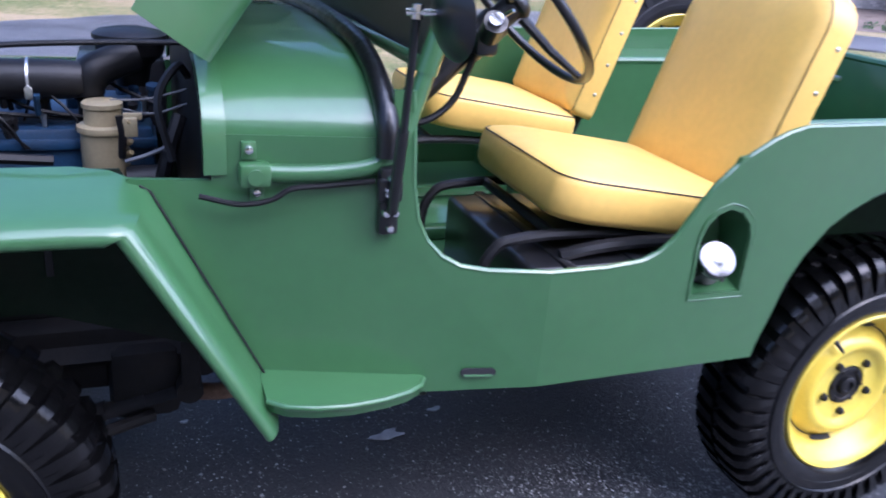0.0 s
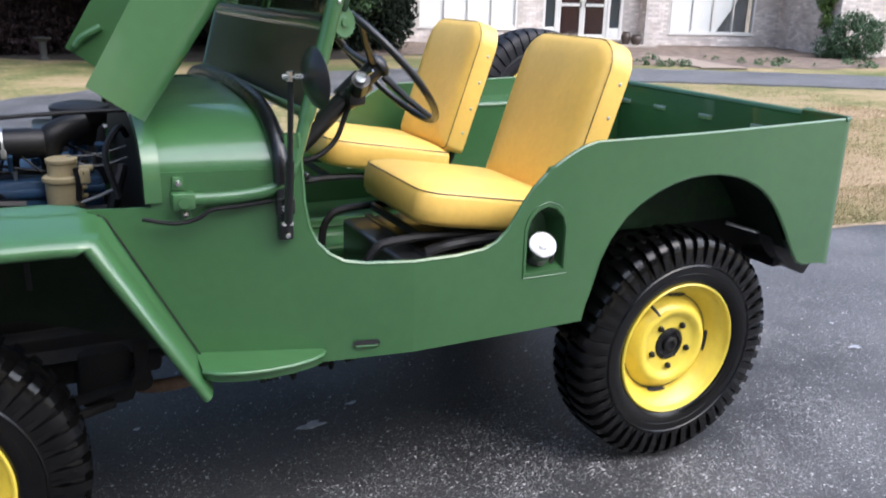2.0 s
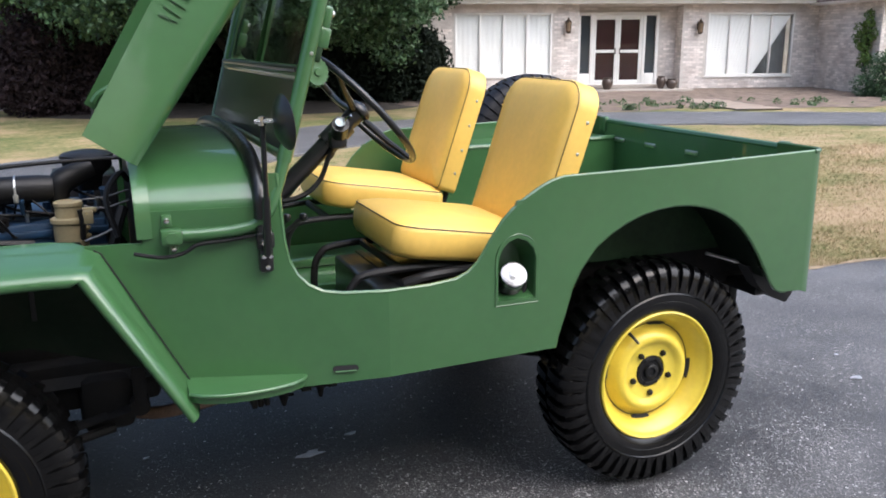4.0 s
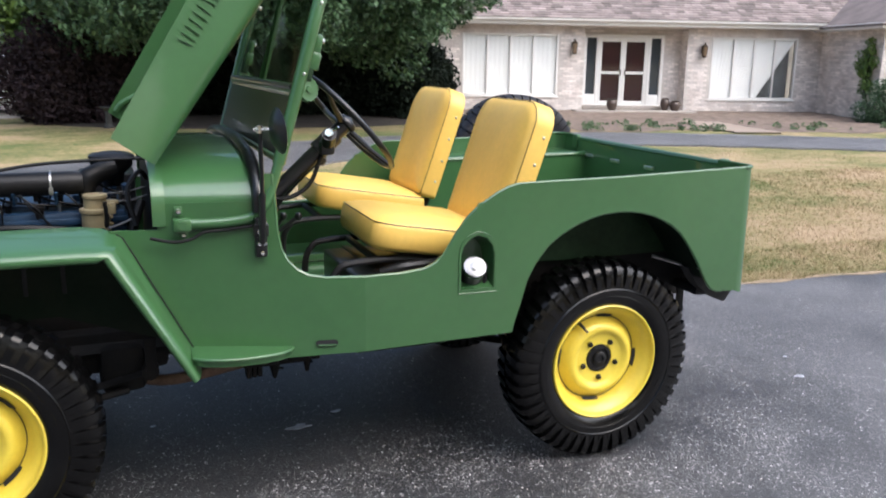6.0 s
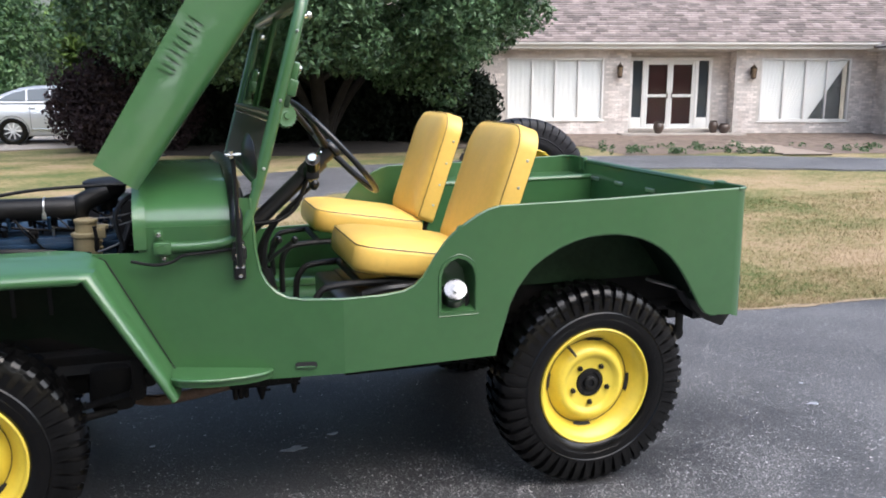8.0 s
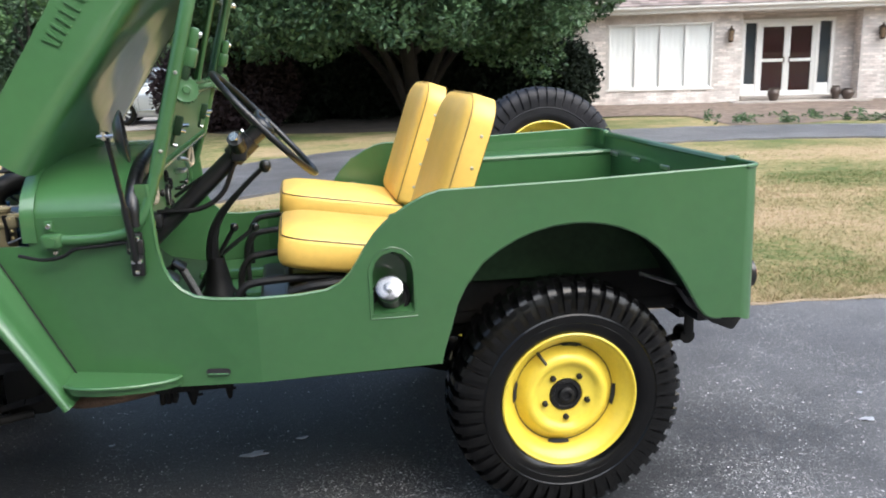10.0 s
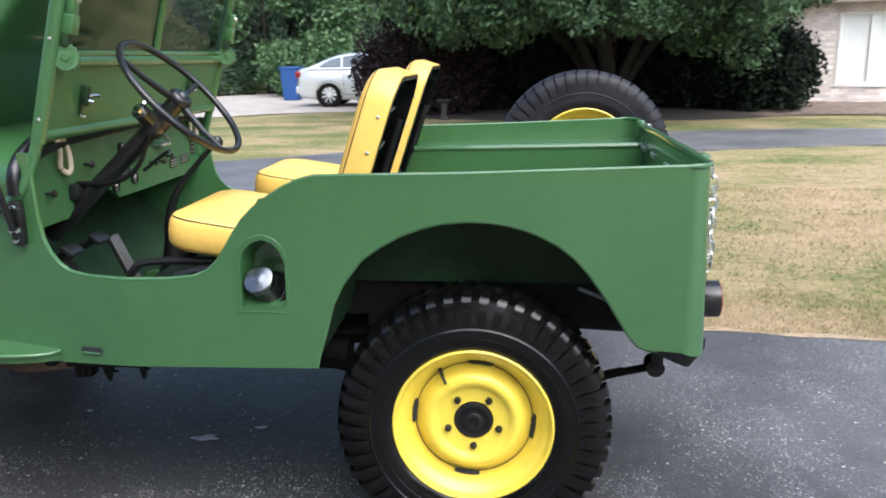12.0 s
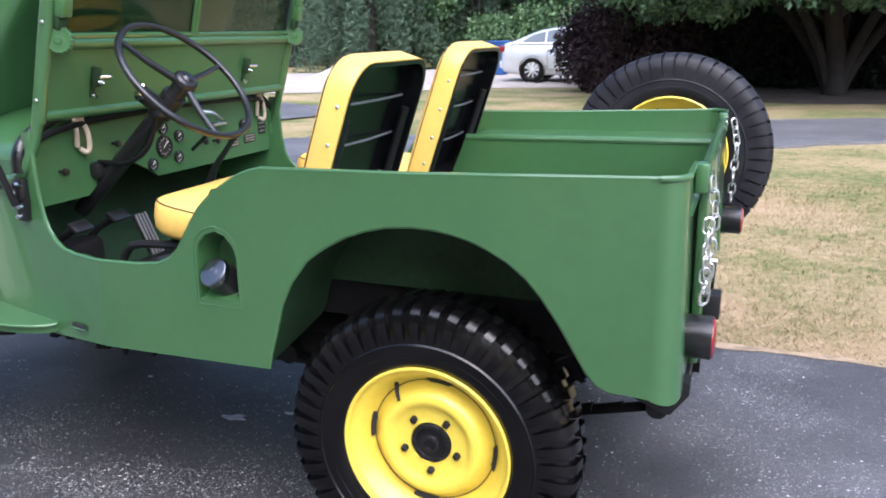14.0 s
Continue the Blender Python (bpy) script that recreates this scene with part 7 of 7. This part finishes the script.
h = (0.012 + 0.024 * rng.random(n) ** 1.5 + 0.030 * np.clip(1 - edge_ / 0.10, 0, 1) * rng.random(n)) * (1.0 + 0.25 * np.sin(P[:, 0] * 2.1) * np.sin(P[:, 1] * 2.7))
wd = (0.0012 + 0.0018 * rng.random(n)) * (1 + 1.0 * far_)
ln = rng.uniform(0.005, 0.045, n)
b = rng.uniform(0, 2 * np.pi, n)
v = np.stack([np.stack([P[:, 0] - wd * np.cos(a), P[:, 1] - wd * np.sin(a), z], 1), np.stack([P[:, 0] + wd * np.cos(a), P[:, 1] + wd * np.sin(a), z], 1), np.stack([P[:, 0] + ln * np.cos(b), P[:, 1] + ln * np.sin(b), z + h + 0.004], 1)], 1).reshape(-1, 3)
tagged(raw("grass", v.tolist(), np.arange(3 * n).reshape(-1, 3).tolist(), BLADES), "short dry tan and green grass blades", "grass", kind="stuff")
# pale crumbled verge where lawn meets asphalt
bm = NB()
vx = [-6 + 0.08 * i for i in range(200)]
strip(bm, [(x, near_edge(x) + 0.035 + 0.03 * math.sin(x * 11) * math.sin(x * 3.1), 0.002) for x in vx], [(x, near_edge(x) - 0.012 + 0.012 * math.sin(x * 17), 0.004) for x in vx])
tagged(part("verge", bm, STRAW), "crumbled tan soil verge along the asphalt", "verge", kind="structure")
# weeds in the bed
cl = []
for i in range(90):
    s = -2.4 + 4.0 * rng.random() if i < 60 else 3.0 + 4.0 * rng.random()
    q = HOUSE @ Vector((s, -7.0 + 2.6 * rng.random() ** 1.6, 0))
    cl.append((q.x, q.y, gz(q.y) + 0.01, 0.05 + 0.09 * rng.random() ** 2))
V, F = leaf_cloud(cl, 4200, 0.06, 210)
tagged(raw("weeds", V, F, LEAF_MID), "low green weeds in the mulch bed", "weeds", kind="stuff")

# ---------------------------------------------------------------- specks and stain on the pavement
V, F = [], []
r2 = random.Random(12)
for i in range(2200):
    x, y = (r2.uniform(-3.0, 3.4), r2.uniform(-1.6, 1.7)) if i % 3 else (r2.gauss(-0.75, 0.5), r2.gauss(-0.35, 0.22))
    s = 0.0013 + 0.0042 * r2.random() ** 3
    k = len(V)
    for j in range(5):
        aa = 1.257 * j + r2.random()
        V.append((x + s * math.cos(aa), y + s * math.sin(aa) * 0.8, 0.0))
    V.append((x, y, s * 0.8))
    F += [(k + j, k + (j + 1) % 5, k + 5) for j in range(5)]
tagged(raw("gravel", V, F, mat("pale_grit", (0.42, 0.40, 0.38), 0.8, island=0.4)), "loose pale grit on the asphalt", "gravel", kind="stuff")


def spot(x, y, rx, ry):
    bm = NB()
    ring = [bm.verts.new((x + rx * (0.75 + 0.35 * math.sin(3 * t + x * 9)) * math.cos(t), y + ry * (0.8 + 0.3 * math.cos(2 * t + y * 7)) * math.sin(t), 0.0045)) for t in (2 * math.pi * i / 20 for i in range(20))]
    bm.faces.new(ring)
    tagged(part("dried_spot", thicken(bm, 0.003), mat("pale_residue", (0.38, 0.40, 0.44), 0.5, vary=0.3, scale=30)), "pale dried spot on the dark asphalt", "stain", "dried spots")


for x, y, rx, ry in ((-0.97, 0.63, 0.055, 0.024), (-0.80, 0.72, 0.025, 0.013), (-1.50, 0.82, 0.012, 0.010), (1.44, 0.58, 0.014, 0.011), (1.30, 0.35, 0.035, 0.015)):
    spot(x, y, rx, ry)

# ---------------------------------------------------------------- a heap of gravel on the drive and a bird bath
heap = thing("gravel_heap", "heap of pale crushed gravel dumped on the concrete drive", "gravel heap", loc=(-9.9, 19.4, -0.06))
bm = NB()
hr = [[bm.verts.new((k * 1.75 * (1 + 0.07 * math.sin(3 * a + 1) + 0.05 * math.sin(7 * a)) * math.cos(a), k * 1.25 * (1 + 0.08 * math.sin(2 * a) + 0.04 * math.sin(9 * a)) * math.sin(a), zz + 0.025 * math.sin(5 * a + 9 * k))) for a in (2 * math.pi * i / 40 for i in range(40))] for k, zz in ((1.0, -0.03), (0.85, 0.08), (0.68, 0.20), (0.50, 0.34), (0.32, 0.48), (0.16, 0.59), (0.06, 0.64))]
for a, b in zip(hr, hr[1:]):
    for i in range(40):
        bm.faces.new((a[i], a[(i + 1) % 40], b[(i + 1) % 40], b[i]))
bm.faces.new(hr[-1])
HEAP = mat("crushed_gravel", (0.42, 0.405, 0.42), 0.9, vary=0.2, scale=5, bump=0.9, bscale=30, island=0.25)
part("mound", bm, HEAP, heap)
V, F = [], []
rh = random.Random(31)
for i in range(1500):
    k, aa = rh.random() ** 0.6, rh.uniform(0, 6.283)
    x, y = k * 1.78 * math.cos(aa), k * 1.3 * math.sin(aa)
    z = max(0.0, 0.65 - 0.68 * k) + 0.01
    s = 0.015 + 0.03 * rh.random() ** 2
    n_ = len(V)
    V += [(x - s, y - s * 0.6, z), (x + s, y - s * 0.5, z), (x + s * 0.7, y + s, z), (x - s * 0.8, y + s * 0.8, z), (x + s * 0.2, y - s * 0.1, z + s * 1.1)]
    F += [(n_ + j, n_ + (j + 1) % 4, n_ + 4) for j in range(4)]
tagged(raw("stones", V, F, HEAP, heap), kind="stuff")
bath = thing("bird_bath", "small grey stone bird bath in the shade of the tree", "bird bath", loc=(-1.56, 17.1, -0.14))
bm = NB()
lathe(bm, [(0.0, -0.02), (0.115, -0.02), (0.115, 0.03), (0.085, 0.05), (0.070, 0.09), (0.068, 0.30), (0.080, 0.36), (0.0, 0.36)], n=20)
part("pedestal", bm, SHADED_STONE, bath)
bm = NB()
lathe(bm, [(0.0, 0.35), (0.07, 0.355), (0.14, 0.39), (0.175, 0.425), (0.175, 0.445), (0.155, 0.44), (0.11, 0.41), (0.0, 0.395)], n=28)
part("bowl", bm, SHADED_STONE, bath)

# ---------------------------------------------------------------- the parked car and the bin
sedan = thing("sedan", "silver four-door sedan parked on the concrete drive", "car", loc=(-5.05, 21.5, -0.05))


def loft(bm, rows, closed=True):
    vs = [[bm.verts.new(p) for p in r] for r in rows]
    m_ = len(rows[0])
    for a, b in zip(vs, vs[1:]):
        for i in range(m_ if closed else m_ - 1):
            bm.faces.new((a[i], a[(i + 1) % m_], b[(i + 1) % m_], b[i]))
    return vs


def sedan_body():
    """Lower body lofted along its length from the rounded boot to the nose."""
    st = [(-0.95, 0.42, 0.86, 0.62), (-0.92, 0.33, 1.00, 0.74), (-0.82, 0.26, 1.06, 0.82), (-0.55, 0.22, 1.09, 0.87), (0.0, 0.20, 1.07, 0.895), (0.7, 0.19, 1.055, 0.90), (1.5, 0.19, 1.045, 0.90), (2.2, 0.19, 1.02, 0.895), (2.8, 0.20, 0.97, 0.88), (3.3, 0.22, 0.88, 0.83), (3.62, 0.28, 0.76, 0.74), (3.76, 0.36, 0.64, 0.60)]
    x_ = [q[0] for q in st]
    rows = []
    for i in range(49):
        x = -0.95 + 4.71 * i / 48
        z0, z1, w = (float(np.interp(x, x_, [q[k] for q in st])) for k in (1, 2, 3))
        h = z1 - z0
        half = [(0.90, 0.0), (0.965, 0.10), (0.985, 0.28), (1.0, 0.50), (0.995, 0.66), (0.975, 0.74), (0.955, 0.84), (0.91, 0.94), (0.80, 0.99), (0.45, 1.02)]
        rows.append([(x, -w * a, z0 + h * b) for a, b in half] + [(x, w * a, z0 + h * b) for a, b in reversed(half)])
    bm = NB()
    vs = loft(bm, rows)
    bm.faces.new(vs[0])
    bm.faces.new(vs[-1][::-1])
    return bm


def sedan_cabin():
    """Arched greenhouse and roof over the body."""
    arch = [(-0.62, 1.06, 0.80), (-0.36, 1.18, 0.755), (-0.08, 1.31, 0.70), (0.2, 1.405, 0.655), (0.55, 1.455, 0.635), (0.95, 1.465, 0.63), (1.3, 1.44, 0.64), (1.62, 1.36, 0.67), (1.95, 1.22, 0.72), (2.3, 1.03, 0.79)]
    rows = []
    for x, z, w in arch:
        rows.append([(x, -0.845, 1.03), (x, -w - 0.06 * (1.45 - z) - 0.02, 1.03 + (z - 1.03) * 0.80), (x, -w + 0.04, 1.03 + (z - 1.03) * 0.95), (x, -w * 0.5, z + 0.005), (x, w * 0.5, z + 0.005), (x, w - 0.04, 1.03 + (z - 1.03) * 0.95), (x, w + 0.06 * (1.45 - z) + 0.02, 1.03 + (z - 1.03) * 0.80), (x, 0.845, 1.03)])
    bm = NB()
    loft(bm, rows, False)
    return bm


body = part("body", sedan_body(), SILVER, sedan, smooth=60)
part("cabin", sedan_cabin(), SILVER, sedan, smooth=60)
for pts in (((-0.30, 1.085), (-0.12, 1.20), (0.08, 1.285), (0.34, 1.35), (0.34, 1.085)), ((0.385, 1.085), (0.385, 1.355), (0.62, 1.385), (0.88, 1.39), (0.88, 1.085)), ((0.94, 1.085), (0.94, 1.39), (1.22, 1.375), (1.48, 1.31), (1.82, 1.16), (1.88, 1.085))):
    bm = NB()
    bm.faces.new([bm.verts.new((x, -0.868 + 0.515 * (z - 1.03), z)) for x, z in pts])
    part("side_window", thicken(bm, 0.008), SEDANGLASS, sedan)
bm = NB()
bx(bm, (-0.965, -0.80, 0.80), (-0.80, -0.46, 0.985), 0.035)
part("tail_light", bm, REDLENS, sedan, "red tail light")
bm = NB()
bx(bm, (-0.985, -0.70, 0.36), (-0.86, 0.70, 0.58), 0.04)
part("rear_bumper", bm, SILVER, sedan)
for x in (0.38, 1.28):
    bm = NB()
    bx(bm, (x, -0.915, 0.885), (x + 0.17, -0.895, 0.912), 0.006)
    part("door_handle", bm, ALLOY, sedan)
for x in (0.42, 0.92, 1.95):
    bm = NB()
    bx(bm, (x, -0.905, 0.34), (x + 0.008, -0.885, 0.98), 0.001)
    part("door_gap", bm, INTERIOR, body)
bm = NB()
bx(bm, (0.42, -0.907, 0.355), (2.35, -0.89, 0.385), 0.006)
part("chrome_strip", bm, CHROME, sedan)
for x in (0.0, 2.73):
    bm = NB()
    lathe(bm, [(0.0, 0.0), (0.372, 0.0), (0.372, 0.03), (0.36, 0.034)], Matrix.Translation((x, -0.868, 0.345)) @ pose(0, 0, 0, 90, 0, 0), 32)
    part("wheel_arch", bm, INTERIOR, body)
for x in (0.0, 2.73):
    for s in (-1, 1):
        m = Matrix.Translation((x, s * 0.815, 0.335)) @ pose(0, 0, 0, 90 if s < 0 else -90, 0, 0)
        bm = NB()
        lathe(bm, [(0.21, 0.09), (0.25, 0.11), (0.31, 0.10), (0.335, 0.07), (0.335, -0.10), (0.21, -0.10)], m, 32, close=True)
        tyre = part("wheel", bm, RUBBER, sedan)
        bm = NB()
        lathe(bm, [(0.225, 0.10), (0.205, 0.075), (0.205, 0.02), (0.0, 0.02)], m, 32)
        part("wheel_dish", bm, SATIN, tyre)
        bm = NB()
        for k in range(9):
            bx(bm, (0.03, -0.016, 0.06), (0.215, 0.016, 0.085), 0.006, m=m @ pose(0, 0, 0, 0, 0, 40 * k))
        lathe(bm, [(0.0, 0.095), (0.05, 0.09), (0.055, 0.06)], m, 16)
        part("spokes", bm, ALLOY, tyre)

bin_ob = thing("wheelie_bin", "blue plastic waste bin standing behind the car", "bin", loc=(-7.15, 24.5, -0.05))
bm = NB()
rows = [[bm.verts.new((sx * w, sy * w, z)) for sx, sy in ((-1, -1), (1, -1), (1, 1), (-1, 1))] for w, z in ((0.24, 0.0), (0.30, 1.0))]
for i in range(4):
    bm.faces.new((rows[0][i], rows[0][(i + 1) % 4], rows[1][(i + 1) % 4], rows[1][i]))
bm.faces.new(rows[0])
bmesh.ops.bevel(bm, geom=list(bm.edges), offset=0.03, segments=2, affect="EDGES")
part("bin_body", bm, BLUEBIN, bin_ob)
bm = NB()
bx(bm, (-0.33, -0.33, 1.0), (0.33, 0.33, 1.07), 0.03)
part("lid", bm, BLUEBIN, bin_ob)
